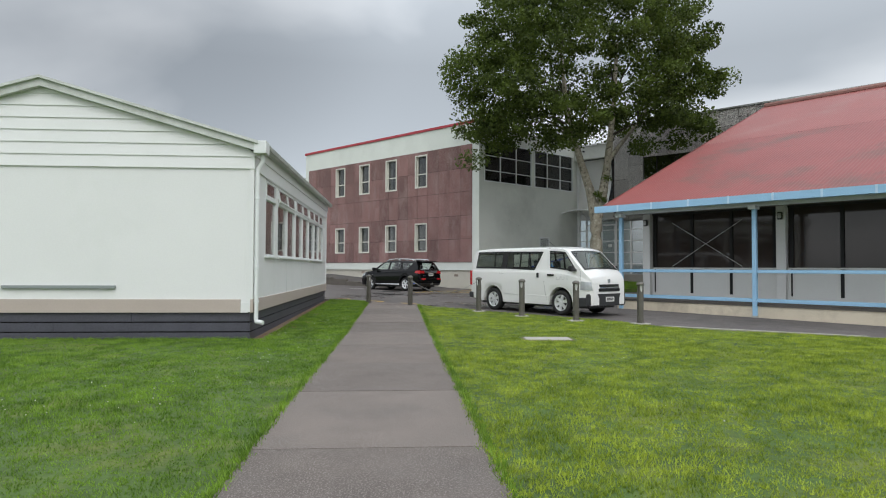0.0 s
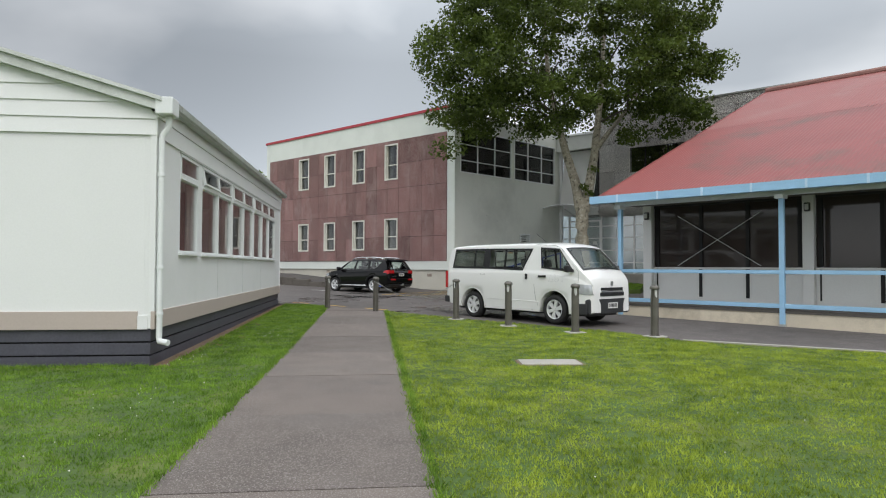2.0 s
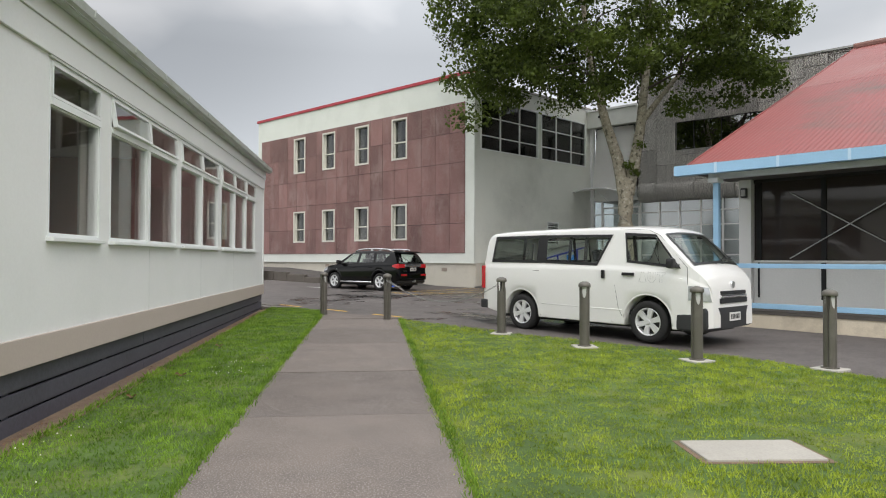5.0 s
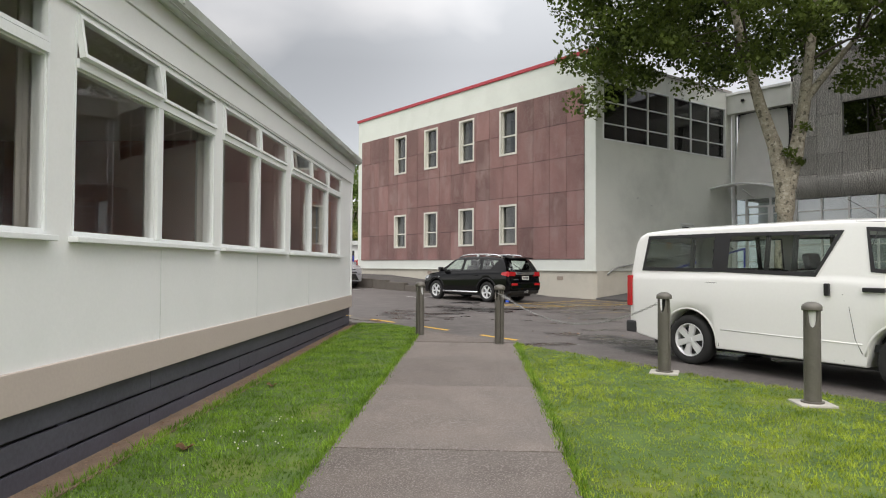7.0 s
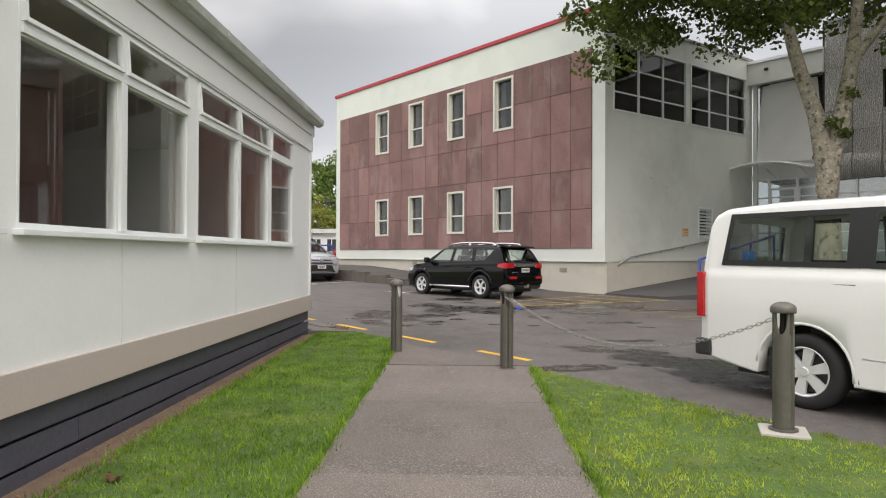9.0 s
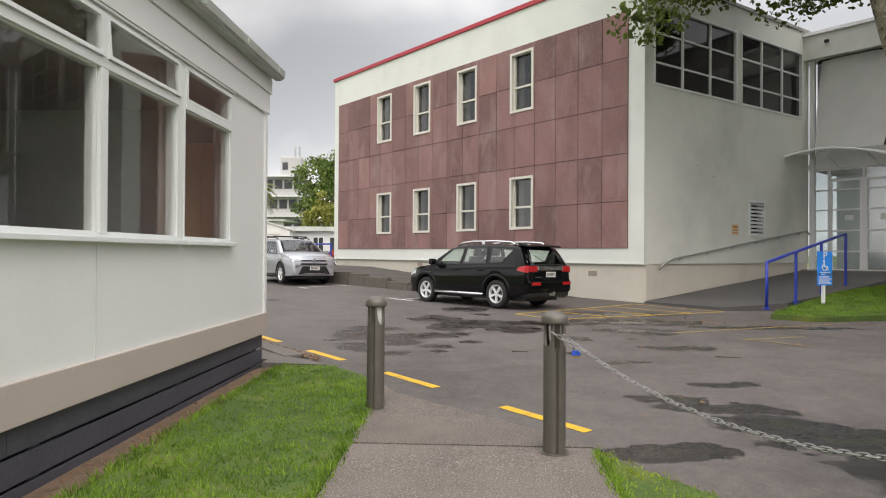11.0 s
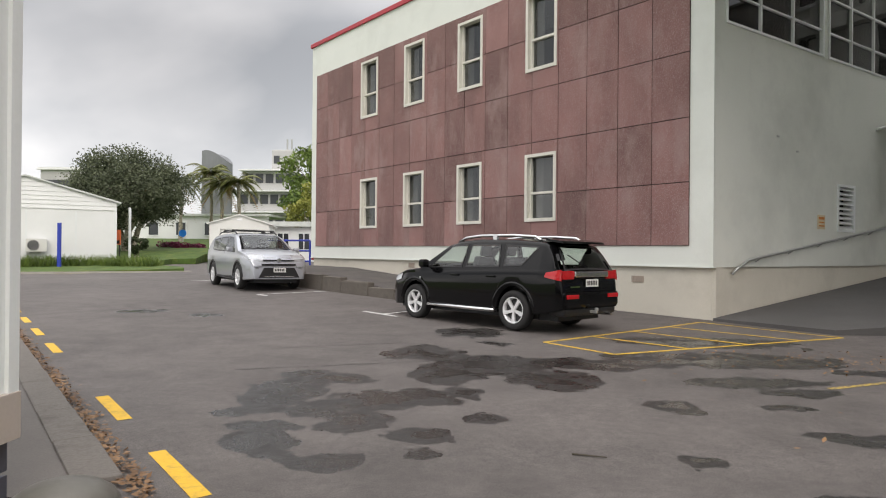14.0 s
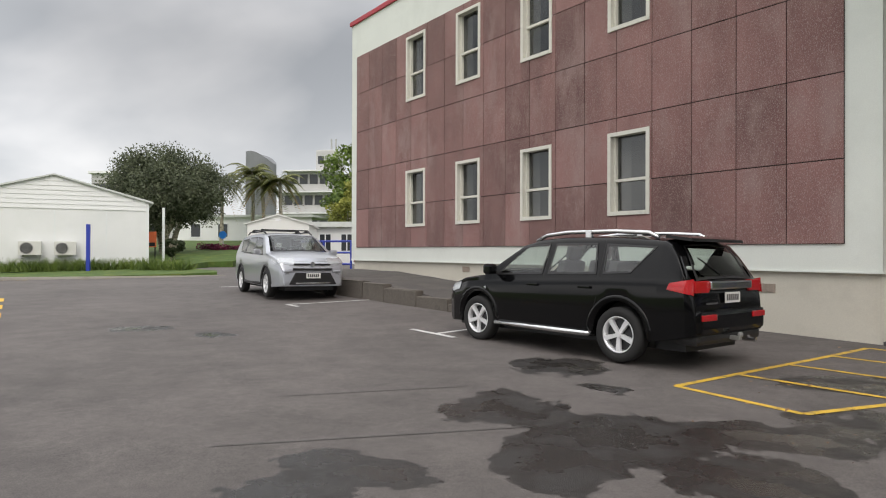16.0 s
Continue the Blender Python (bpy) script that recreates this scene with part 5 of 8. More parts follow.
PADM = mat("pale_concrete_pad", (0.42, 0.40, 0.36), 0.85, 0.12, 3, 50, 0.25)


def bollard(x, y, turn, base=True, open_head=False, lean=0.0):
    z = ground_z(x, y) + (0.022 if base else -0.004)
    m = pose(x, y, z, lean, 0, turn)
    b = thing("bollard_light", m, "dark bronze bollard light with domed cap" + (" on a concrete pad" if base else " beside the path"), "bollard", "path bollards")
    R, n = 0.077, 40
    bm = bmesh.new()
    def ringv(zz):
        out = []
        for i in range(n):
            a = 2 * math.pi * i / n
            deg = math.degrees(a) % 120
            rr = R - (0.016 if 54 < deg < 66 and not 58.5 < deg < 61.5 else 0.0)
            out.append(bm.verts.new((rr * math.cos(a), rr * math.sin(a), zz)))
        return out
    a_, b_ = ringv(0.0), ringv(0.74)
    for i in range(n):
        bm.faces.new((a_[i], a_[(i + 1) % n], b_[(i + 1) % n], b_[i]))
    bm.faces.new(b_)
    part("post", bm, BOLM, b, m=m)
    # three head ribs, each flaring down into the post with a rounded foot
    for k in range(3):
        bm = bmesh.new()
        rows_ = []
        for i in range(17):
            d = -58 + 116 * i / 16
            u = min(max((abs(d) - 22) / 36, 0.0), 1.0)
            zt = 0.745 + 0.170 * (1 - math.sqrt(max(1 - (1 - u) ** 2, 0.0))) if u > 0 else 0.915
            a = math.radians(60 + 120 * k + d)
            gr = 0.016 if 3 < abs(d) < 8 else 0.0
            rows_.append([bm.verts.new((r_ * math.cos(a), r_ * math.sin(a), z_)) for r_, z_ in ((R - gr, 0.738), (R - gr, zt), (R - 0.02, zt), (R - 0.02, 0.738))])
        for p_, q_ in zip(rows_, rows_[1:]):
            for j in range(4):
                bm.faces.new((p_[j], q_[j], q_[(j + 1) % 4], p_[(j + 1) % 4]))
        bm.faces.new(rows_[0]); bm.faces.new(rows_[-1][::-1])
        bmesh.ops.recalc_face_normals(bm, faces=bm.faces)
        part("head_rib", bm, BOLM, b, m=m)
    if not open_head:
        part("lens", tube(bmesh.new(), (0, 0, 0.741), (0, 0, 0.91), 0.054, n=24), LENS, b, m=m)
    else:
        part("lamp_core", tube(bmesh.new(), (0, 0, 0.74), (0, 0, 0.91), 0.024, n=12), BLACK, b, m=m)
    bm = bmesh.new()
    prof = [(0.090, 0.905), (0.093, 0.915), (0.092, 0.945), (0.082, 0.962), (0.06, 0.978), (0.03, 0.988), (0.0, 0.99)]
    prev = None
    for r, zz in prof:
        cur = [bm.verts.new((max(r, 0.0005) * math.cos(2 * math.pi * i / 32), max(r, 0.0005) * math.sin(2 * math.pi * i / 32), zz)) for i in range(32)]
        if prev:
            for i in range(32):
                bm.faces.new((prev[i], prev[(i + 1) % 32], cur[(i + 1) % 32], cur[i])).smooth = True
        else:
            bm.faces.new(cur[::-1])
        prev = cur
    part("cap", bm, BOLM, b, m=m)
    part("flange", tube(bmesh.new(), (0, 0, 0.0), (0, 0, 0.022), 0.105, n=28), BOLM, b, m=m)
    if base:
        part("pad", boxes((-0.17, 0.17, -0.17, 0.17, -0.1, 0.008), m=pose(x, y, z, 0, 0, turn + 18), bev=0.012), PADM, b)
    return b


BOLL = [(-1.03, 22.52), (0.385, 21.4), (2.34, 18.85), (3.3, 17.2), (4.4, 15.85), (5.75, 15.1)]
for i, (x, y) in enumerate(BOLL):
    bollard(x, y, -160 + 16 * i, base=i > 1, open_head=i in (1, 2))
chain = thing("chain", pose(BOLL[1][0], BOLL[1][1], 0.9), "galvanised steel chain slung between two bollards", "chain")
LINK = mat("zinc_chain", (0.36, 0.36, 0.35), 0.35, 0.1, 8, 60, 0.05, metal=0.8)
lb = bmesh.new()
ov = [(0.017 * math.cos(a) + (0.014 if math.cos(a) > 0 else -0.014), 0.012 * math.sin(a), 0) for a in [2 * math.pi * i / 10 + 0.01 for i in range(10)]]
chain_tube(lb, ov + [ov[0]], 0.0032, 5)
lme = bpy.data.meshes.new("chain_link"); lb.to_mesh(lme); lb.free(); lme.materials.append(LINK)
c0, c1 = Vector((BOLL[1][0] + 0.05, BOLL[1][1] - 0.07, 1.05)), Vector((BOLL[2][0] - 0.06, BOLL[2][1] + 0.07, 1.06))
NLK = 78
cp = [c0.lerp(c1, i / NLK) - Vector((0, 0, 0.36 * 4 * (i / NLK) * (1 - i / NLK))) for i in range(NLK + 1)]
for i in range(NLK):
    d = cp[i + 1] - cp[i]
    o = new("chain_link", lme); o.parent = chain
    o.matrix_basis = PLACE[chain].inverted() @ (Matrix.Translation((cp[i] + cp[i + 1]) / 2) @ d.to_track_quat("X", "Z").to_matrix().to_4x4() @ Matrix.Rotation(radians(90 * (i % 2)), 4, "X"))
c2 = [Vector((BOLL[1][0] - 0.03, BOLL[1][1] - 0.085, 1.07)).lerp(cp[5] + Vector((0, 0, -0.01)), i / 6) for i in range(7)]
for i in range(6):
    d = c2[i + 1] - c2[i]
    o = new("chain_link", lme); o.parent = chain
    o.matrix_basis = PLACE[chain].inverted() @ (Matrix.Translation((c2[i] + c2[i + 1]) / 2) @ d.to_track_quat("X", "Z").to_matrix().to_4x4() @ Matrix.Rotation(radians(90 * (i % 2)), 4, "X"))
pl = thing("padlock", Matrix.Translation(cp[3] - Vector((0, 0, 0.05))), "small brass padlock with blue sleeve on the chain", "padlock")
part("body", boxes((-0.028, 0.028, -0.012, 0.012, -0.022, 0.012), m=PLACE[pl], bev=0.004), mat("blue_padlock_sleeve", (0.03, 0.12, 0.7), 0.4), pl)
part("brass_case", boxes((-0.024, 0.024, -0.010, 0.010, -0.032, -0.0225), m=PLACE[pl]), mat("brass", (0.5, 0.36, 0.1), 0.35, metal=0.9), pl)
bm = bmesh.new(); chain_tube(bm, [(-0.017, 0, 0.01), (-0.017, 0, 0.04), (0, 0, 0.052), (0.017, 0, 0.04), (0.017, 0, 0.01)], 0.004, 6)
part("shackle", bm, LINK, pl, m=PLACE[pl])

# ---- vehicles ----


def lerp_table(tab, x):
    if x <= tab[0][0]:
        return tab[0][1]
    for (a, p), (b, q) in zip(tab, tab[1:]):
        if x <= b:
            return p + (q - p) * (x - a) / (b - a)
    return tab[-1][1]


SIDE_STEPS = [0.05 + 0.06 * i for i in range(16)]


class Shell:
    """The skin of a vehicle: cross-sections set out along its length (x ahead, y to its left)."""

    def __init__(self, half, top, plan, sill, belt, tumble, arches, crown=0.03):
        self.half, self.top, self.plan, self.sill, self.belt, self.tumble, self.arches, self.crown = half, top, plan, sill, belt, tumble, arches, crown

    def section(self, x):
        W = self.half * lerp_table(self.plan, x)
        zt = lerp_table(self.top, x)
        zb = lerp_table(self.sill, x)
        zmin = zb
        for xa, za, ra in self.arches:
            if abs(x - xa) < ra:
                zb = max(zb, za + math.sqrt(ra * ra - (x - xa) ** 2))
        belt = min(lerp_table(self.belt, x), zt - 0.07)
        wr = W - self.tumble * max(0.0, zt - belt - 0.08)
        low = zmin + (belt - zmin) * 0.25
        pts = [(0, zb), (W * 0.8, zb), (W * 0.985, zb + 0.004)]
        side = [(W * 0.985, zmin + 0.02), (W * 0.995, low), (W * 1.0, (low + belt) / 2), (W * 0.998, belt - 0.09), (W * 0.985, belt - 0.03), (W * 0.97, belt)]
        pts += [(y, max(z, zb + 0.006 * (i + 1))) for i, (y, z) in enumerate(side)]
        ze = zt - 0.055
        for k in SIDE_STEPS:
            pts.append((W * 0.97 + (wr * 0.985 - W * 0.97) * k, belt + (ze - belt) * k))
        pts += [(wr * 0.975, ze + 0.006), (wr * 0.945, zt - self.crown * 0.95), (wr * 0.86, zt - self.crown * 0.65), (wr * 0.6, zt - self.crown * 0.3), (wr * 0.3, zt - self.crown * 0.08), (0, zt)]
        zz = zb
        out = []
        for y, z in pts:
            zz = max(z, zz)
            out.append((y, min(zz, max(zt, zb + 0.05))))
        return out

    def side_y(self, x, z):
        pts = self.section(x)[2:]
        for (y0, z0), (y1, z1) in zip(pts, pts[1:]):
            if z0 <= z <= z1 and z1 > z0:
                return y0 + (y1 - y0) * (z - z0) / (z1 - z0)
        return pts[-1][0] if z > pts[-1][1] else pts[0][0]

    def top_z(self, x, y):
        pts = self.section(x)[::-1]
        for (y0, z0), (y1, z1) in zip(pts, pts[1:]):
            if y0 <= abs(y) <= y1 and y1 > y0:
                return z0 + (z1 - z0) * (abs(y) - y0) / (y1 - y0)
        return pts[5][1]


def inside(poly, x, z):
    s = 0
    for (x0, z0), (x1, z1) in zip(poly, poly[1:] + poly[:1]):
        c = (x1 - x0) * (z - z0) - (z1 - z0) * (x - x0)
        if c != 0:
            if s == 0:
                s = 1 if c > 0 else -1
            elif (c > 0) != (s > 0):
                return False
    return True


def shrink(poly, d):
    cx = sum(p[0] for p in poly) / len(poly); cz = sum(p[1] for p in poly) / len(poly)
    out = []
    for x, z in poly:
        v = Vector((x - cx, z - cz))
        out.append((x - math.copysign(d, v.x), z - math.copysign(d, v.y)))
    return out


def bil(q, u, v):
    a = Vector(q[0]).lerp(Vector(q[1]), u)
    b = Vector(q[3]).lerp(Vector(q[2]), u)
    return a.lerp(b, v)


def patch(bm, q, fn, nu=10, nv=5, border=None, flip=False):
    """A curved patch over the quad q; border keeps only a rim of that width (as shares of u and v)."""
    us = [i / nu for i in range(nu + 1)]
    vs = [i / nv for i in range(nv + 1)]
    if border:
        bu, bv = border
        us = sorted({0, bu, 1 - bu, 1, *[u for u in us if bu < u < 1 - bu]})
        vs = sorted({0, bv, 1 - bv, 1, *[v for v in vs if bv < v < 1 - bv]})
    g = [[bm.verts.new(fn(*bil(q, u, v))) for u in us] for v in vs]
    for j in range(len(vs) - 1):
        for i in range(len(us) - 1):
            if border and border[0] < (us[i] + us[i + 1]) / 2 < 1 - border[0] and border[1] < (vs[j] + vs[j + 1]) / 2 < 1 - border[1]:
                continue
            bm.faces.new((g[j][i], g[j][i + 1], g[j + 1][i + 1], g[j + 1][i])).smooth = True
    if flip:
        bmesh.ops.reverse_faces(bm, faces=bm.faces[:])
    return bm


TYRE = mat("tyre_rubber", (0.018, 0.018, 0.018), 0.85, 0.15, 10, 80, 0.3)
RIM = mat("silver_alloy", (0.78, 0.79, 0.80), 0.35, 0.06, 6, 60, 0.02, metal=0.35)
SEAL = mat("black_trim", (0.015, 0.015, 0.016), 0.4, 0.05, 4, 40, 0.03)
PLASTIC = mat("dark_grey_plastic", (0.03, 0.031, 0.033), 0.6, 0.1, 5, 80, 0.15)
SEATM = mat("grey_seat_fabric", (0.09, 0.09, 0.095), 0.9, 0.12, 5, 80, 0.1)
CARGLASS = glass("car_glass", (0.83, 0.89, 0.84), 0.01)
CARGLASS_B = glass("clear_car_glass", (0.74, 0.80, 0.77), 0.01, 0.04)
CARGLASS_D = glass("privacy_glass", (0.30, 0.32, 0.31), 0.01)
REDL = mat("red_lamp_lens", (0.46, 0.010, 0.014), 0.15, 0.1, 8, 40, 0.02, coat=0.6)
CLEARL = mat("clear_lamp_lens", (0.5, 0.52, 0.54), 0.12, 0.15, 20, 60, 0.02, metal=0.4, coat=0.8)
CHROME = mat("chrome", (0.7, 0.7, 0.71), 0.12, 0.03, 5, 40, 0.0, metal=1.0)
PLATE = mat("white_number_plate", (0.7, 0.7, 0.68), 0.4, 0.03)
PLATEK = mat("plate_print", (0.03, 0.03, 0.03), 0.5)


def wheel(parent, x, y, r, m, spokes=5, width=0.2, rim_r=0.66, style="alloy"):
    s = 1 if y > 0 else -1
    w = new("wheel"); w.parent = parent; PLACE[w] = PLACE[parent]
    mw = m @ Matrix.Translation((x, y, r)) @ Matrix.Rotation(radians(-90 * s), 4, "X")   # local z points outwards
    bm = bmesh.new()
    R = rim_r * r
    prof = [(R * 0.97, -width / 2), (r * 0.93, -width / 2), (r, -width * 0.36), (r, width * 0.30), (r * 0.975, width * 0.42), (r * 0.88, width * 0.52), (R * 1.06, width * 0.5), (R, width * 0.42)]
    prev = None
    for pr, pz in prof:
        cur = [bm.verts.new((pr * math.cos(2 * math.pi * i / 40), pr * math.sin(2 * math.pi * i / 40), pz)) for i in range(40)]
        if prev:
            for i in range(40):
                bm.faces.new((prev[i], prev[(i + 1) % 40], cur[(i + 1) % 40], cur[i])).smooth = True
        prev = cur
    part("tyre", bm, TYRE, w, m=mw)
    bm = bmesh.new()
    prev = None
    for pr, pz in [(R * 1.0, width * 0.40), (R * 1.01, width * 0.47), (R * 0.95, width * 0.47), (R * 0.9, width * 0.3), (R * 0.88, -width * 0.3)]:
        cur = [bm.verts.new((pr * math.cos(2 * math.pi * i / 40), pr * math.sin(2 * math.pi * i / 40), pz)) for i in range(40)]
        if prev:
            for i in range(40):
                bm.faces.new((prev[i], prev[(i + 1) % 40], cur[(i + 1) % 40], cur[i])).smooth = True
        prev = cur
    bw = 0.27 if style == "alloy" else 0.40
    for k in range(spokes):
        a = 2 * math.pi * k / spokes + 0.3
        q = [(R * 0.14, -R * bw * 0.36), (R * 0.95, -R * bw * 0.55), (R * 0.95, R * bw * 0.55), (R * 0.14, R * bw * 0.36)]
        ca, sa = math.cos(a), math.sin(a)
        f = [bm.verts.new((px * ca - py * sa, px * sa + py * ca, width * (0.40 if px < R * 0.5 else 0.43))) for px, py in q]
        g_ = [bm.verts.new((v.co.x, v.co.y, v.co.z - 0.04)) for v in f]
        bm.faces.new(f); bm.faces.new(g_[::-1])
        for i in range(4):
            bm.faces.new((f[i], g_[i], g_[(i + 1) % 4], f[(i + 1) % 4]))
    bmesh.ops.recalc_face_normals(bm, faces=bm.faces)
    part("rim", bm, RIM, w, m=mw)
    part("hub_cap", tube(bmesh.new(), (0, 0, width * 0.3), (0, 0, width * 0.46), R * 0.2, R * 0.17, n=16), RIM, w, m=mw)
    part("brake_disc", tube(bmesh.new(), (0, 0, -0.02), (0, 0, width * 0.12), R * 0.84, n=24), PLASTIC, w, m=mw)
    return w


def plate(parent, m):
    p = part("number_plate", boxes((-0.18, 0.18, -0.006, 0.006, -0.065, 0.065), m=m, bev=0.003), PLATE, parent)
    part("plate_print", boxes(*[(-0.15 + 0.05 * i, -0.118 + 0.05 * i, -0.009, -0.006, -0.035, 0.04) for i in range(6)], m=m), PLATEK, p)


def vehicle(name, m, label, shell, x0, x1, paint, side_glass, top_glass, wheels, r, seats, rim_style="alloy", spokes=5, dense=(), dark_from=None, wheel_y=0.0, glass_front=None, belt_in=None, seal_w=0.03):
    """A vehicle from its shell: body with real window openings, panes with rims, wheels and seats."""
    v = thing(name, m, label, "van" if "van" in name else "car")
    xs = []
    x = x0
    while x < x1:
        xs.append(x)
        step = 0.03
        for a, b, s in dense:
            if a <= x < b:
                step = s
        x += step
    xs.append(x1)
    bm = bmesh.new()
    rings = []
    for x in xs:
        sec = shell.section(x)
        rings.append([bm.verts.new((x, y, z)) for y, z in sec] + [bm.verts.new((x, -y, z)) for y, z in sec[-2:0:-1]])
    n = len(rings[0])
    polys = [shrink(q, seal_w * 0.4) for q, mt in side_glass]
    tops = [shrink(q, 0.012) for q, mt in top_glass]
    for ra, rb in zip(rings, rings[1:]):
        for i in range(n):
            q = (ra[i], ra[(i + 1) % n], rb[(i + 1) % n], rb[i])
            c = sum((w.co for w in q), Vector()) / 4
            is_side = 8 <= i <= 24 or 8 <= n - 1 - i <= 24
            if is_side and any(inside(p, c.x, c.z) for p in polys):
                continue
            if not is_side and 22 < i < n - 23 and any(inside(p, c.x, c.y) for p in tops):
                continue
            try:
                bm.faces.new(q).smooth = True
            except ValueError:
                pass
    bm.faces.new(rings[0]); bm.faces.new(rings[-1][::-1])
    bmesh.ops.recalc_face_normals(bm, faces=bm.faces)
    body = part("body", bm, paint, v, m=m)
    for q, gm in side_glass:
        lx = max(p[0] for p in q) - min(p[0] for p in q)
        lz = max(p[1] for p in q) - min(p[1] for p in q)
        for s in (1, -1):
            fn = lambda a, b, s=s, o=0.004: (a, s * (shell.side_y(a, b) + o), b)
            w = new("window"); w.parent = v; PLACE[w] = PLACE[v]
            p = part("pane", patch(bmesh.new(), q, fn, flip=s > 0), gm, w, m=m)
            p.visible_shadow = False
            part("seal", patch(bmesh.new(), q, lambda a, b, s=s: (a, s * (shell.side_y(a, b) + 0.008), b), border=(seal_w / lx, seal_w / lz)), SEAL, w, m=m)
    for q, gm in top_glass:
        lx = max(p[0] for p in q) - min(p[0] for p in q)
        w = new("windscreen"); w.parent = v; PLACE[w] = PLACE[v]
        off = 0.006
        sgn = 1 if q[0][0] > 0 else -1
        p = part("pane", patch(bmesh.new(), q, lambda a, b: (a + sgn * off, b, shell.top_z(a, b) + off), 12, 12, flip=sgn < 0), gm, w, m=m)
        p.visible_shadow = False
        part("seal", patch(bmesh.new(), q, lambda a, b: (a + sgn * off * 1.6, b, shell.top_z(a, b) + off * 1.6), 12, 12, border=(0.035, 0.06)), SEAL, w, m=m)
    wy = wheel_y or shell.half - 0.12
    for wx in wheels:
        for s in (1, -1):
            wheel(v, wx, s * wy, r, m, spokes, style=rim_style)
            part("wheel_well", boxes((wx - r * 1.12, wx + r * 1.12, s * (wy - 0.14), s * (wy - 0.13), r * 0.6, r * 2.2), m=m), BLACK, v)
    part("underbody", boxes((x0 + 0.25, x1 - 0.25, -shell.half + 0.3, shell.half - 0.3, 0.2, 0.42), m=m), PLASTIC, v)
    part("cabin_floor", boxes((x0 + 0.35, x1 - 0.9, -shell.half + 0.14, shell.half - 0.14, 0.42, 0.5), m=m), PLASTIC, v)
    for sx, sy, sw in seats:
        st = part("seat", boxes((sx - 0.25, sx + 0.25, sy - sw, sy + sw, 0.5, 0.78), m=m, bev=0.05), SEATM, v)
        part("backrest", boxes((-0.07, 0.07, -sw, sw, 0.0, 0.58), m=m @ Matrix.Translation((sx - 0.28, sy, 0.72)) @ Matrix.Rotation(radians(-14), 4, "Y"), bev=0.04), SEATM, v)
        if sw < 0.4:
            part("headrest", boxes((-0.05, 0.05, -0.13, 0.13, 0.60, 0.80), m=m @ Matrix.Translation((sx - 0.28, sy, 0.72)) @ Matrix.Rotation(radians(-14), 4, "Y"), bev=0.04), SEATM, v)
    return v


def on_side(shell, bmq, x, z, s=-1, off=0.01):
    return (x, s * (shell.side_y(x, z) + off), z)


def strip(shell, pts, s, r=0.006, off=0.002, n=6):
    return chain_tube(bmesh.new(), [on_side(shell, None, x, z, s, off) for x, z in pts], r, n)


GAP = mat("panel_gap", (0.05, 0.05, 0.05), 0.8)
# white van
VANW = mat("white_van_paint", (0.80, 0.80, 0.78), 0.28, 0.02, 1.5, 30, 0.01, coat=0.7)
vz = ground_z(4, 19)
mVan = pose(4.34, 19.02, vz, 0, 0, -54.7)
vs_ = Shell(0.85, [(-2.38, 0.62), (-2.37, 1.05), (-2.30, 1.70), (-2.24, 1.81), (-2.12, 1.870), (-1.6, 1.900), (0.3, 1.910), (1.0, 1.895), (1.28, 1.87), (1.42, 1.835), (1.50, 1.785), (2.06, 1.245), (2.16, 1.16), (2.24, 1.06), (2.29, 0.92), (2.31, 0.5)],
            [(-2.38, 0.94), (-2.28, 0.985), (-2.0, 1.0), (1.6, 1.0), (1.98, 0.985), (2.15, 0.945), (2.25, 0.88), (2.31, 0.78)], [(-2.38, 0.42), (-2.2, 0.34), (-1.8, 0.27), (1.8, 0.25), (2.1, 0.25), (2.31, 0.30)],
            [(-2.38, 1.22), (0.6, 1.22), (1.3, 1.18), (2.0, 1.05), (2.31, 0.9)], 0.17, [(-1.34, 0.34, 0.41), (1.31, 0.34, 0.42)], 0.05)
rowsv = [(-1.9, 0.0, 0.62), (-1.15, 0.0, 0.62), (-0.4, 0.1, 0.5), (0.55, 0.42, 0.24), (0.55, -0.42, 0.24)]
van = vehicle("passenger_van", mVan, "white long-roofed passenger van parked beside the lawn", vs_, -2.38, 2.31, VANW,
              [([(-2.14, 1.27), (-0.93, 1.26), (-0.93, 1.77), (-2.07, 1.77)], CARGLASS), ([(-0.80, 1.26), (0.36, 1.22), (0.64, 1.745), (-0.80, 1.77)], CARGLASS),
               ([(0.93, 1.28), (1.87, 1.19), (1.42, 1.73), (0.86, 1.77)], CARGLASS)],
              [([(2.04, -0.72), (2.04, 0.72), (1.52, 0.66), (1.52, -0.66)], CARGLASS), ([(-2.36, -0.66), (-2.36, 0.66), (-2.28, 0.66), (-2.28, -0.66)], CARGLASS_D)],
              (-1.34, 1.31), 0.335, rowsv, "steel", 6, dense=((-2.38, -2.18, 0.012), (1.4, 2.31, 0.014)), seal_w=0.05)
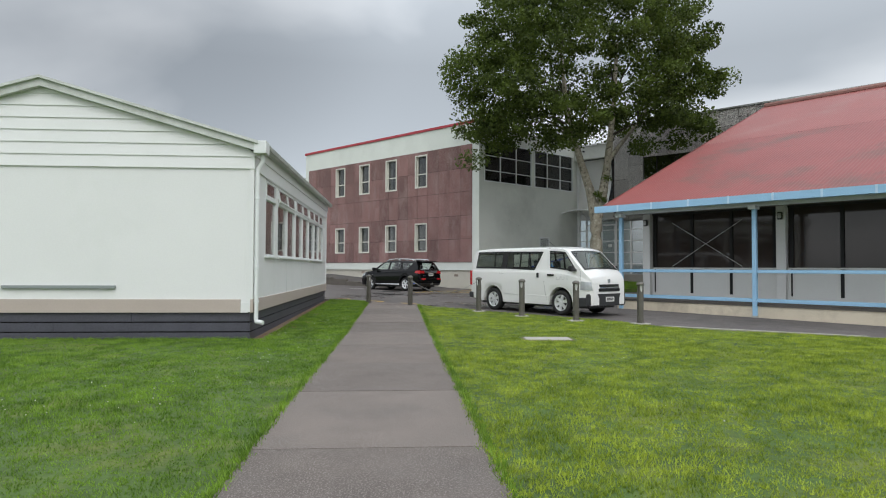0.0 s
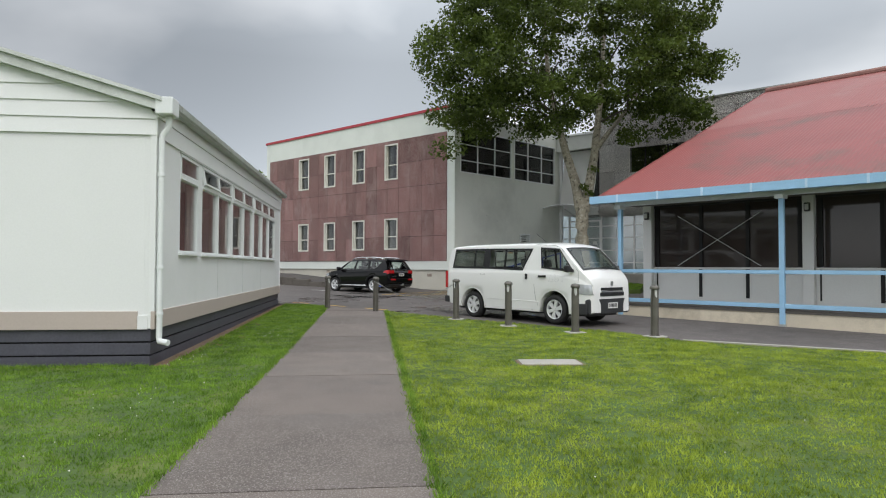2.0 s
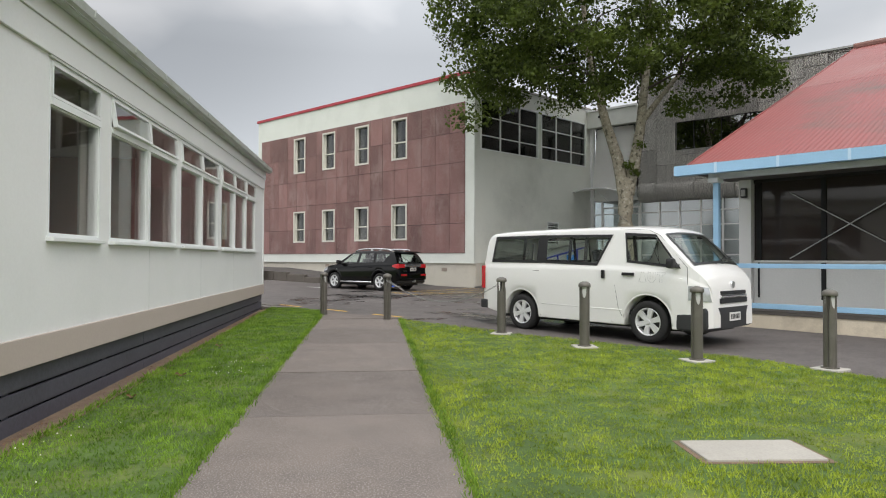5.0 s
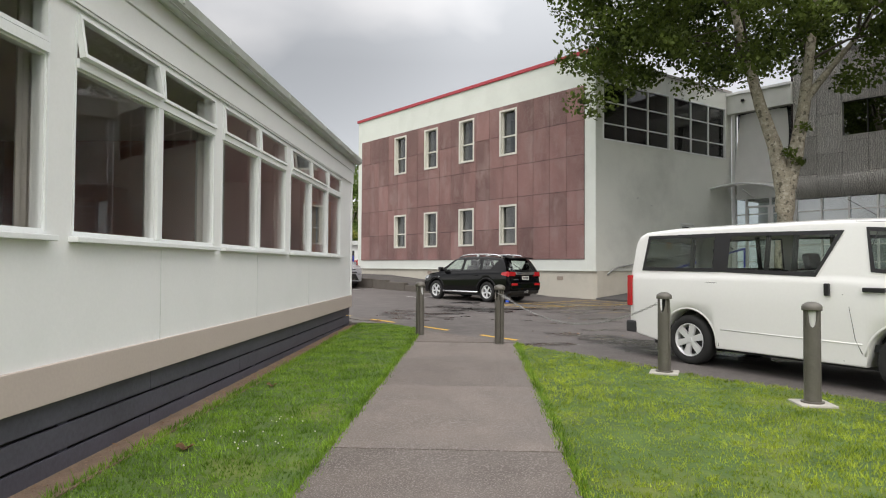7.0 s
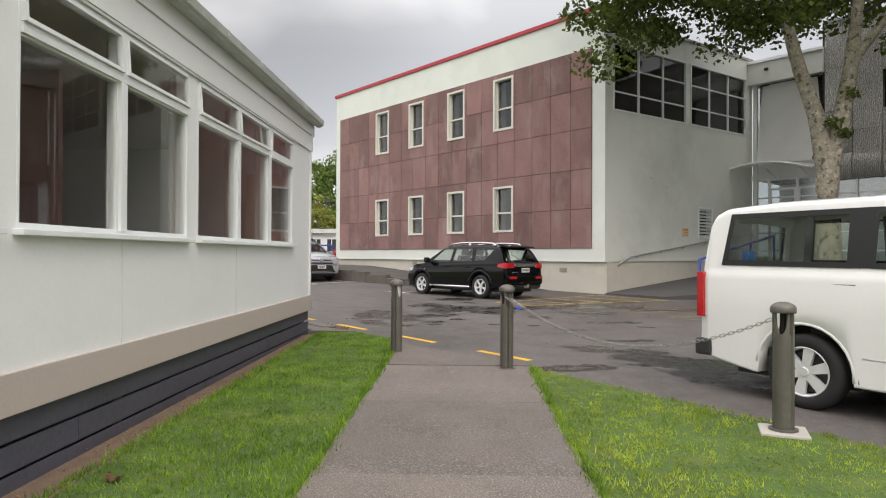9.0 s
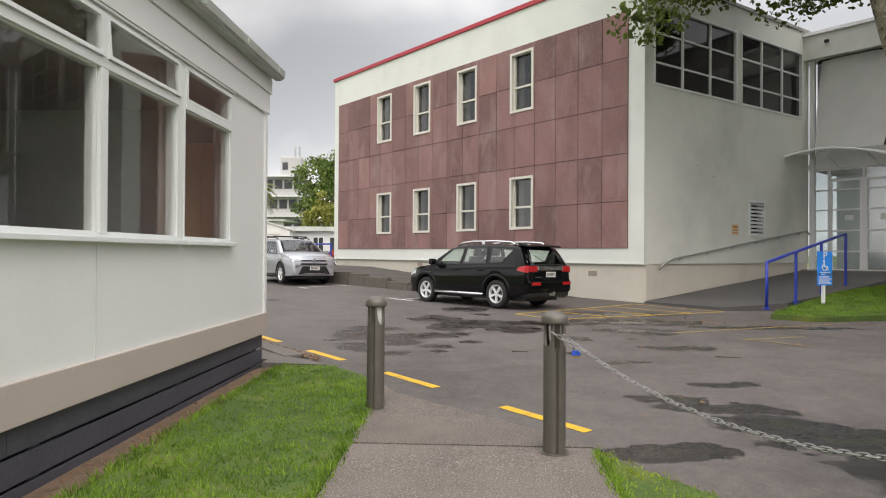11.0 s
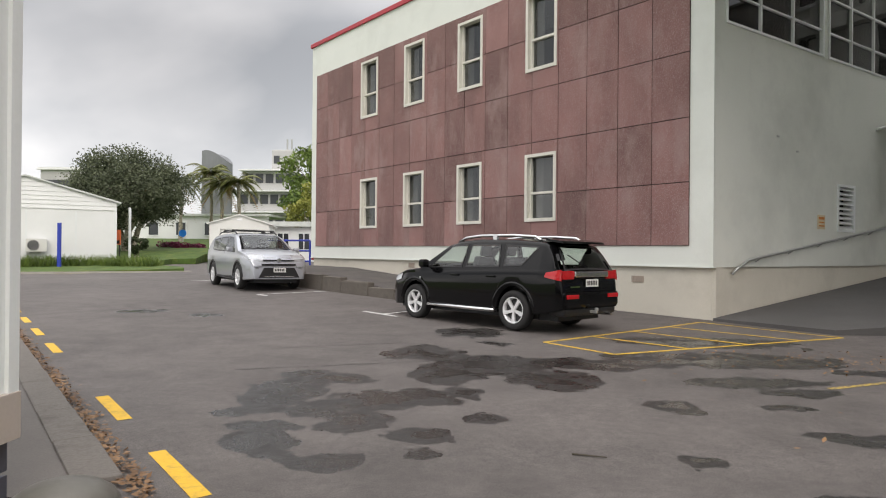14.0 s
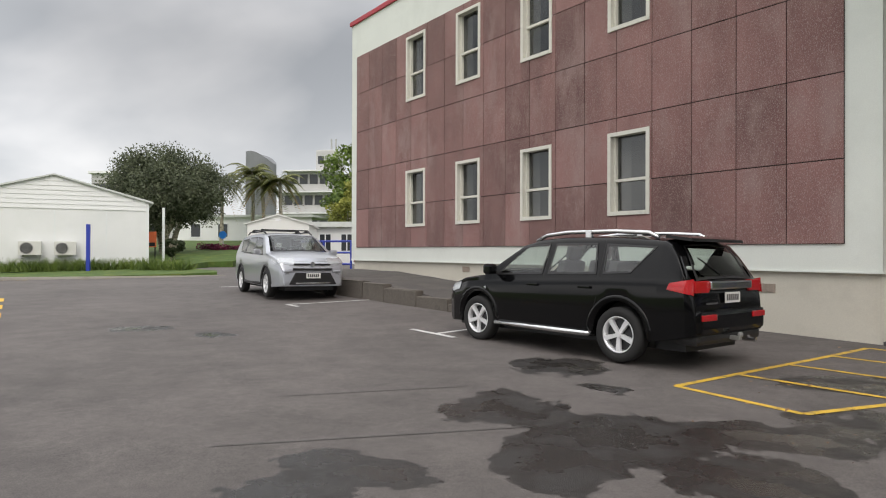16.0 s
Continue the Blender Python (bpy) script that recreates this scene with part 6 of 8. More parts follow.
for s in (1, -1):
    part("window_band", patch(bmesh.new(), [(-0.94, 1.262), (-0.79, 1.262), (-0.79, 1.77), (-0.94, 1.77)], lambda a, b, s=s: (a, s * (vs_.side_y(a, b) + 0.007), b)), SEAL, van, m=mVan)
    for px in (-1.35, -0.28, 0.06):
        part("window_bar", patch(bmesh.new(), [(px, 1.28), (px + 0.07, 1.28), (px + 0.07, 1.77), (px, 1.77)], lambda a, b, s=s: (a, s * (vs_.side_y(a, b) - 0.01), b)), SEAL, van, m=mVan)
    for pts in ([(0.72, 1.9), (0.72, 0.9), (0.78, 0.55), (0.85, 0.40)], [(0.66, 1.88), (0.66, 0.3)], [(-0.88, 1.27), (-0.88, 0.3)], [(-2.3, 1.12), (-0.9, 1.12)], [(0.74, 1.84), (1.3, 1.80), (1.5, 1.70), (1.97, 1.20), (1.99, 0.95)], [(-2.38, 1.02), (0.66, 1.03)]):
        part("panel_gap", strip(vs_, pts, s, 0.004, -0.001), GAP, van, m=mVan)
    part("body_crease", strip(vs_, [(-2.36, 1.07), (1.9, 1.03)], s, 0.012, -0.006), VANW, van, m=mVan)
    part("sill_crease", strip(vs_, [(-0.85, 0.52), (0.85, 0.50)], s, 0.012, -0.006), VANW, van, m=mVan)
    for xx, zz, hor in ((0.98, 1.09, True), (0.50, 1.08, False)):
        y = s * (vs_.side_y(xx, zz) + 0.02)
        part("door_handle", boxes((xx - (0.11 if hor else 0.03), xx + (0.11 if hor else 0.03), y - 0.018, y + 0.018, zz - (0.025 if hor else 0.07), zz + (0.025 if hor else 0.07)), m=mVan, bev=0.01), SEAL, van)
    yy = s * 0.80
    part("tail_lamp", boxes((-2.40, -2.32, yy - 0.05, yy + 0.025, 0.75, 1.2), m=mVan, bev=0.015), REDL, van)
    part("rear_bumper_corner", boxes((-2.42, -2.24, s * 0.4, s * 0.855, 0.36, 0.53), m=mVan, bev=0.03), PLASTIC, van)
    mir = part("wing_mirror", boxes((1.73, 1.84, s * 0.88, s * 1.03, 1.19, 1.35), m=mVan, bev=0.045), SEAL, van)
    part("mirror_arm", boxes((1.74, 1.84, s * 0.78, s * 0.91, 1.20, 1.26), m=mVan), SEAL, mir)
    # headlamp wraps the corner
    part("headlamp", patch(bmesh.new(), [(2.0, 0.71), (2.295, 0.69), (2.265, 0.91), (2.0, 0.93)], lambda a, b, s=s: (a + 0.005, s * (vs_.side_y(a, b) + 0.012), b), 10, 5), CLEARL, van, m=mVan)
    bm = bmesh.new()
    ar = [(1.31 + 0.435 * math.cos(a), 0.34 + 0.435 * math.sin(a)) for a in [math.radians(q) for q in range(-5, 186, 12)]]
    part("arch_lip", strip(vs_, ar, s, 0.018, -0.012), VANW, van, m=mVan)
    ar = [(-1.34 + 0.425 * math.cos(a), 0.34 + 0.425 * math.sin(a)) for a in [math.radians(q) for q in range(-5, 186, 12)]]
    part("arch_lip", strip(vs_, ar, s, 0.018, -0.012), VANW, van, m=mVan)
EMB = mat("grey_outline", (0.5, 0.5, 0.5), 0.5)
for k, pts in enumerate(([(0.0, 0.0), (0.045, 0.16), (0.085, 0.16), (0.13, 0.0), (0.095, 0.0), (0.035, 0.0)], [(0.0, 0.16), (0.0, 0.04), (0.04, 0.0), (0.09, 0.0), (0.13, 0.04), (0.13, 0.16), (0.09, 0.16), (0.09, 0.05), (0.04, 0.05), (0.04, 0.16)], [(0.0, 0.16), (0.13, 0.16), (0.13, 0.12), (0.085, 0.12), (0.085, 0.0), (0.045, 0.0), (0.045, 0.12), (0.0, 0.12)])):
    part("door_emblem", strip(vs_, [(1.17 + 0.16 * k + a, 0.97 + b) for a, b in pts + pts[:1]], -1, 0.004, 0.001, 5), EMB, van, m=mVan)
part("front_bumper", patch(bmesh.new(), [(-0.80, 0.28), (0.80, 0.28), (0.80, 0.60), (-0.80, 0.60)], lambda a, b: (2.32 - 0.10 * (abs(a) / 0.8) ** 4, a, b), 16, 4), PLASTIC, van, "dark grey front bumper", m=mVan)
part("bumper_body", boxes((1.95, 2.26, -0.80, 0.80, 0.27, 0.60), m=mVan, bev=0.05), PLASTIC, van)
for s in (1, -1):
    part("bumper_side", boxes((1.80, 2.2, s * 0.70, s * 0.842, 0.25, 0.50), m=mVan, bev=0.03), PLASTIC, van)
part("grille", boxes((2.24, 2.315, -0.42, 0.42, 0.79, 0.85), m=mVan, bev=0.01), SEAL, van)
part("grille", boxes((2.25, 2.325, -0.45, 0.45, 0.66, 0.74), m=mVan, bev=0.01), SEAL, van)
part("grille_bar", boxes((2.25, 2.33, -0.42, 0.42, 0.745, 0.785), m=mVan, bev=0.01), CHROME, van)
part("badge", tube(bmesh.new(), (2.27, 0, 0.94), (2.305, 0, 0.94), 0.055, n=16), CHROME, van, m=mVan)
plate(van, mVan @ pose(2.33, 0, 0.45, 0, 0, 90))
for s in (1, -1):
    part("wiper", tube(bmesh.new(), (2.08, s * 0.1, 1.27), (1.98, s * 0.1 + 0.5, 1.37), 0.01, n=6), SEAL, van, m=mVan)
part("roof_aerial", tube(bmesh.new(), (0.9, -0.6, 1.9), (0.6, -0.6, 2.1), 0.004, n=6), SEAL, van, m=mVan)

# black estate 4x4
BLKP = mat("black_car_paint", (0.003, 0.003, 0.0035), 0.1, 0.1, 3, 40, 0.0, spec=0.22, coat=0.18)
mBlk = pose(-0.01, 33.67, ground_z(0, 33.2) + 0.002, 0.4, 0.0, 135.5) @ Matrix.Scale(0.94, 4)
bs = Shell(0.895, [(-2.37, 0.55), (-2.355, 0.86), (-2.33, 0.98), (-2.27, 1.10), (-2.10, 1.40), (-2.00, 1.53), (-1.90, 1.585), (-1.2, 1.635), (-0.3, 1.645), (0.2, 1.61), (0.5, 1.53), (1.22, 1.08), (1.7, 1.02), (2.0, 0.93), (2.2, 0.80), (2.28, 0.62), (2.30, 0.45)],
           [(-2.37, 0.90), (-2.25, 0.95), (-1.9, 0.99), (0, 1.0), (1.6, 0.985), (2.0, 0.9), (2.2, 0.78), (2.30, 0.66)], [(-2.37, 0.42), (-2.0, 0.34), (-1.6, 0.29), (1.6, 0.28), (2.1, 0.26), (2.3, 0.34)],
           [(-2.37, 1.08), (-1.2, 1.06), (0.9, 0.98), (1.6, 0.93), (2.3, 0.75)], 0.40, [(-1.335, 0.36, 0.42), (1.335, 0.36, 0.42)], 0.04)
blk = vehicle("black_car", mBlk, "glossy black five-door 4x4 car parked by the red building", bs, -2.37, 2.30, BLKP,
              [([(-0.02, 1.09), (0.93, 1.05), (0.36, 1.50), (-0.06, 1.53)], CARGLASS_B), ([(-0.98, 1.11), (-0.12, 1.09), (-0.16, 1.53), (-0.90, 1.53)], CARGLASS_B), ([(-1.50, 1.14), (-1.08, 1.12), (-1.05, 1.52), (-1.82, 1.48)], CARGLASS_B)],
              [([(1.17, -0.66), (1.17, 0.66), (0.40, 0.56), (0.40, -0.56)], CARGLASS), ([(-2.28, -0.66), (-2.28, 0.66), (-2.02, 0.52), (-2.02, -0.52)], CARGLASS)],
              (-1.335, 1.335), 0.352, [(0.25, 0.36, 0.24), (0.25, -0.36, 0.24), (-0.65, 0.0, 0.6)], dense=((-2.37, -1.85, 0.012), (2.05, 2.30, 0.012)), seal_w=0.03)
for s in (1, -1):
    bm = bmesh.new()
    rp = [(-1.75, 1.585), (-1.62, 1.655), (-1.1, 1.685), (-0.3, 1.685), (0.1, 1.65), (0.3, 1.57)]
    chain_tube(bm, [(x, s * 0.60, z) for x, z in rp], 0.03, 8)
    rr = part("roof_rail", bm, CHROME, blk, m=mBlk)
    part("rail_foot", boxes((-0.72, -0.62, s * 0.57, s * 0.63, 1.60, 1.71), m=mBlk, bev=0.01), CHROME, rr)
    sb = bmesh.new(); chain_tube(sb, [(-0.92, s * 0.82, 0.33), (-0.85, s * 0.93, 0.33), (0.85, s * 0.93, 0.33), (0.92, s * 0.82, 0.33)], 0.036, 10)
    part("side_step", sb, CHROME, blk, "chrome tubular side step", m=mBlk)
    for pts in ([(-0.07, 1.56), (-0.05, 1.05), (-0.10, 0.40)], [(-1.02, 1.56), (-1.03, 1.08), (-1.0, 0.8), (-0.88, 0.42)], [(1.02, 1.02), (0.98, 0.6), (0.93, 0.40)], [(-0.95, 0.44), (0.95, 0.42)]):
        part("panel_gap", strip(bs, pts, s, 0.004, -0.001), BLACK, blk, m=mBlk)
    part("shoulder_crease", strip(bs, [(-2.1, 0.97), (1.7, 0.86)], s, 0.014, -0.008), BLKP, blk, m=mBlk)
    for cx in (-1.335, 1.335):
        ar = [(cx + 0.47 * math.cos(a), 0.36 + 0.47 * math.sin(a)) for a in [math.radians(q) for q in range(0, 181, 12)]]
        part("arch_flare", strip(bs, ar, s, 0.04, -0.025, 8), BLKP, blk, m=mBlk)
    for xx in (0.12, -0.82):
        y = s * (bs.side_y(xx, 0.93) + 0.02)
        part("door_handle", boxes((xx - 0.1, xx + 0.1, y - 0.016, y + 0.016, 0.92, 0.955), m=mBlk, bev=0.012), BLKP, blk)
    mi = part("wing_mirror", boxes((0.82, 0.98, s * 0.93, s * 1.10, 1.06, 1.22), m=mBlk, bev=0.045), BLKP, blk)
    part("mirror_arm", boxes((0.84, 0.94, s * 0.82, s * 0.94, 1.06, 1.11), m=mBlk), SEAL, mi)
    # tail lamp wraps round from the tailgate to the side
    tl = bmesh.new()
    patch(tl, [(-2.345, 0.90), (-2.02, 0.96), (-2.05, 1.04), (-2.335, 1.09)], lambda a, b, s=s: (a - 0.012, s * (bs.side_y(max(a, -2.24), b) * (0.965 if a < -2.3 else 1.0) + 0.012), b), 8, 4)
    box(tl, -2.358, -2.31, s * 0.48, s * 0.80, 0.925, 1.07, bev=0.012)
    part("tail_lamp", tl, REDL, blk, m=mBlk)
    part("rear_reflector", boxes((-2.437, -2.40, s * 0.44, s * 0.76, 0.60, 0.675), m=mBlk, bev=0.012), REDL, blk)
    part("headlamp", patch(bmesh.new(), [(1.80, 0.80), (2.18, 0.72), (2.10, 0.86), (1.78, 0.92)], lambda a, b, s=s: (a, s * (bs.side_y(a, b) + 0.01), b)), CLEARL, blk, m=mBlk)
    part("side_repeater", boxes((1.12, 1.16, s * 0.885, s * 0.905, 0.83, 0.87), m=mBlk, bev=0.008), CLEARL, blk)
part("rear_bumper", boxes((-2.42, -2.2, -0.80, 0.80, 0.44, 0.72), m=mBlk, bev=0.06), BLKP, blk)
part("lower_bumper", boxes((-2.37, -2.05, -0.78, 0.78, 0.30, 0.46), m=mBlk, bev=0.06), SEAL, blk)
part("tailgate_bar", boxes((-2.395, -2.33, -0.49, 0.49, 0.96, 1.065), m=mBlk, bev=0.02), CHROME, blk, "brushed metal tailgate bar")
part("spoiler", extrude(bmesh.new(), [(-2.22, 1.535), (-2.20, 1.575), (-1.86, 1.625), (-1.86, 1.585)], -0.62, 0.62), BLKP, blk, m=mBlk)
plate(blk, mBlk @ pose(-2.39, 0.0, 0.86, 0, 0, -90))
part("tow_bar", boxes((-2.50, -2.36, -0.03, 0.03, 0.34, 0.39), m=mBlk, bev=0.01), STEEL, blk)
part("tow_ball", boxes((-2.52, -2.46, -0.03, 0.03, 0.38, 0.44), m=mBlk, bev=0.025), STEEL, blk)
part("exhaust_pipe", tube(bmesh.new(), (-2.42, -0.55, 0.3), (-2.2, -0.55, 0.3), 0.03, n=12), CHROME, blk, m=mBlk)
part("rear_wiper", tube(bmesh.new(), (-2.29, 0.0, 1.11), (-2.14, 0.38, 1.34), 0.009, n=6), SEAL, blk, m=mBlk)
part("model_script", boxes((-2.392, -2.385, 0.36, 0.62, 0.79, 0.81), m=mBlk), CHROME, blk)

# silver 4x4
SILP = mat("silver_car_paint", (0.42, 0.44, 0.48), 0.28, 0.03, 2, 80, 0.01, metal=0.6, coat=0.8)
mSil = pose(-7.28, 41.5, ground_z(-7, 41.5), -0.6, 0, -53)
ss = Shell(0.92, [(-2.28, 0.55), (-2.26, 0.9), (-2.2, 1.08), (-1.95, 1.50), (-1.8, 1.60), (-1.2, 1.66), (-0.2, 1.675), (0.3, 1.64), (0.55, 1.57), (1.22, 1.17), (1.75, 1.09), (2.05, 1.01), (2.2, 0.90), (2.28, 0.72), (2.32, 0.42)],
           [(-2.28, 0.9), (-2.0, 0.97), (0, 1.0), (1.6, 0.985), (2.0, 0.94), (2.2, 0.88), (2.32, 0.78)], [(-2.28, 0.4), (-1.8, 0.3), (1.8, 0.28), (2.32, 0.32)],
           [(-2.28, 1.08), (0.9, 1.02), (1.6, 1.0), (2.32, 0.82)], 0.40, [(-1.33, 0.36, 0.42), (1.33, 0.36, 0.42)], 0.04)
sil = vehicle("silver_car", mSil, "silver five-door 4x4 car with roof racks", ss, -2.28, 2.32, SILP,
              [([(0.0, 1.09), (0.95, 1.06), (0.38, 1.52), (-0.04, 1.55)], CARGLASS_D), ([(-1.0, 1.11), (-0.1, 1.09), (-0.14, 1.55), (-0.92, 1.55)], CARGLASS_D), ([(-1.5, 1.15), (-1.08, 1.12), (-1.04, 1.53), (-1.75, 1.48)], CARGLASS_D)],
              [([(1.20, -0.68), (1.20, 0.68), (0.45, 0.58), (0.45, -0.58)], CARGLASS_B), ([(-2.18, -0.66), (-2.18, 0.66), (-1.97, 0.55), (-1.97, -0.55)], CARGLASS_D)],
              (-1.33, 1.33), 0.35, [(0.25, 0.36, 0.24), (0.25, -0.36, 0.24), (-0.65, 0.0, 0.6)], dense=((-2.28, -1.9, 0.014), (2.05, 2.32, 0.012)))
for s in (1, -1):
    for cx in (-1.33, 1.33):
        ar = [(cx + 0.45 * math.cos(a), 0.36 + 0.45 * math.sin(a)) for a in [math.radians(q) for q in range(0, 181, 12)]]
        part("arch_trim", strip(ss, ar, s, 0.035, -0.02, 8), PLASTIC, sil, m=mSil)
    part("sill_trim", strip(ss, [(-0.9, 0.34), (0.9, 0.34)], s, 0.05, -0.03, 8), PLASTIC, sil, m=mSil)
    for pts in ([(-0.07, 1.56), (-0.05, 1.05), (-0.1, 0.4)], [(1.02, 1.02), (0.98, 0.6), (0.93, 0.4)]):
        part("panel_gap", strip(ss, pts, s, 0.004, -0.001), BLACK, sil, m=mSil)
    mi = part("wing_mirror", boxes((0.86, 1.02, s * 0.94, s * 1.12, 1.08, 1.22), m=mSil, bev=0.04), SILP, sil)
    part("headlamp", patch(bmesh.new(), [(1.80, 0.90), (2.25, 0.79), (2.16, 0.93), (1.80, 0.99)], lambda a, b, s=s: (a + 0.01, s * (ss.side_y(a, b) + 0.012), b)), CLEARL, sil, m=mSil)
    part("fog_lamp", tube(bmesh.new(), (2.2, s * 0.63, 0.60), (2.292, s * 0.63, 0.60), 0.055, n=14), CLEARL, sil, m=mSil)
    bm = bmesh.new(); chain_tube(bm, [(-1.6, s * 0.62, 1.64), (-1.4, s * 0.62, 1.70), (0.1, s * 0.62, 1.70), (0.3, s * 0.62, 1.63)], 0.02, 8)
    part("roof_rail", bm, SEAL, sil, m=mSil)
    part("silver_brow", boxes((2.22, 2.33, s * 0.50, s * 0.72, 0.655, 0.70), m=mSil, bev=0.02), SILP, sil)
for xx in (-0.95, -0.1):
    rk = part("roof_rack", boxes((xx - 0.04, xx + 0.04, -0.66, 0.66, 1.74, 1.77), m=mSil, bev=0.01), SEAL, sil)
    for s in (1, -1):
        part("rack_foot", boxes((xx - 0.07, xx + 0.07, s * 0.56, s * 0.68, 1.68, 1.745), m=mSil, bev=0.015), SEAL, rk)
part("front_grille", extrude(bmesh.new(), [(-0.60, 0.36), (0.60, 0.36), (0.44, 0.645), (-0.44, 0.645)], 2.24, 2.336, axis="x"), SEAL, sil, m=mSil)
part("intake_slot", boxes((2.22, 2.322, -0.50, 0.50, 0.705, 0.755), m=mSil, bev=0.012), SEAL, sil)
part("upper_grille", boxes((2.12, 2.262, -0.46, 0.46, 0.835, 0.87), m=mSil, bev=0.012), SEAL, sil)
part("badge", tube(bmesh.new(), (2.22, 0, 0.855), (2.285, 0, 0.855), 0.06, n=16), CHROME, sil, m=mSil)
part("skid_bar", boxes((2.26, 2.352, -0.44, 0.44, 0.385, 0.41), m=mSil, bev=0.01), CHROME, sil)
for s in (1, -1):
    part("headlamp_front", patch(bmesh.new(), [(2.06, s * 0.40), (2.235, s * 0.42), (2.16, s * 0.84), (1.84, s * 0.82)], lambda a, b: (a + 0.008, b, ss.top_z(a, b) + 0.008), 8, 6), CLEARL, sil, m=mSil)
plate(sil, mSil @ pose(2.352, 0, 0.575, 0, 0, 90))

# ---- planting ----


def foliage_mat(name, c0, c1, trans=0.25, patch=0.9, detail=3):
    m = bpy.data.materials.new(name)
    m.use_nodes = True
    N, L = m.node_tree.nodes, m.node_tree.links
    N.clear()
    o = N.new("ShaderNodeOutputMaterial")
    g = N.new("ShaderNodeNewGeometry")
    r = N.new("ShaderNodeValToRGB")
    r.color_ramp.elements[0].color, r.color_ramp.elements[1].color = (*c0, 1), (*c1, 1)
    nz = N.new("ShaderNodeTexNoise"); nz.inputs["Scale"].default_value = patch; nz.inputs["Detail"].default_value = detail
    L.new(g.outputs["Position"], nz.inputs["Vector"])
    mi = N.new("ShaderNodeMath"); mi.operation = "MULTIPLY_ADD"; mi.inputs[1].default_value = 0.45
    sb = N.new("ShaderNodeMapRange")
    for k, v in ((1, 0.37), (2, 0.63), (3, 0.0), (4, 0.58)):
        sb.inputs[k].default_value = v
    L.new(nz.outputs["Fac"], sb.inputs[0])
    L.new(g.outputs["Random Per Island"], mi.inputs[0]); L.new(sb.outputs[0], mi.inputs[2]); L.new(mi.outputs[0], r.inputs[0])
    d = N.new("ShaderNodeBsdfPrincipled"); d.inputs["Roughness"].default_value = 0.55; d.inputs["Specular IOR Level"].default_value = 0.3
    t = N.new("ShaderNodeBsdfTranslucent")
    mx = N.new("ShaderNodeMixShader"); mx.inputs[0].default_value = trans
    L.new(r.outputs[0], d.inputs["Base Color"]); L.new(r.outputs[0], t.inputs[0])
    L.new(d.outputs[0], mx.inputs[1]); L.new(t.outputs[0], mx.inputs[2]); L.new(mx.outputs[0], o.inputs[0])
    return m


def fast_mesh(name, verts, faces_n, k, material):
    """A mesh of faces_n loose k-cornered faces from an array of corners."""
    me = bpy.data.meshes.new(name)
    nv = faces_n * k
    me.vertices.add(nv); me.vertices.foreach_set("co", np.ascontiguousarray(verts, dtype=np.float32).ravel())
    me.loops.add(nv); me.loops.foreach_set("vertex_index", np.arange(nv, dtype=np.int32))
    me.polygons.add(faces_n); me.polygons.foreach_set("loop_start", np.arange(0, nv, k, dtype=np.int32))
    me.update(calc_edges=True)
    me.materials.append(material)
    return me


RNG = np.random.default_rng(7)


def leaf_cloud(centres, radii, per, size, rng, flat=0.6):
    """Loose pointed leaves in uneven clumps."""
    n = len(centres) * per
    c = np.repeat(np.array(centres), per, axis=0)
    rr = np.repeat(np.array(radii), per)[:, None]
    d = rng.normal(size=(n, 3)); d /= np.linalg.norm(d, axis=1)[:, None]
    p = c + d * rr * (rng.random((n, 1)) ** 0.45) * np.array([1, 1, flat])
    a = rng.normal(size=(n, 3)); a[:, 2] -= 0.35; a /= np.linalg.norm(a, axis=1)[:, None]
    b = np.cross(a, rng.normal(size=(n, 3))); b /= np.linalg.norm(b, axis=1)[:, None]
    s = (size * (0.6 + 0.8 * rng.random((n, 1))))
    q = np.stack([p - a * s * 0.5, p + b * s * 0.36, p + a * s * 0.55, p - b * s * 0.36], axis=1)
    return q.reshape(-1, 3), n


def limb(bm, pts, r0, r1, n=9, rough=0.0, seed=0):
    """A tapered, slightly uneven limb through the points."""
    rnd = random.Random(seed)
    dense = []
    for a, b in zip(pts, pts[1:]):
        for k in range(4):
            dense.append(Vector(a).lerp(Vector(b), k / 4))
    dense.append(Vector(pts[-1]))
    rings = []
    for i, p in enumerate(dense):
        d = (dense[min(i + 1, len(dense) - 1)] - dense[max(i - 1, 0)]).normalized()
        q = d.to_track_quat("Z", "Y").to_matrix()
        r = r0 + (r1 - r0) * i / (len(dense) - 1)
        rings.append([bm.verts.new(p + q @ Vector((r * (1 + rnd.uniform(-rough, rough)) * math.cos(2 * math.pi * k / n), r * (1 + rnd.uniform(-rough, rough)) * math.sin(2 * math.pi * k / n), 0))) for k in range(n)])
    for a, b in zip(rings, rings[1:]):
        for k in range(n):
            bm.faces.new((a[k], a[(k + 1) % n], b[(k + 1) % n], b[k])).smooth = True
    bm.faces.new(rings[-1])


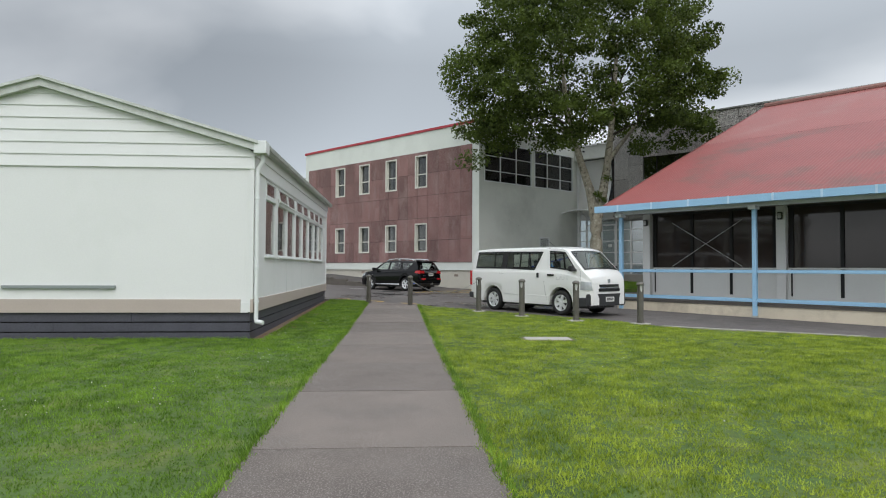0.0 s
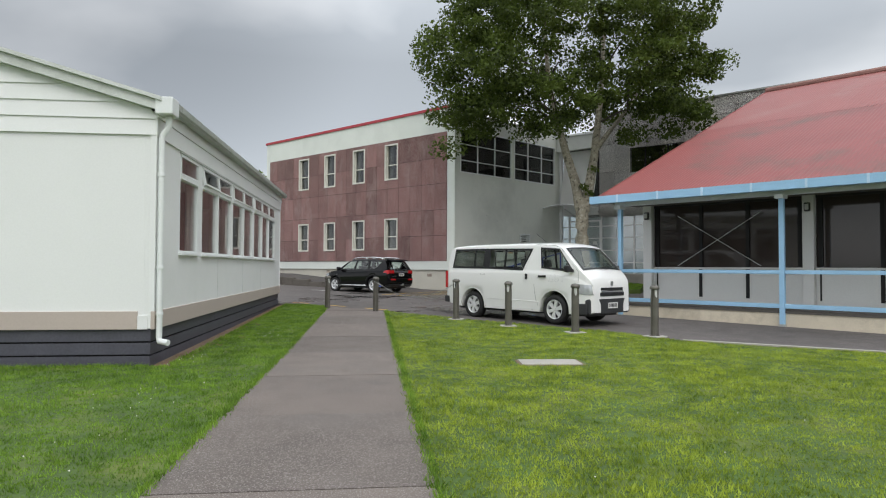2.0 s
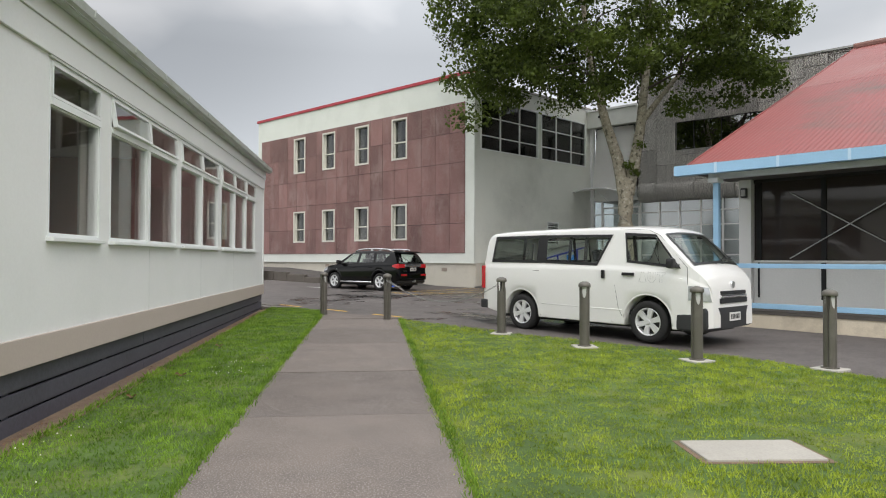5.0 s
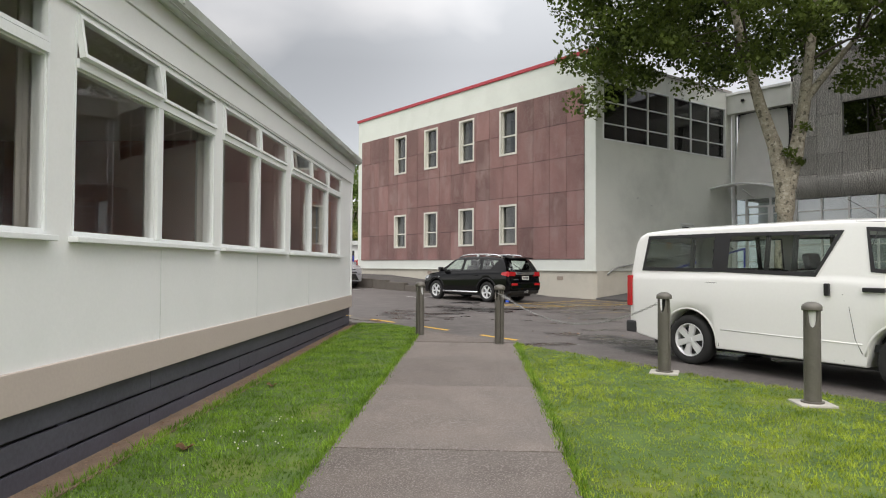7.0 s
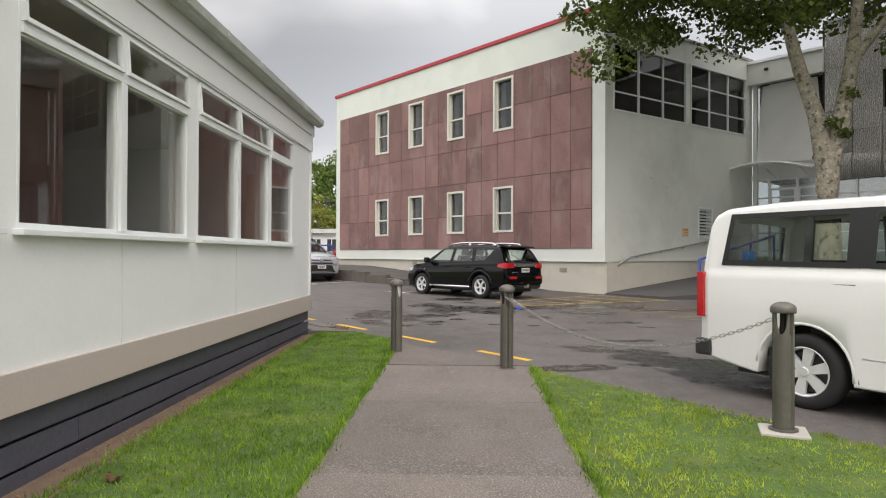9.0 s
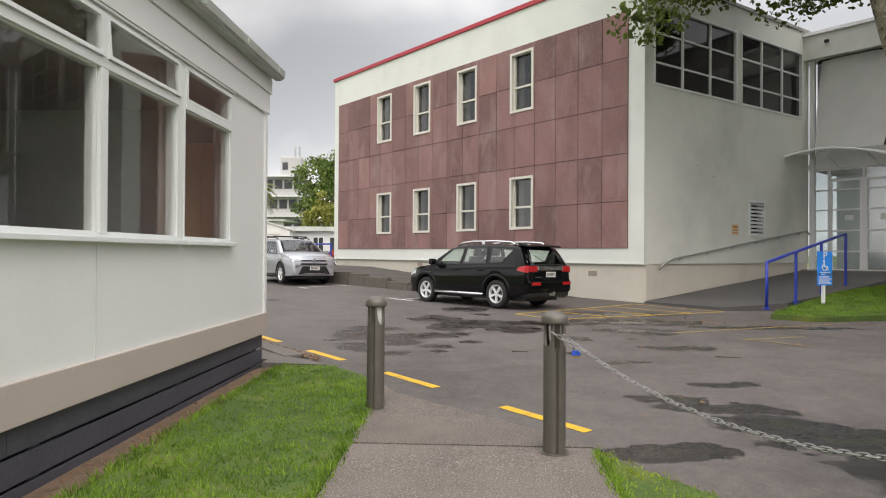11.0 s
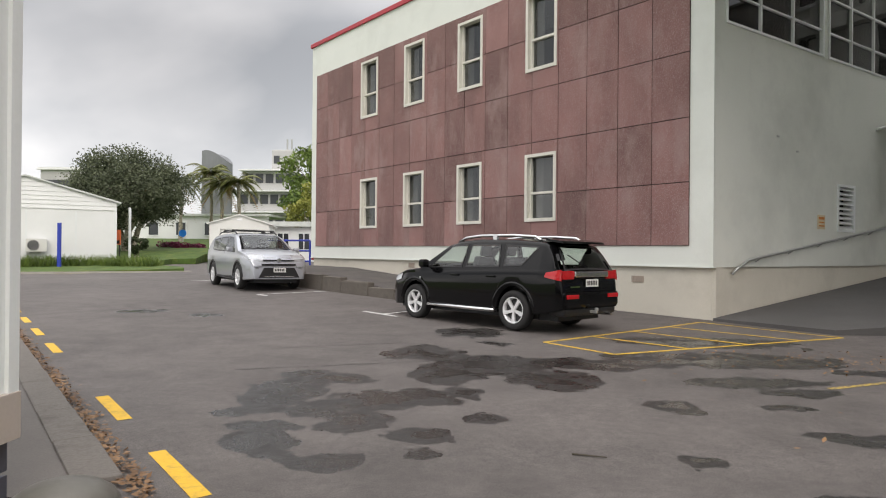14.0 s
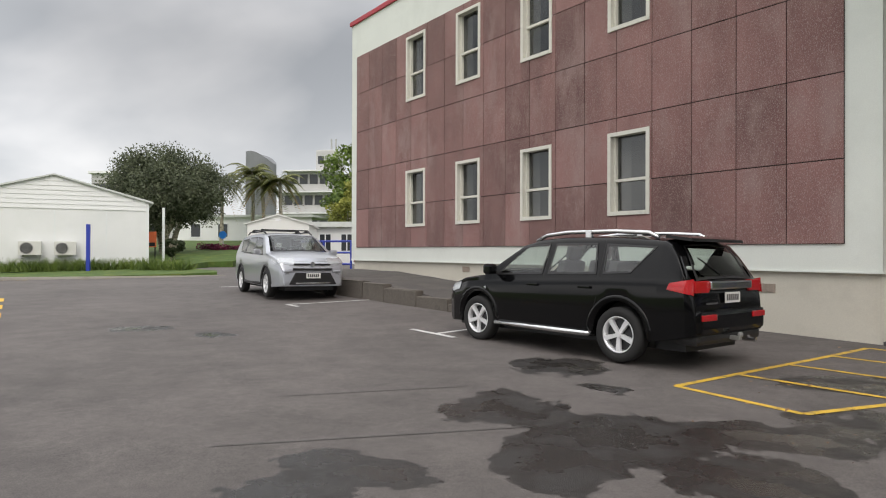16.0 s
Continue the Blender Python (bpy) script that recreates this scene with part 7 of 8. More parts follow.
BARK = mat("mottled_plane_bark", (0.33, 0.30, 0.23), 0.9, 0.4, 6, 30, 1.0, stain=(0.62, 0.58, 0.48), stain_amt=0.9, stain_scale=8, speck=(9, 0.6, 0.8, (0.09, 0.08, 0.055)))
LEAF = foliage_mat("plane_tree_leaves", (0.020, 0.033, 0.008), (0.145, 0.205, 0.036), 0.46, 1.1, 5)
TX, TY, TZ = 9.95, 32.1, 0.30
tree = thing("plane_tree", pose(TX, TY, TZ), "tall leafy plane tree with mottled forked trunk on a grass island", "tree")
bm = bmesh.new()
limb(bm, [(TX, TY, TZ - 0.1), (TX + 0.02, TY, TZ + 0.6), (TX + 0.0, TY, 2.9), (TX + 0.0, TY, 4.75)], 0.38, 0.27, 16, 0.08, 1)
stemA = [(TX - 0.06, TY, 4.1), (TX - 0.32, TY, 5.5), (TX - 0.72, TY + 0.05, 6.7), (TX - 1.1, TY + 0.1, 8.2), (TX - 1.5, TY + 0.2, 10.0), (TX - 1.8, TY, 12.6)]
stemB = [(TX + 0.08, TY, 4.1), (TX + 0.36, TY - 0.05, 5.4), (TX + 0.56, TY - 0.1, 6.7), (TX + 0.72, TY - 0.15, 8.2), (TX + 0.9, TY - 0.2, 10.2), (TX + 1.1, TY, 13.0)]
stemC = [(TX + 0.58, TY - 0.1, 6.9), (TX + 1.15, TY - 0.3, 7.7), (TX + 2.0, TY - 0.5, 8.8), (TX + 3.0, TY - 0.6, 10.4)]
limb(bm, stemA, 0.25, 0.08, 11, 0.06, 2)
limb(bm, stemB, 0.26, 0.08, 11, 0.06, 3)
limb(bm, stemC, 0.14, 0.04, 9, 0.06, 4)
rt = random.Random(11)
cl, cr = [], []
while len(cl) < 300:
    v = Vector((rt.gauss(0, 1), rt.gauss(0, 1), rt.gauss(0, 1))).normalized() * (rt.uniform(0.45, 1.0) ** 0.6)
    x, y, z = v.x * (7.2 if v.x < 0 else 6.1), v.y * 4.2 - 1.2, v.z * 5.4
    if z < -3.2 + 0.9 * math.sin(x * 1.3) + 0.25 * abs(x) * 0.2 and rt.random() < 0.75:
        continue
    p = Vector((TX + x - 0.25, TY + y, 11.2 + z))
    if p.z < 7.7 + 0.8 * math.sin(x * 0.9 + 1):
        continue
    if (p.xy - Vector(P1)).dot(Vector((-0.735, -0.678))) < 1.6:
        continue
    if min([(p - q).length for q in cl] or [9]) < 0.8:
        continue
    cl.append(p); cr.append(rt.uniform(0.55, 1.05))
for x, y, z in ((-6.4, -1.2, 6.9), (-6.9, 0.4, 7.4), (-5.7, -2.2, 7.3), (-5.3, -1.0, 6.4), (-6.6, -1.0, 5.7), (-5.8, 0.6, 7.2), (-4.6, -2.6, 7.0), (5.2, -1.5, 7.2), (5.6, -0.4, 7.8), (4.6, -2.4, 7.4), (4.0, -1.0, 6.8)):
    cl.append(Vector((TX + x * 0.97, TY + y, z + 1.0))); cr.append(rt.uniform(0.65, 0.95))
stems = [Vector(p) for p in stemA[3:] + stemB[3:] + stemC[2:]]
for i, p in enumerate(cl):
    if i % 6 == 0 and (p - Vector((TX, TY, 9))).length < 6.0:
        s = min(stems, key=lambda q: (q - p).length + (3 if q.z > p.z else 0))
        mid = s.lerp(p, 0.45) + Vector((rt.uniform(-0.5, 0.5), rt.uniform(-0.5, 0.5), rt.uniform(0.2, 1.0)))
        bb = bmesh.new()
        limb(bb, [s, s.lerp(mid, 0.5) + Vector((0, 0, 0.2)), mid, p], 0.055, 0.01, 6, 0.05, i)
        part("branch", bb, mat("dark_branch_bark", (0.07, 0.06, 0.045), 0.9, 0.2), tree)
part("trunk", bm, BARK, tree)
vv, nn = leaf_cloud(cl, cr, 330, 0.135, RNG, 0.62)
crown = new("crown", fast_mesh("crown", vv - np.array([TX, TY, TZ]), nn, 4, LEAF)); crown.parent = tree
# shoots on the fork
vv, nn = leaf_cloud([(TX - 0.05, TY - 0.35, 5.2), (TX + 0.25, TY - 0.4, 4.9), (TX + 0.45, TY - 0.3, 6.0)], [0.3, 0.25, 0.3], 60, 0.13, RNG)
sh_ = new("shoot_leaves", fast_mesh("shoot_leaves", vv - np.array([TX, TY, TZ]), nn, 4, LEAF)); sh_.parent = tree; tagged(sh_, kind="stuff")

# lawn blades
BLADE = foliage_mat("grass_blades", (0.058, 0.13, 0.012), (0.25, 0.41, 0.045), 0.3, 3.2, 9)


def poly_points(poly, n, rng, box_):
    P = np.array(poly)
    out = []
    while sum(len(o) for o in out) < n:
        q = np.column_stack([rng.uniform(box_[0], box_[1], n), rng.uniform(box_[2], box_[3], n)])
        ins = np.zeros(len(q), bool)
        j = len(P) - 1
        for i in range(len(P)):
            xi, yi, xj, yj = *P[i], *P[j]
            c = ((yi > q[:, 1]) != (yj > q[:, 1])) & (q[:, 0] < (xj - xi) * (q[:, 1] - yi) / (yj - yi + 1e-12) + xi)
            ins ^= c
            j = i
        out.append(q[ins])
    return np.concatenate(out)[:n]


def blades(pts, zf, h, w, rng):
    n = len(pts)
    z = zf(pts)
    a = rng.uniform(0, 2 * np.pi, n)
    hh = h * (0.55 + 0.9 * rng.random(n))
    dx, dy = np.cos(a) * w * (0.6 + 0.8 * rng.random(n)), np.sin(a) * w * (0.6 + 0.8 * rng.random(n))
    b = rng.uniform(0, 2 * np.pi, n)
    lean = hh * (0.2 + 0.75 * rng.random(n))
    p0 = np.column_stack([pts[:, 0] - dx, pts[:, 1] - dy, z])
    p1 = np.column_stack([pts[:, 0] + dx, pts[:, 1] + dy, z])
    p2 = np.column_stack([pts[:, 0] + np.cos(b) * lean, pts[:, 1] + np.sin(b) * lean, z + hh])
    return np.stack([p0, p1, p2], axis=1).reshape(-1, 3)


def gz_arr(p):
    return 0.14 + 0.0125 * np.clip(p[:, 1] - 14, 0, 8) + 0.0075 * np.clip(p[:, 1] - 22, 0, 11) + 0.019 * np.clip(p[:, 1] - 33, 0, 27)


LR = poly_points([(PX1 - 0.03, 2.6), (9, 2.6), (12, 9), (9.1, 12.05), (6.0, 14.4), (5.35, 15.8), (4.2, 17.25), (2.9, 18.5), (0.78, 21.35), (PX1 - 0.02, 21.5)], 430000, RNG, (0.5, 12, 2.6, 22))
keep = RNG.random(len(LR)) < np.clip(1.25 - LR[:, 1] / 30, 0.3, 1)
LR = LR[keep]
LL = poly_points([(-11, 2.6), (PX0 + 0.03, 2.6), (PX0 + 0.02, 21.5), (-1.07, 23.0), (-1.13, 23.62), (-1.82, 24.5), (-2.44, 24.55), (-2.44, 12.15), (-11, 12.15)], 340000, RNG, (-11, -0.9, 2.6, 25.1))
LR = LR[~((abs(LR[:, 0] - 2.78) < 0.5) & (abs(LR[:, 1] - 11.98) < 0.32))]
for bx_, by_ in BOLL[2:]:
    LR = LR[(LR[:, 0] - bx_) ** 2 + (LR[:, 1] - by_) ** 2 > 0.06]
LI = poly_points(ISL, 26000, RNG, (5.8, 13.6, 29.9, 35.4))


def tufted(pts, per):
    """Blades gathered in small tufts, each with its own height."""
    c = np.repeat(pts[::per], per, axis=0)
    hs = np.repeat(RNG.uniform(0.65, 1.35, len(pts[::per])), per)
    return c + RNG.normal(0, 0.02, c.shape), hs


# the right lawn's blades are paler and yellower than the left lawn's
BLADE_RIGHT = foliage_mat("yellow_green_grass_blades", (0.085, 0.155, 0.012), (0.46, 0.55, 0.062), 0.3, 3.2, 9)
for nm, pts_, h_, w_, bl_ in (("grass", LR, 0.030, 0.0036, BLADE_RIGHT), ("grass", LL, 0.030, 0.0035, BLADE)):
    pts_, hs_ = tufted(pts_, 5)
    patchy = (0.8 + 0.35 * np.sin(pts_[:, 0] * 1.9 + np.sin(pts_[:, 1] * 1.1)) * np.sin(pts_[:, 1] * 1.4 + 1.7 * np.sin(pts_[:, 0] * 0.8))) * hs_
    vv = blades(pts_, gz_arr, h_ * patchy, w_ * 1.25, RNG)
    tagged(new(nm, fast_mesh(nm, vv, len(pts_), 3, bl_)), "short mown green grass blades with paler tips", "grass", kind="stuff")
vv = blades(LI, lambda p: 0.215 + 0.08 * np.clip(p[:, 1] - 30.3, 0, 9) + 0.0125 * np.clip(p[:, 1] - 14, 0, 8) + 0.0075 * np.clip(p[:, 1] - 22, 0, 11) + 0.019 * np.clip(p[:, 1] - 33, 0, 27), 0.06, 0.008, RNG)
tagged(new("grass", fast_mesh("grass", vv, len(LI), 3, BLADE)), "short green grass on the entrance island", "grass", kind="stuff")
# longer tufts where the mower misses: along walls and the path's edges
ed = []
for x, y0, y1, n in ((-2.45, 12.2, 24.4, 3200), (PX0 - 0.015, 2.7, 22.9, 5200), (PX1 + 0.015, 2.7, 21.4, 5200)):
    ed.append(np.column_stack([x + RNG.normal(0, 0.028, n), RNG.uniform(y0, y1, n)]))
ed.append(np.column_stack([RNG.uniform(-10.4, -2.7, 2600), 12.1 + RNG.normal(0, 0.03, 2600)]))
ed = np.concatenate(ed)
tagged(new("grass_tufts", fast_mesh("grass_tufts", blades(ed, gz_arr, 0.05, 0.005, RNG), len(ed), 3, BLADE)), "longer grass tufts along walls and path edges", "grass", kind="stuff")
# clover heads
cf = np.concatenate([RNG.normal((-1.75, 15.6), (0.25, 0.35), (26, 2)), RNG.normal((-3.3, 6.2), (0.7, 0.8), (30, 2)), RNG.normal((2.4, 7.5), (1.2, 1.5), (14, 2)), RNG.normal((-1.9, 9.5), (0.3, 0.8), (20, 2)), RNG.normal((-2.3, 12.6), (0.15, 0.4), (10, 2))])
bm = bmesh.new()
for x, y in cf:
    if -PX1 < -x < -PX0:
        continue
    bmesh.ops.create_icosphere(bm, subdivisions=1, radius=0.004 + 0.003 * random.random(), matrix=Matrix.Translation((x, y, ground_z(x, y) + 0.04 + 0.02 * random.random())))
tagged(part("clover_flowers", bm, mat("clover_white", (0.7, 0.7, 0.62), 0.8)), "small white clover heads dotted in the lawn", "flowers", kind="stuff")
# dry leaves and wood crumbs
LITTER = foliage_mat("dry_leaf_litter", (0.10, 0.05, 0.025), (0.34, 0.20, 0.10), 0.1)


def litter(drop, pts, size):
    c = np.column_stack([pts, 0.03 - drop + gz_arr(pts) - 0.02 + 0.012 * RNG.random(len(pts))])
    a = RNG.normal(size=(len(c), 3)); a[:, 2] *= 0.25; a /= np.linalg.norm(a, axis=1)[:, None]
    b = np.cross(a, np.array([0, 0, 1.0])) + RNG.normal(size=(len(c), 3)) * 0.2
    s = size * (0.5 + RNG.random((len(c), 1)))
    q = np.stack([c - a * s, c + b * s * 0.6, c + a * s, c - b * s * 0.6], axis=1)
    return q.reshape(-1, 3), len(c)


t_ = RNG.uniform(-0.4, 11, 2600)
kp = np.array([-2.33, 25.16])[None] + t_[:, None] * np.array([-0.648, 0.762])[None] + RNG.normal(0, 0.05, (2600, 2))
sp_ = np.column_stack([-2.62 + RNG.normal(0, 0.06, 2600), RNG.uniform(12.2, 24.5, 2600)])
gp_ = np.column_stack([RNG.uniform(1, 9, 110), RNG.uniform(22, 34, 110)])
gq_ = np.column_stack([RNG.normal(4.6, 1.6, 420), RNG.normal(29.6, 0.5, 420)])
v1, n1 = litter(0, np.concatenate([kp, gp_, gq_]), 0.022)
v2, n2 = litter(0.04, sp_, 0.011)
v1, n1 = np.concatenate([v1, v2]), n1 + n2
tagged(new("leaf_litter", fast_mesh("leaf_litter", v1, n1, 4, LITTER)), "brown dry leaf litter along the kerb and wall", "leaf litter", kind="stuff")
for x, y, s in ((-2.1, 15.3, 0.07), (-2.25, 14.2, 0.05), (-2.2, 17.6, 0.06)):
    bm = bmesh.new()
    g_ = [[bm.verts.new((x + s * (i - 2) / 2 * (1 - 0.3 * abs(j - 1)), y + s * (j - 1) * 0.7, ground_z(x, y) + 0.035 + 0.012 * math.sin(i * 1.9 + j) + 0.012 * (i - 2) ** 2 / 4)) for i in range(5)] for j in range(3)]
    for j in range(2):
        for i in range(4):
            bm.faces.new((g_[j][i], g_[j][i + 1], g_[j + 1][i + 1], g_[j + 1][i]))
    bmesh.ops.solidify(bm, geom=bm.faces[:], thickness=0.003)
    tagged(part("fallen_leaf", bm, LITTER), "curled orange-brown leaf lying on the lawn", "leaf", "fallen leaves")
for a, b in (((0.34, 25.83), (0.56, 25.76)), ((3.0, 25.6), (3.3, 25.5))):
    bm = bmesh.new(); tube(bm, (*a, ground_z(*a) + 0.008), (*b, ground_z(*b) + 0.012), 0.007, 0.004, 6)
    tagged(part("twig", bm, mat("dark_branch_bark", (0.07, 0.06, 0.045), 0.9, 0.2)), "short dark twig lying on the asphalt", "twig", "twigs")

# ---- raised bank along the hall ----


def bank_top(s, o):
    k = min(max((s - 2.2) / 10.8, 0), 1)
    inner = 0.37 + (1.05 - 0.37) * k
    gx, gy = (mF @ Vector((s, o, 0))).xy
    outer = ground_z(gx, gy) + 0.01 + 0.42 * min(max((s - 4.0) / 6.5, 0), 1)
    return inner + (outer - inner) * min(o / 2.3, 1)


bm = bmesh.new()
ss_ = [2.2 + 0.6 * i for i in range(26)]
g_ = []
for s in ss_:
    row = []
    for o in (-0.06, 0.6, 1.2, 1.8, 2.28):
        row.append(bm.verts.new(mF @ Vector((s, o, bank_top(s, max(o, 0)) + random.uniform(-0.008, 0.008)))))
    row.append(bm.verts.new(mF @ Vector((s, 2.32, 0.2))))
    g_.append(row)
for a, b in zip(g_, g_[1:]):
    for k in range(5):
        bm.faces.new((a[k], a[k + 1], b[k + 1], b[k]))
bm.faces.new(g_[-1])
bmesh.ops.recalc_face_normals(bm, faces=bm.faces)
structure(part("bank", bm, mat("old_dark_asphalt", (0.075, 0.068, 0.064), 0.9, 0.25, 1.2, 60, 0.5, stain=(0.13, 0.115, 0.10), stain_amt=0.6, stain_scale=1.5)), "raised old asphalt bank along the building", "bank")
KERBW = mat("rough_old_kerb_wall", (0.12, 0.105, 0.09), 0.95, 0.3, 2.5, 30, 0.9, stain=(0.07, 0.065, 0.055), stain_amt=0.8, stain_scale=2.5)
bw = structure(new("retaining_kerb"), "rough weathered concrete kerb wall holding the bank", "kerb")
PLACE[bw] = Matrix()
s = 4.6
while s < 17.0:
    L1 = random.uniform(0.9, 1.5)
    z1 = bank_top(s + L1 / 2, 2.3)
    bm = bmesh.new()
    box(bm, s, s + L1 - 0.012, 2.24, 2.46 + random.uniform(-0.02, 0.02), 0.1, z1 + 0.015 + random.uniform(-0.012, 0.012), bev=0.03)
    for v in bm.verts:
        v.co += Vector((random.uniform(-0.012, 0.012), random.uniform(-0.02, 0.02), random.uniform(-0.012, 0.012)))
    part("kerb_block", bm, KERBW, bw, m=mF)
    s += L1

# ---- far side of the yard ----
FARLAWN = [(-60, 50.5), (-24, 45.4), (-18.4, 46.6), (-14.2, 48.9), (-13.3, 49.8), (-13.8, 50.8), (-17.2, 53.0), (-17.4, 57.2), (-16.2, 57.6), (-16.9, 60.5), (-17.2, 78), (-60, 78)]


def far_z(x, y):
    return 0.62 + 0.04 * min(max(y - 46, 0), 11) + 0.075 * min(max(y - 57, 0), 20)


def far_sheet(pts, zf, cuts):
    bm = bmesh.new()
    bm.faces.new([bm.verts.new((x, y, 0)) for x, y in pts])
    for c in cuts:
        bmesh.ops.bisect_plane(bm, geom=bm.verts[:] + bm.edges[:] + bm.faces[:], plane_co=(0, c, 0), plane_no=(0, 1, 0))
    for v in bm.verts:
        v.co.z = zf(v.co.x, v.co.y)
    bmesh.ops.solidify(bm, geom=bm.faces[:], thickness=0.5)
    if max(v.co.z for v in bm.verts) > zf(0, 78) + 0.1:
        for v in bm.verts:
            v.co.z -= 0.5
    return bm


structure(part("lawn", far_sheet(FARLAWN, far_z, (46, 57, 77)), GRASS), "raised green lawn rising on the far side of the yard", "lawn")
structure(part("kerb", prism(bmesh.new(), [(-60, 50.3), (-24, 45.2), (-18.4, 46.4), (-14.1, 48.7), (-13.0, 49.9), (-13.2, 49.9), (-14.2, 48.9), (-18.4, 46.6), (-24, 45.4), (-60, 50.5)], 0.0, 0.66), CONC), "low curved concrete kerb across the yard", "kerb")
SW = 7.5
mSh = pose(-17.85, 52.3, 0, 0, 0, 34)          # x runs from the far corner (-SW) to the near one (0), y into the block
shed = thing("far_classroom_block", mSh, "white weatherboard classroom block with low gable roof", "building")
part("wall", boxes((-SW, 0, 0, 0.15, 0.6, 3.5), m=mSh), WHITE, shed)
part("wall", boxes((-0.15, 0, 0.15, 12, 0.6, 3.9), m=mSh), WHITE, shed)
part("wall", boxes((-SW, -SW + 0.15, 0.15, 12, 0.6, 3.9), m=mSh), WHITE, shed)
part("wall", boxes((-SW, 0, 12, 12.15, 0.6, 3.9), m=mSh), WHITE, shed)
part("gable", extrude(bmesh.new(), [(-SW, 3.5), (0, 3.5), (0, 3.9), (-SW / 2, 4.95), (-SW, 3.9)], 0.02, 0.13, m=mSh), WHITE, shed)
for k in range(7):
    z = 3.48 + 0.2 * k
    hw = min(SW / 2, (4.98 - z - 0.2) / 0.29)
    if hw > 0.3:
        part("weatherboard", extrude(bmesh.new(), [(-0.03, z), (0.02, z), (0.02, z + 0.2), (-0.008, z + 0.2)], -SW / 2 - hw, -SW / 2 + hw, m=mSh, axis="x"), WHITE, shed)
part("roof", extrude(bmesh.new(), [(0.2, 3.90), (-SW / 2, 5.0), (-SW - 0.2, 3.90), (-SW - 0.2, 3.81), (-SW / 2, 4.94), (0.2, 3.81)], -0.12, 12.4, m=mSh), BARGE, shed)
part("corner_board", boxes((-0.1, 0.02, -0.03, 0.0, 0.75, 3.6), m=mSh), TRIM, shed)
for x in (-1.75, -3.75):
    part("batten", boxes((x, x + 0.06, -0.015, 0.0, 1.2, 3.4), m=mSh), TRIM, shed)
part("wall_rail", boxes((-3.7, -1.75, -0.04, 0.0, 1.22, 1.28), m=mSh), TRIM, shed)
ACM = mat("cream_unit_case", (0.62, 0.62, 0.58), 0.5, 0.05)
for x in (-4.6, -3.3):
    mA = mSh @ Matrix.Translation((x, 0, 0))
    ac = thing("heat_pump_unit", mA @ Matrix.Translation((0, -0.2, 1.4)), "cream outdoor heat pump unit bracketed to the wall", "heat pump", "heat pumps")
    part("case", boxes((-0.42, 0.42, -0.36, -0.06, 1.45, 2.05), m=mA, bev=0.02), ACM, ac)
    part("fan_grille", tube(bmesh.new(), (-0.12, -0.375, 1.75), (-0.12, -0.355, 1.75), 0.24, n=24), PLASTIC, ac, m=mA)
    for k in range(3):
        bm = bmesh.new()
        r_ = 0.08 + 0.07 * k
        chain_tube(bm, [(-0.12 + r_ * math.cos(a), -0.38, 1.75 + r_ * math.sin(a)) for a in [2 * math.pi * i / 20 for i in range(21)]], 0.006, 5)
        part("guard_ring", bm, ACM, ac, m=mA)
    for q_ in (-0.3, 0.3):
        part("bracket", boxes((q_ - 0.02, q_ + 0.02, -0.38, 0.0, 1.39, 1.45), m=mA), STEEL, ac)
bp_ = thing("blue_marker_post", pose(-19.2, 50.0, 0.7), "tall royal blue square post on the lawn edge", "post")
part("post", boxes((-19.28, -19.12, 49.96, 50.04, 0.6, 2.78), bev=0.01), BLUEPOST, bp_)
wp_ = thing("white_marker_post", pose(-18.1, 54.0, 0.8), "slim white post at the corner of the block", "post")
part("post", tube(bmesh.new(), (-18.1, 54.0, 0.6), (-18.1, 54.0, 3.75), 0.065, n=10), TRIM, wp_)
# strappy border plants
STRAP = foliage_mat("strap_leaves", (0.05, 0.09, 0.02), (0.20, 0.27, 0.06), 0.2)
bp2 = np.concatenate([np.array([(-17.85, 52.3)]) + RNG.uniform(0, 5.6, (1500, 1)) * np.array([(-0.829, -0.559)]) + RNG.uniform(0.15, 0.9, (1500, 1)) * np.array([(0.559, -0.829)]), np.column_stack([RNG.uniform(-17.6, -15.2, 650), RNG.uniform(50.6, 51.6, 650)])])
tagged(new("border_plants", fast_mesh("border_plants", blades(bp2, lambda p: 0.76 + 0 * p[:, 0], 0.45, 0.03, RNG), len(bp2), 3, STRAP)), "green strappy border plants below the white wall", "plants", kind="stuff")


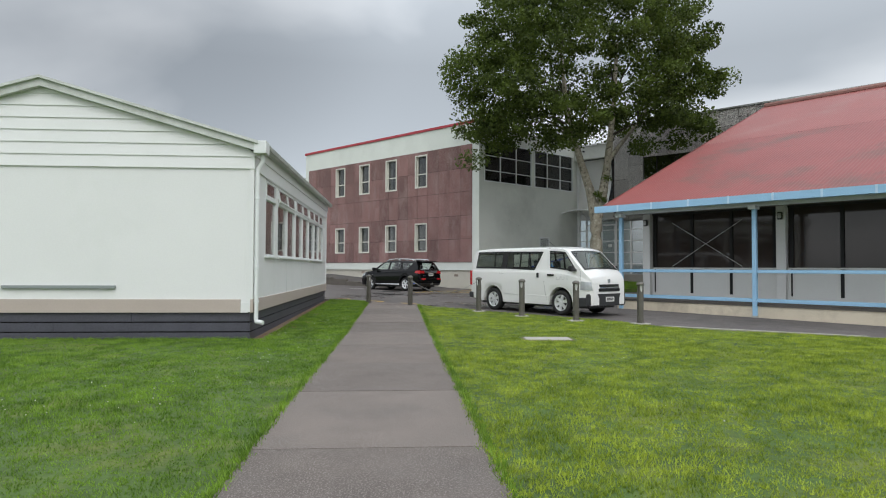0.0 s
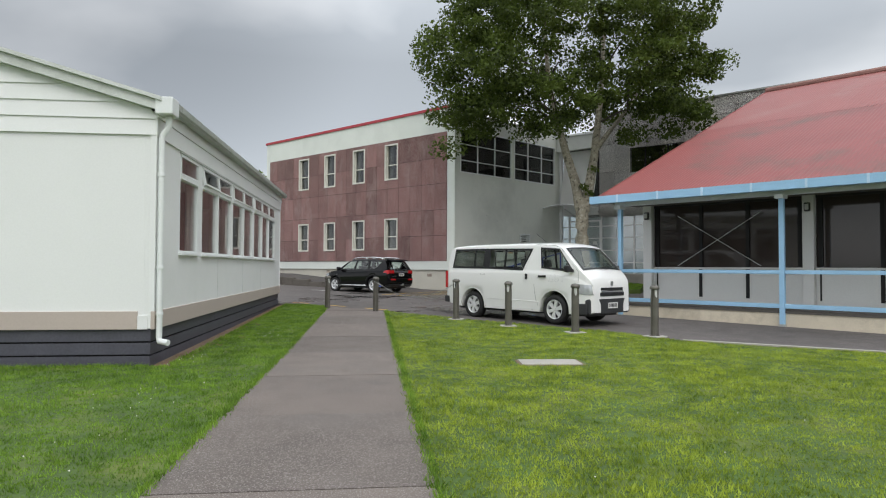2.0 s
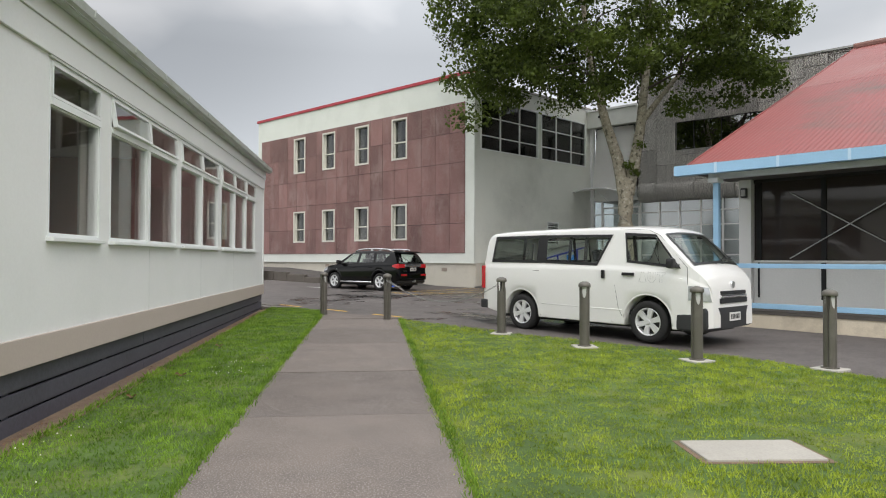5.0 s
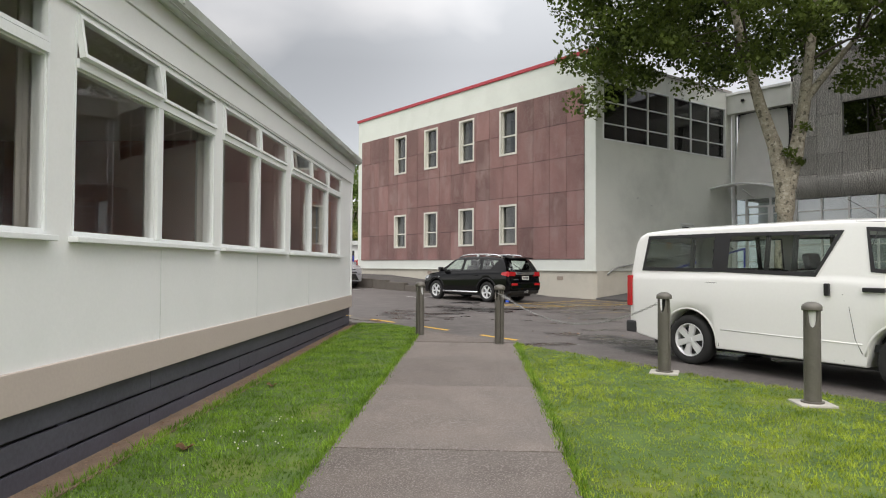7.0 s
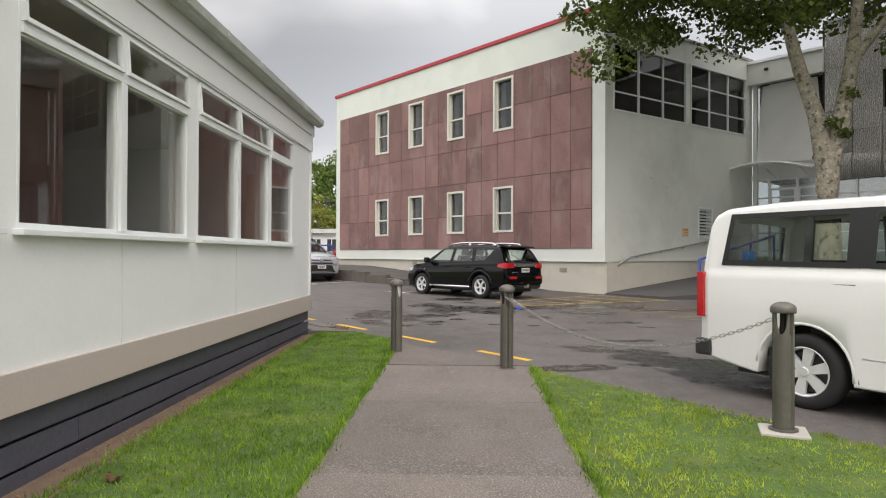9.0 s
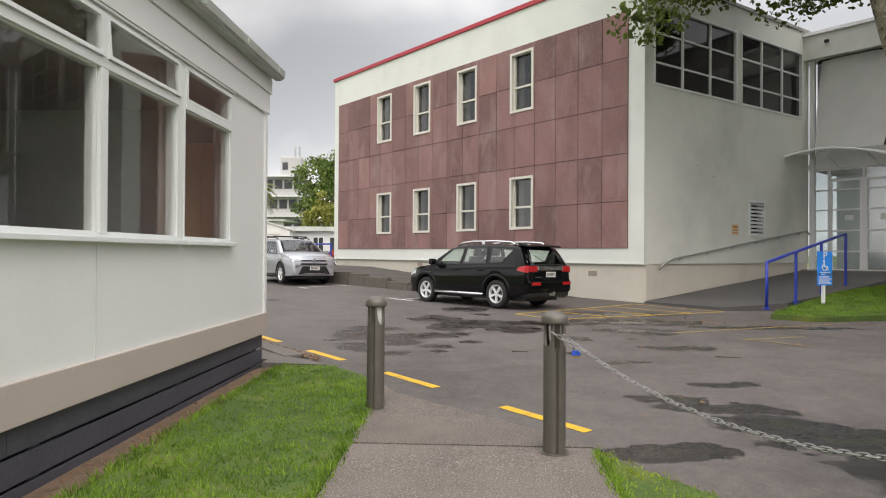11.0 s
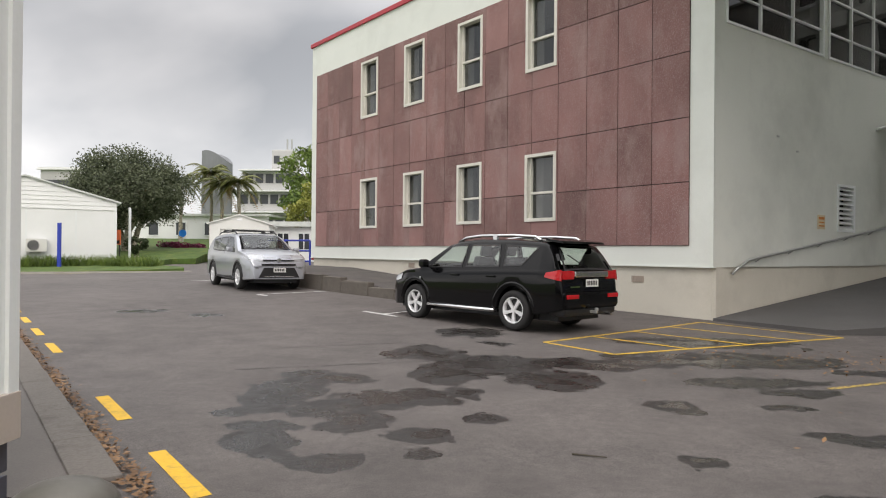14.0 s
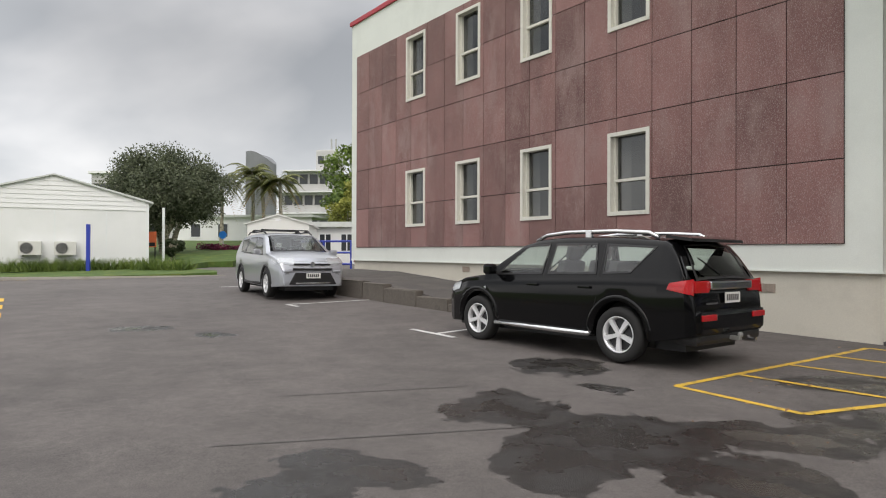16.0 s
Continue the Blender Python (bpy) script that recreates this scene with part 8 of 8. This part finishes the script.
def leafy_tree(name, label, x, y, z, h, rad, col0, col1, n=60, per=120, size=0.3, trunk_h=0.35, stems=3, seed=1, low=0.3, thick=0.16, cr_=(0.7, 1.3)):
    m = foliage_mat(name + "_leaves", col0, col1, 0.15)
    t = thing(name, pose(x, y, z), label, "tree")
    rr_ = random.Random(seed)
    cs, rs = [], []
    hz = h * (1 - low) / 2
    tries = 0
    while len(cs) < n and tries < 9000:
        tries += 1
        v = Vector((rr_.gauss(0, 1), rr_.gauss(0, 1), rr_.gauss(0, 1))).normalized() * (rr_.uniform(0.3, 1.0) ** 0.5)
        p = Vector((x + v.x * rad, y + v.y * rad, z + h * low + hz + v.z * hz * (0.85 + 0.2 * math.sin(v.x * 5 + seed))))
        cs.append(p); rs.append(rr_.uniform(*cr_) * rad / 3.2)
    b = bmesh.new()
    for k in range(stems):
        a = 2 * math.pi * k / stems + seed
        limb(b, [(x + 0.15 * math.cos(a), y + 0.15 * math.sin(a), z - 0.1), (x + rad * 0.18 * math.cos(a), y + rad * 0.18 * math.sin(a), z + h * low), (x + rad * 0.5 * math.cos(a), y + rad * 0.5 * math.sin(a), z + h * 0.65)], thick, thick * 0.3, 8, 0.05, k)
    for i, p in enumerate(cs[::4]):
        limb(b, [(x, y, z + h * low * 0.9), Vector((x, y, z + h * 0.5)).lerp(p, 0.5), p], thick * 0.4, 0.02, 5, 0, i)
    part("trunk", b, BARK, t)
    q, k = leaf_cloud(cs, rs, per, size, RNG, 0.7)
    c = new("crown", fast_mesh("crown", q - np.array([x, y, z]), k, 4, m)); c.parent = t


leafy_tree("pohutukawa_tree", "broad dark-leaved evergreen tree with several trunks", -23.1, 63.0, 1.4, 6.9, 3.35, (0.025, 0.038, 0.018), (0.15, 0.17, 0.10), 190, 300, 0.13, seed=3, low=0.2, thick=0.25)
leafy_tree("bright_green_tree", "tall fresh green tree behind the hall", -14.9, 83.0, 0.8, 12.4, 3.8, (0.05, 0.09, 0.018), (0.19, 0.27, 0.06), 110, 110, 0.3, seed=5, low=0.12, thick=0.2)
leafy_tree("yellow_green_shrub", "tall yellow-green shrub by the low building", -12.6, 68.0, 1.0, 5.2, 1.7, (0.10, 0.12, 0.02), (0.32, 0.33, 0.07), 36, 90, 0.2, seed=8, low=0.25, thick=0.08)
leafy_tree("dark_shrub", "dark rounded shrub beside the white block", -19.9, 58.0, 1.1, 1.5, 0.6, (0.02, 0.035, 0.012), (0.08, 0.10, 0.05), 24, 90, 0.12, seed=9, low=0.1, thick=0.05)
leafy_tree("background_tree", "leafy green tree beyond the classrooms", -9.5, 96.0, 1.0, 15.0, 7.0, (0.04, 0.075, 0.016), (0.15, 0.21, 0.05), 90, 110, 0.4, seed=12, low=0.1, thick=0.3)

# palms
PALM = foliage_mat("palm_fronds", (0.045, 0.06, 0.015), (0.22, 0.23, 0.07), 0.15)
DRYF = foliage_mat("dry_palm_fronds", (0.25, 0.16, 0.06), (0.42, 0.28, 0.12), 0.1)
for k, (x, y, hh) in enumerate(((-24.3, 73, 6.3), (-22.6, 75, 7.4), (-20.9, 73, 6.0), (-19.3, 72.5, 6.2))):
    hh += 1.0
    pt = thing("palm_tree", pose(x, y, 1.0), "palm with drooping feathery fronds", "palm", "palms")
    b = bmesh.new(); limb(b, [(x, y, 0.9), (x + 0.1, y, 1 + hh * 0.5), (x, y, 1 + hh * 0.85)], 0.17, 0.12, 9, 0.05, k)
    part("trunk", b, BARK, pt)
    fr_, dry_ = [], []
    for f in range(34):
        a = 2.4 * f + k
        up = 1.0 - 1.5 * (f / 34)
        L_f = 2.5 * random.uniform(0.8, 1.1)
        prev = None
        for i in range(22):
            u = i / 21
            px_ = L_f * u * (1 - 0.12 * u)
            pz_ = up * L_f * u - 1.35 * L_f * u * u * 0.62
            c = np.array([x + math.cos(a) * px_ * 0.9, y + math.sin(a) * px_ * 0.9, 1 + hh * 0.85 + pz_])
            for s in (1, -1):
                side = np.array([-math.sin(a) * s, math.cos(a) * s, 0])
                ll = 0.55 * math.sin(math.pi * min(0.12 + 0.9 * u, 1)) + 0.05
                along = np.array([math.cos(a), math.sin(a), 0]) * 0.06
                tip = c + side * ll * 0.8 + np.array([math.cos(a) * 0.2, math.sin(a) * 0.2, -0.38 * ll])
                (dry_ if f > 30 else fr_).append(np.stack([c - along, c + along, tip]))
    o_ = np.array([x, y, 1.0])
    fa = np.concatenate(fr_); c = new("fronds", fast_mesh("fronds", fa - o_, len(fa) // 3, 3, PALM)); c.parent = pt
    fa = np.concatenate(dry_); c = new("dry_fronds", fast_mesh("dry_fronds", fa - o_, len(fa) // 3, 3, DRYF)); c.parent = pt

# garage
GX, GY = -13.9, 58.2
mGa = pose(GX, GY, 0.8, 0, 0, 14)
gar = thing("garage", mGa, "small cream gabled garage with roller door", "garage")
GARW = mat("cream_garage_cladding", (0.74, 0.75, 0.71), 0.6, 0.04)
part("wall", wall_bm(3.3, 0, 2.35, 0.12, [(0.6, 2.7, 0, 2.0)]), GARW, gar, m=mGa @ Matrix.Rotation(math.pi, 4, "Z") @ Matrix.Translation((-1.65, 0, 0)))
part("gable", extrude(bmesh.new(), [(-1.65, 2.35), (1.65, 2.35), (0, 2.82)], 0.0, 0.12, m=mGa), GARW, gar)
part("wall", boxes((-1.65, -1.53, 0.12, 6, 0, 2.35), (1.53, 1.65, 0.12, 6, 0, 2.35), m=mGa), GARW, gar)
part("roof", extrude(bmesh.new(), [(-1.8, 2.34), (0, 2.89), (1.8, 2.34), (1.8, 2.28), (0, 2.82), (-1.8, 2.28)], -0.1, 6.1, m=mGa), GARW, gar)
dr_ = new("roller_door"); dr_.parent = gar; PLACE[dr_] = PLACE[gar]
for k in range(10):
    part("door_slat", boxes((-1.05, 1.05, 0.05, 0.075, k * 0.2, k * 0.2 + 0.19), m=mGa, bev=0.01), GARW, dr_)
part("vent", boxes((-0.16, 0.16, -0.015, 0.0, 2.5, 2.62), m=mGa), ALU, gar)
# low white classrooms, fence, far blocks
low_ = thing("low_white_building", pose(-11.0, 67, 0.9), "low white building with a flat grey roof edge", "building")
part("wall", boxes((-15.2, -6.0, 67.0, 67.2, 0.7, 3.3)), WHITE, low_)
part("roof", boxes((-15.5, -5.8, 66.6, 72.0, 3.3, 3.65)), BARGE, low_)
for x in (-14.4, -12.9, -11.6, -10.2):
    w_ = new("window"); w_.parent = low_; PLACE[w_] = PLACE[low_]
    part("window_frame", boxes((x, x + 0.9, 66.95, 67.0, 1.6, 2.9)), TRIM, w_)
    part("pane", boxes((x + 0.08, x + 0.41, 66.93, 66.95, 1.7, 2.8), (x + 0.49, x + 0.82, 66.93, 66.95, 1.7, 2.8)), mat("dark_far_glass", (0.04, 0.045, 0.05), 0.1), w_)
wl_ = thing("white_cottage", pose(-24, 76, 1.0), "white low wing behind the palms", "building")
part("wall", boxes((-31.0, -18.6, 78.0, 78.2, 0.8, 4.6)), WHITE, wl_)
part("roof", boxes((-31.2, -18.4, 77.7, 84, 4.6, 4.8)), BARGE, wl_)
for x in (-29.5, -27.0, -24.4, -21.6, -19.9):
    w_ = new("window"); w_.parent = wl_; PLACE[w_] = PLACE[wl_]
    part("window_frame", boxes((x, x + 1.0, 77.94, 78.0, 2.8, 4.1)), TRIM, w_)
    part("pane", boxes((x + 0.08, x + 0.92, 77.92, 77.94, 2.9, 4.0)), mat("dark_far_glass", (0.04, 0.045, 0.05), 0.1), w_)
fl_ = foliage_mat("magenta_bedding", (0.06, 0.01, 0.025), (0.26, 0.03, 0.09), 0.1)
q, k = leaf_cloud([(-22.4 + 0.29 * i, 66.2 + 0.4 * math.sin(i), 1.98 - 0.02 * i) for i in range(11)], [0.42] * 11, 150, 0.12, RNG)
tagged(new("flower_bed", fast_mesh("flower_bed", q, k, 4, fl_)), "bed of dark magenta foliage on the far lawn", "flower bed", kind="stuff")
# small signs on the far lawn
osn = thing("information_board", pose(-20.6, 57.0, 1.0), "orange and black information board on two short posts", "sign")
part("board", boxes((-20.95, -20.25, 56.97, 57.03, 1.85, 2.68), bev=0.01), mat("orange_board", (0.62, 0.13, 0.04), 0.5), osn)
part("print_bar", boxes((-20.9, -20.3, 56.955, 56.97, 1.9, 2.1)), BLACK, osn)
for x in (-20.85, -20.35):
    part("post", tube(bmesh.new(), (x, 57.05, 0.9), (x, 57.05, 2.6), 0.03, n=8), BLACK, osn)
bsn = thing("blue_signpost", pose(-21.75, 68.0, 1.7), "small round blue sign on a thin post", "sign")
part("post", tube(bmesh.new(), (-21.75, 68.04, 1.6), (-21.75, 68.04, 3.0), 0.035, n=8), STEEL, bsn)
part("sign_face", tube(bmesh.new(), (-21.75, 67.96, 2.8), (-21.75, 68.0, 2.8), 0.28, n=20), SIGNB, bsn)
# grey curved tower and terraced block
twr = thing("concrete_tower", pose(-33.0, 102, 1), "tall grey concrete stair tower with a curved top", "tower")
circ = [(-33.0 + 1.85 * math.cos(2 * math.pi * i / 36), 102 + 1.85 * math.sin(2 * math.pi * i / 36)) for i in range(36)]
bm = prism(bmesh.new(), circ, 0.3, lambda x, y: 14.0 - 1.5 * max(0.0, (x + 33.9) / 2.75) ** 2)
part("shaft", bm, mat("weathered_grey_concrete", (0.20, 0.21, 0.22), 0.9, 0.12, 0.4, 10, 0.1), twr)
apt = thing("terraced_block", pose(-33, 118, 1), "white stepped multi-storey block with balconies", "building")
APT = mat("pale_far_concrete", (0.46, 0.46, 0.45), 0.8, 0.08, 0.3, 5, 0.05)
DKW = mat("dark_far_window", (0.05, 0.055, 0.06), 0.3, 0.1)
for k in range(4):
    z = 1 + 3.2 * k
    part("storey", boxes((-37.5 + 0.6 * k, -27.5 - 0.3 * k, 116.5 + 0.6 * k, 124, z - (0.6 if k == 0 else 0), z + 3.0)), APT, apt)
    for i in range(6):
        part("window", boxes((-37.0 + 0.6 * k + i * 1.55, -35.8 + 0.6 * k + i * 1.55, 116.42 + 0.6 * k, 116.5 + 0.6 * k, z + 1.2, z + 2.6)), DKW, apt)
    part("balcony", boxes((-37.5 + 0.6 * k, -27.5 - 0.3 * k, 115.6 + 0.6 * k, 115.75 + 0.6 * k, z + 0.1, z + 1.05)), APT, apt)
    part("slab_edge", boxes((-37.8 + 0.6 * k, -27.2 - 0.3 * k, 115.5 + 0.6 * k, 124, z + 3.0, z + 3.2)), ALU, apt)
part("plant_room", boxes((-31.8, -28.4, 120, 124, 13.8, 17.2), bev=0.3), APT, apt)
part("plant_window", boxes((-31.4, -30.5, 119.93, 120, 15.0, 16.2)), DKW, apt)
for x in (-29.6, -28.9):
    part("flue", tube(bmesh.new(), (x, 121, 17.2), (x, 121, 18.9), 0.14, n=8), STEEL, apt)
far2 = thing("far_block", pose(-62, 122, 1), "distant pale block showing over the roof", "building")
part("wall", boxes((-70, -56, 122, 130, 0.4, 14.2)), APT, far2)
for k in range(3):
    part("window_band", boxes((-69.5, -56.5, 121.9, 122, 4 + 3.4 * k, 5.8 + 3.4 * k)), DKW, far2)
part("roof", boxes((-70.4, -55.6, 121.6, 130, 14.2, 14.6)), ALU, far2)
# blue railing and red car beyond the hall
rl_ = thing("far_railing", pose(-9.5, 50, 0.9), "royal blue tubular railing at the end of the bank", "railing")
for z in (1.15, 1.6, 2.05):
    part("rail", tube(bmesh.new(), (-11.2, 50.6, z), (-7.4, 49.0, z), 0.04, n=8), BLUEPOST, rl_)
for k in range(4):
    x, y = -11.2 + 1.266 * k, 50.6 - 0.533 * k
    part("post", tube(bmesh.new(), (x, y, 0.6), (x, y, 2.05), 0.045, n=8), BLUEPOST, rl_)
mRed = pose(-7.3, 57.5, ground_z(0, 56.5), 0, 0, 150)
REDP = mat("red_car_paint", (0.33, 0.02, 0.02), 0.2, 0.05, 3, 40, 0.0, coat=0.8)
red = vehicle("red_car", mRed, "small red hatchback parked beyond the railing", ss, -2.28, 2.32, REDP,
              [([(0.0, 1.09), (0.95, 1.06), (0.38, 1.52), (-0.04, 1.55)], CARGLASS_D), ([(-1.0, 1.11), (-0.1, 1.09), (-0.14, 1.55), (-0.92, 1.55)], CARGLASS_D)],
              [([(1.20, -0.68), (1.20, 0.68), (0.45, 0.58), (0.45, -0.58)], CARGLASS), ([(-2.18, -0.66), (-2.18, 0.66), (-1.97, 0.55), (-1.97, -0.55)], CARGLASS_D)], (-1.33, 1.33), 0.33, [(0.25, 0.36, 0.24)])
for s in (1, -1):
    part("tail_lamp", boxes((-2.27, -2.15, s * 0.6, s * 0.82, 0.85, 1.02), m=mRed, bev=0.02), REDL, red)
plate(red, mRed @ pose(-2.3, 0, 0.7, 0, 0, -90))
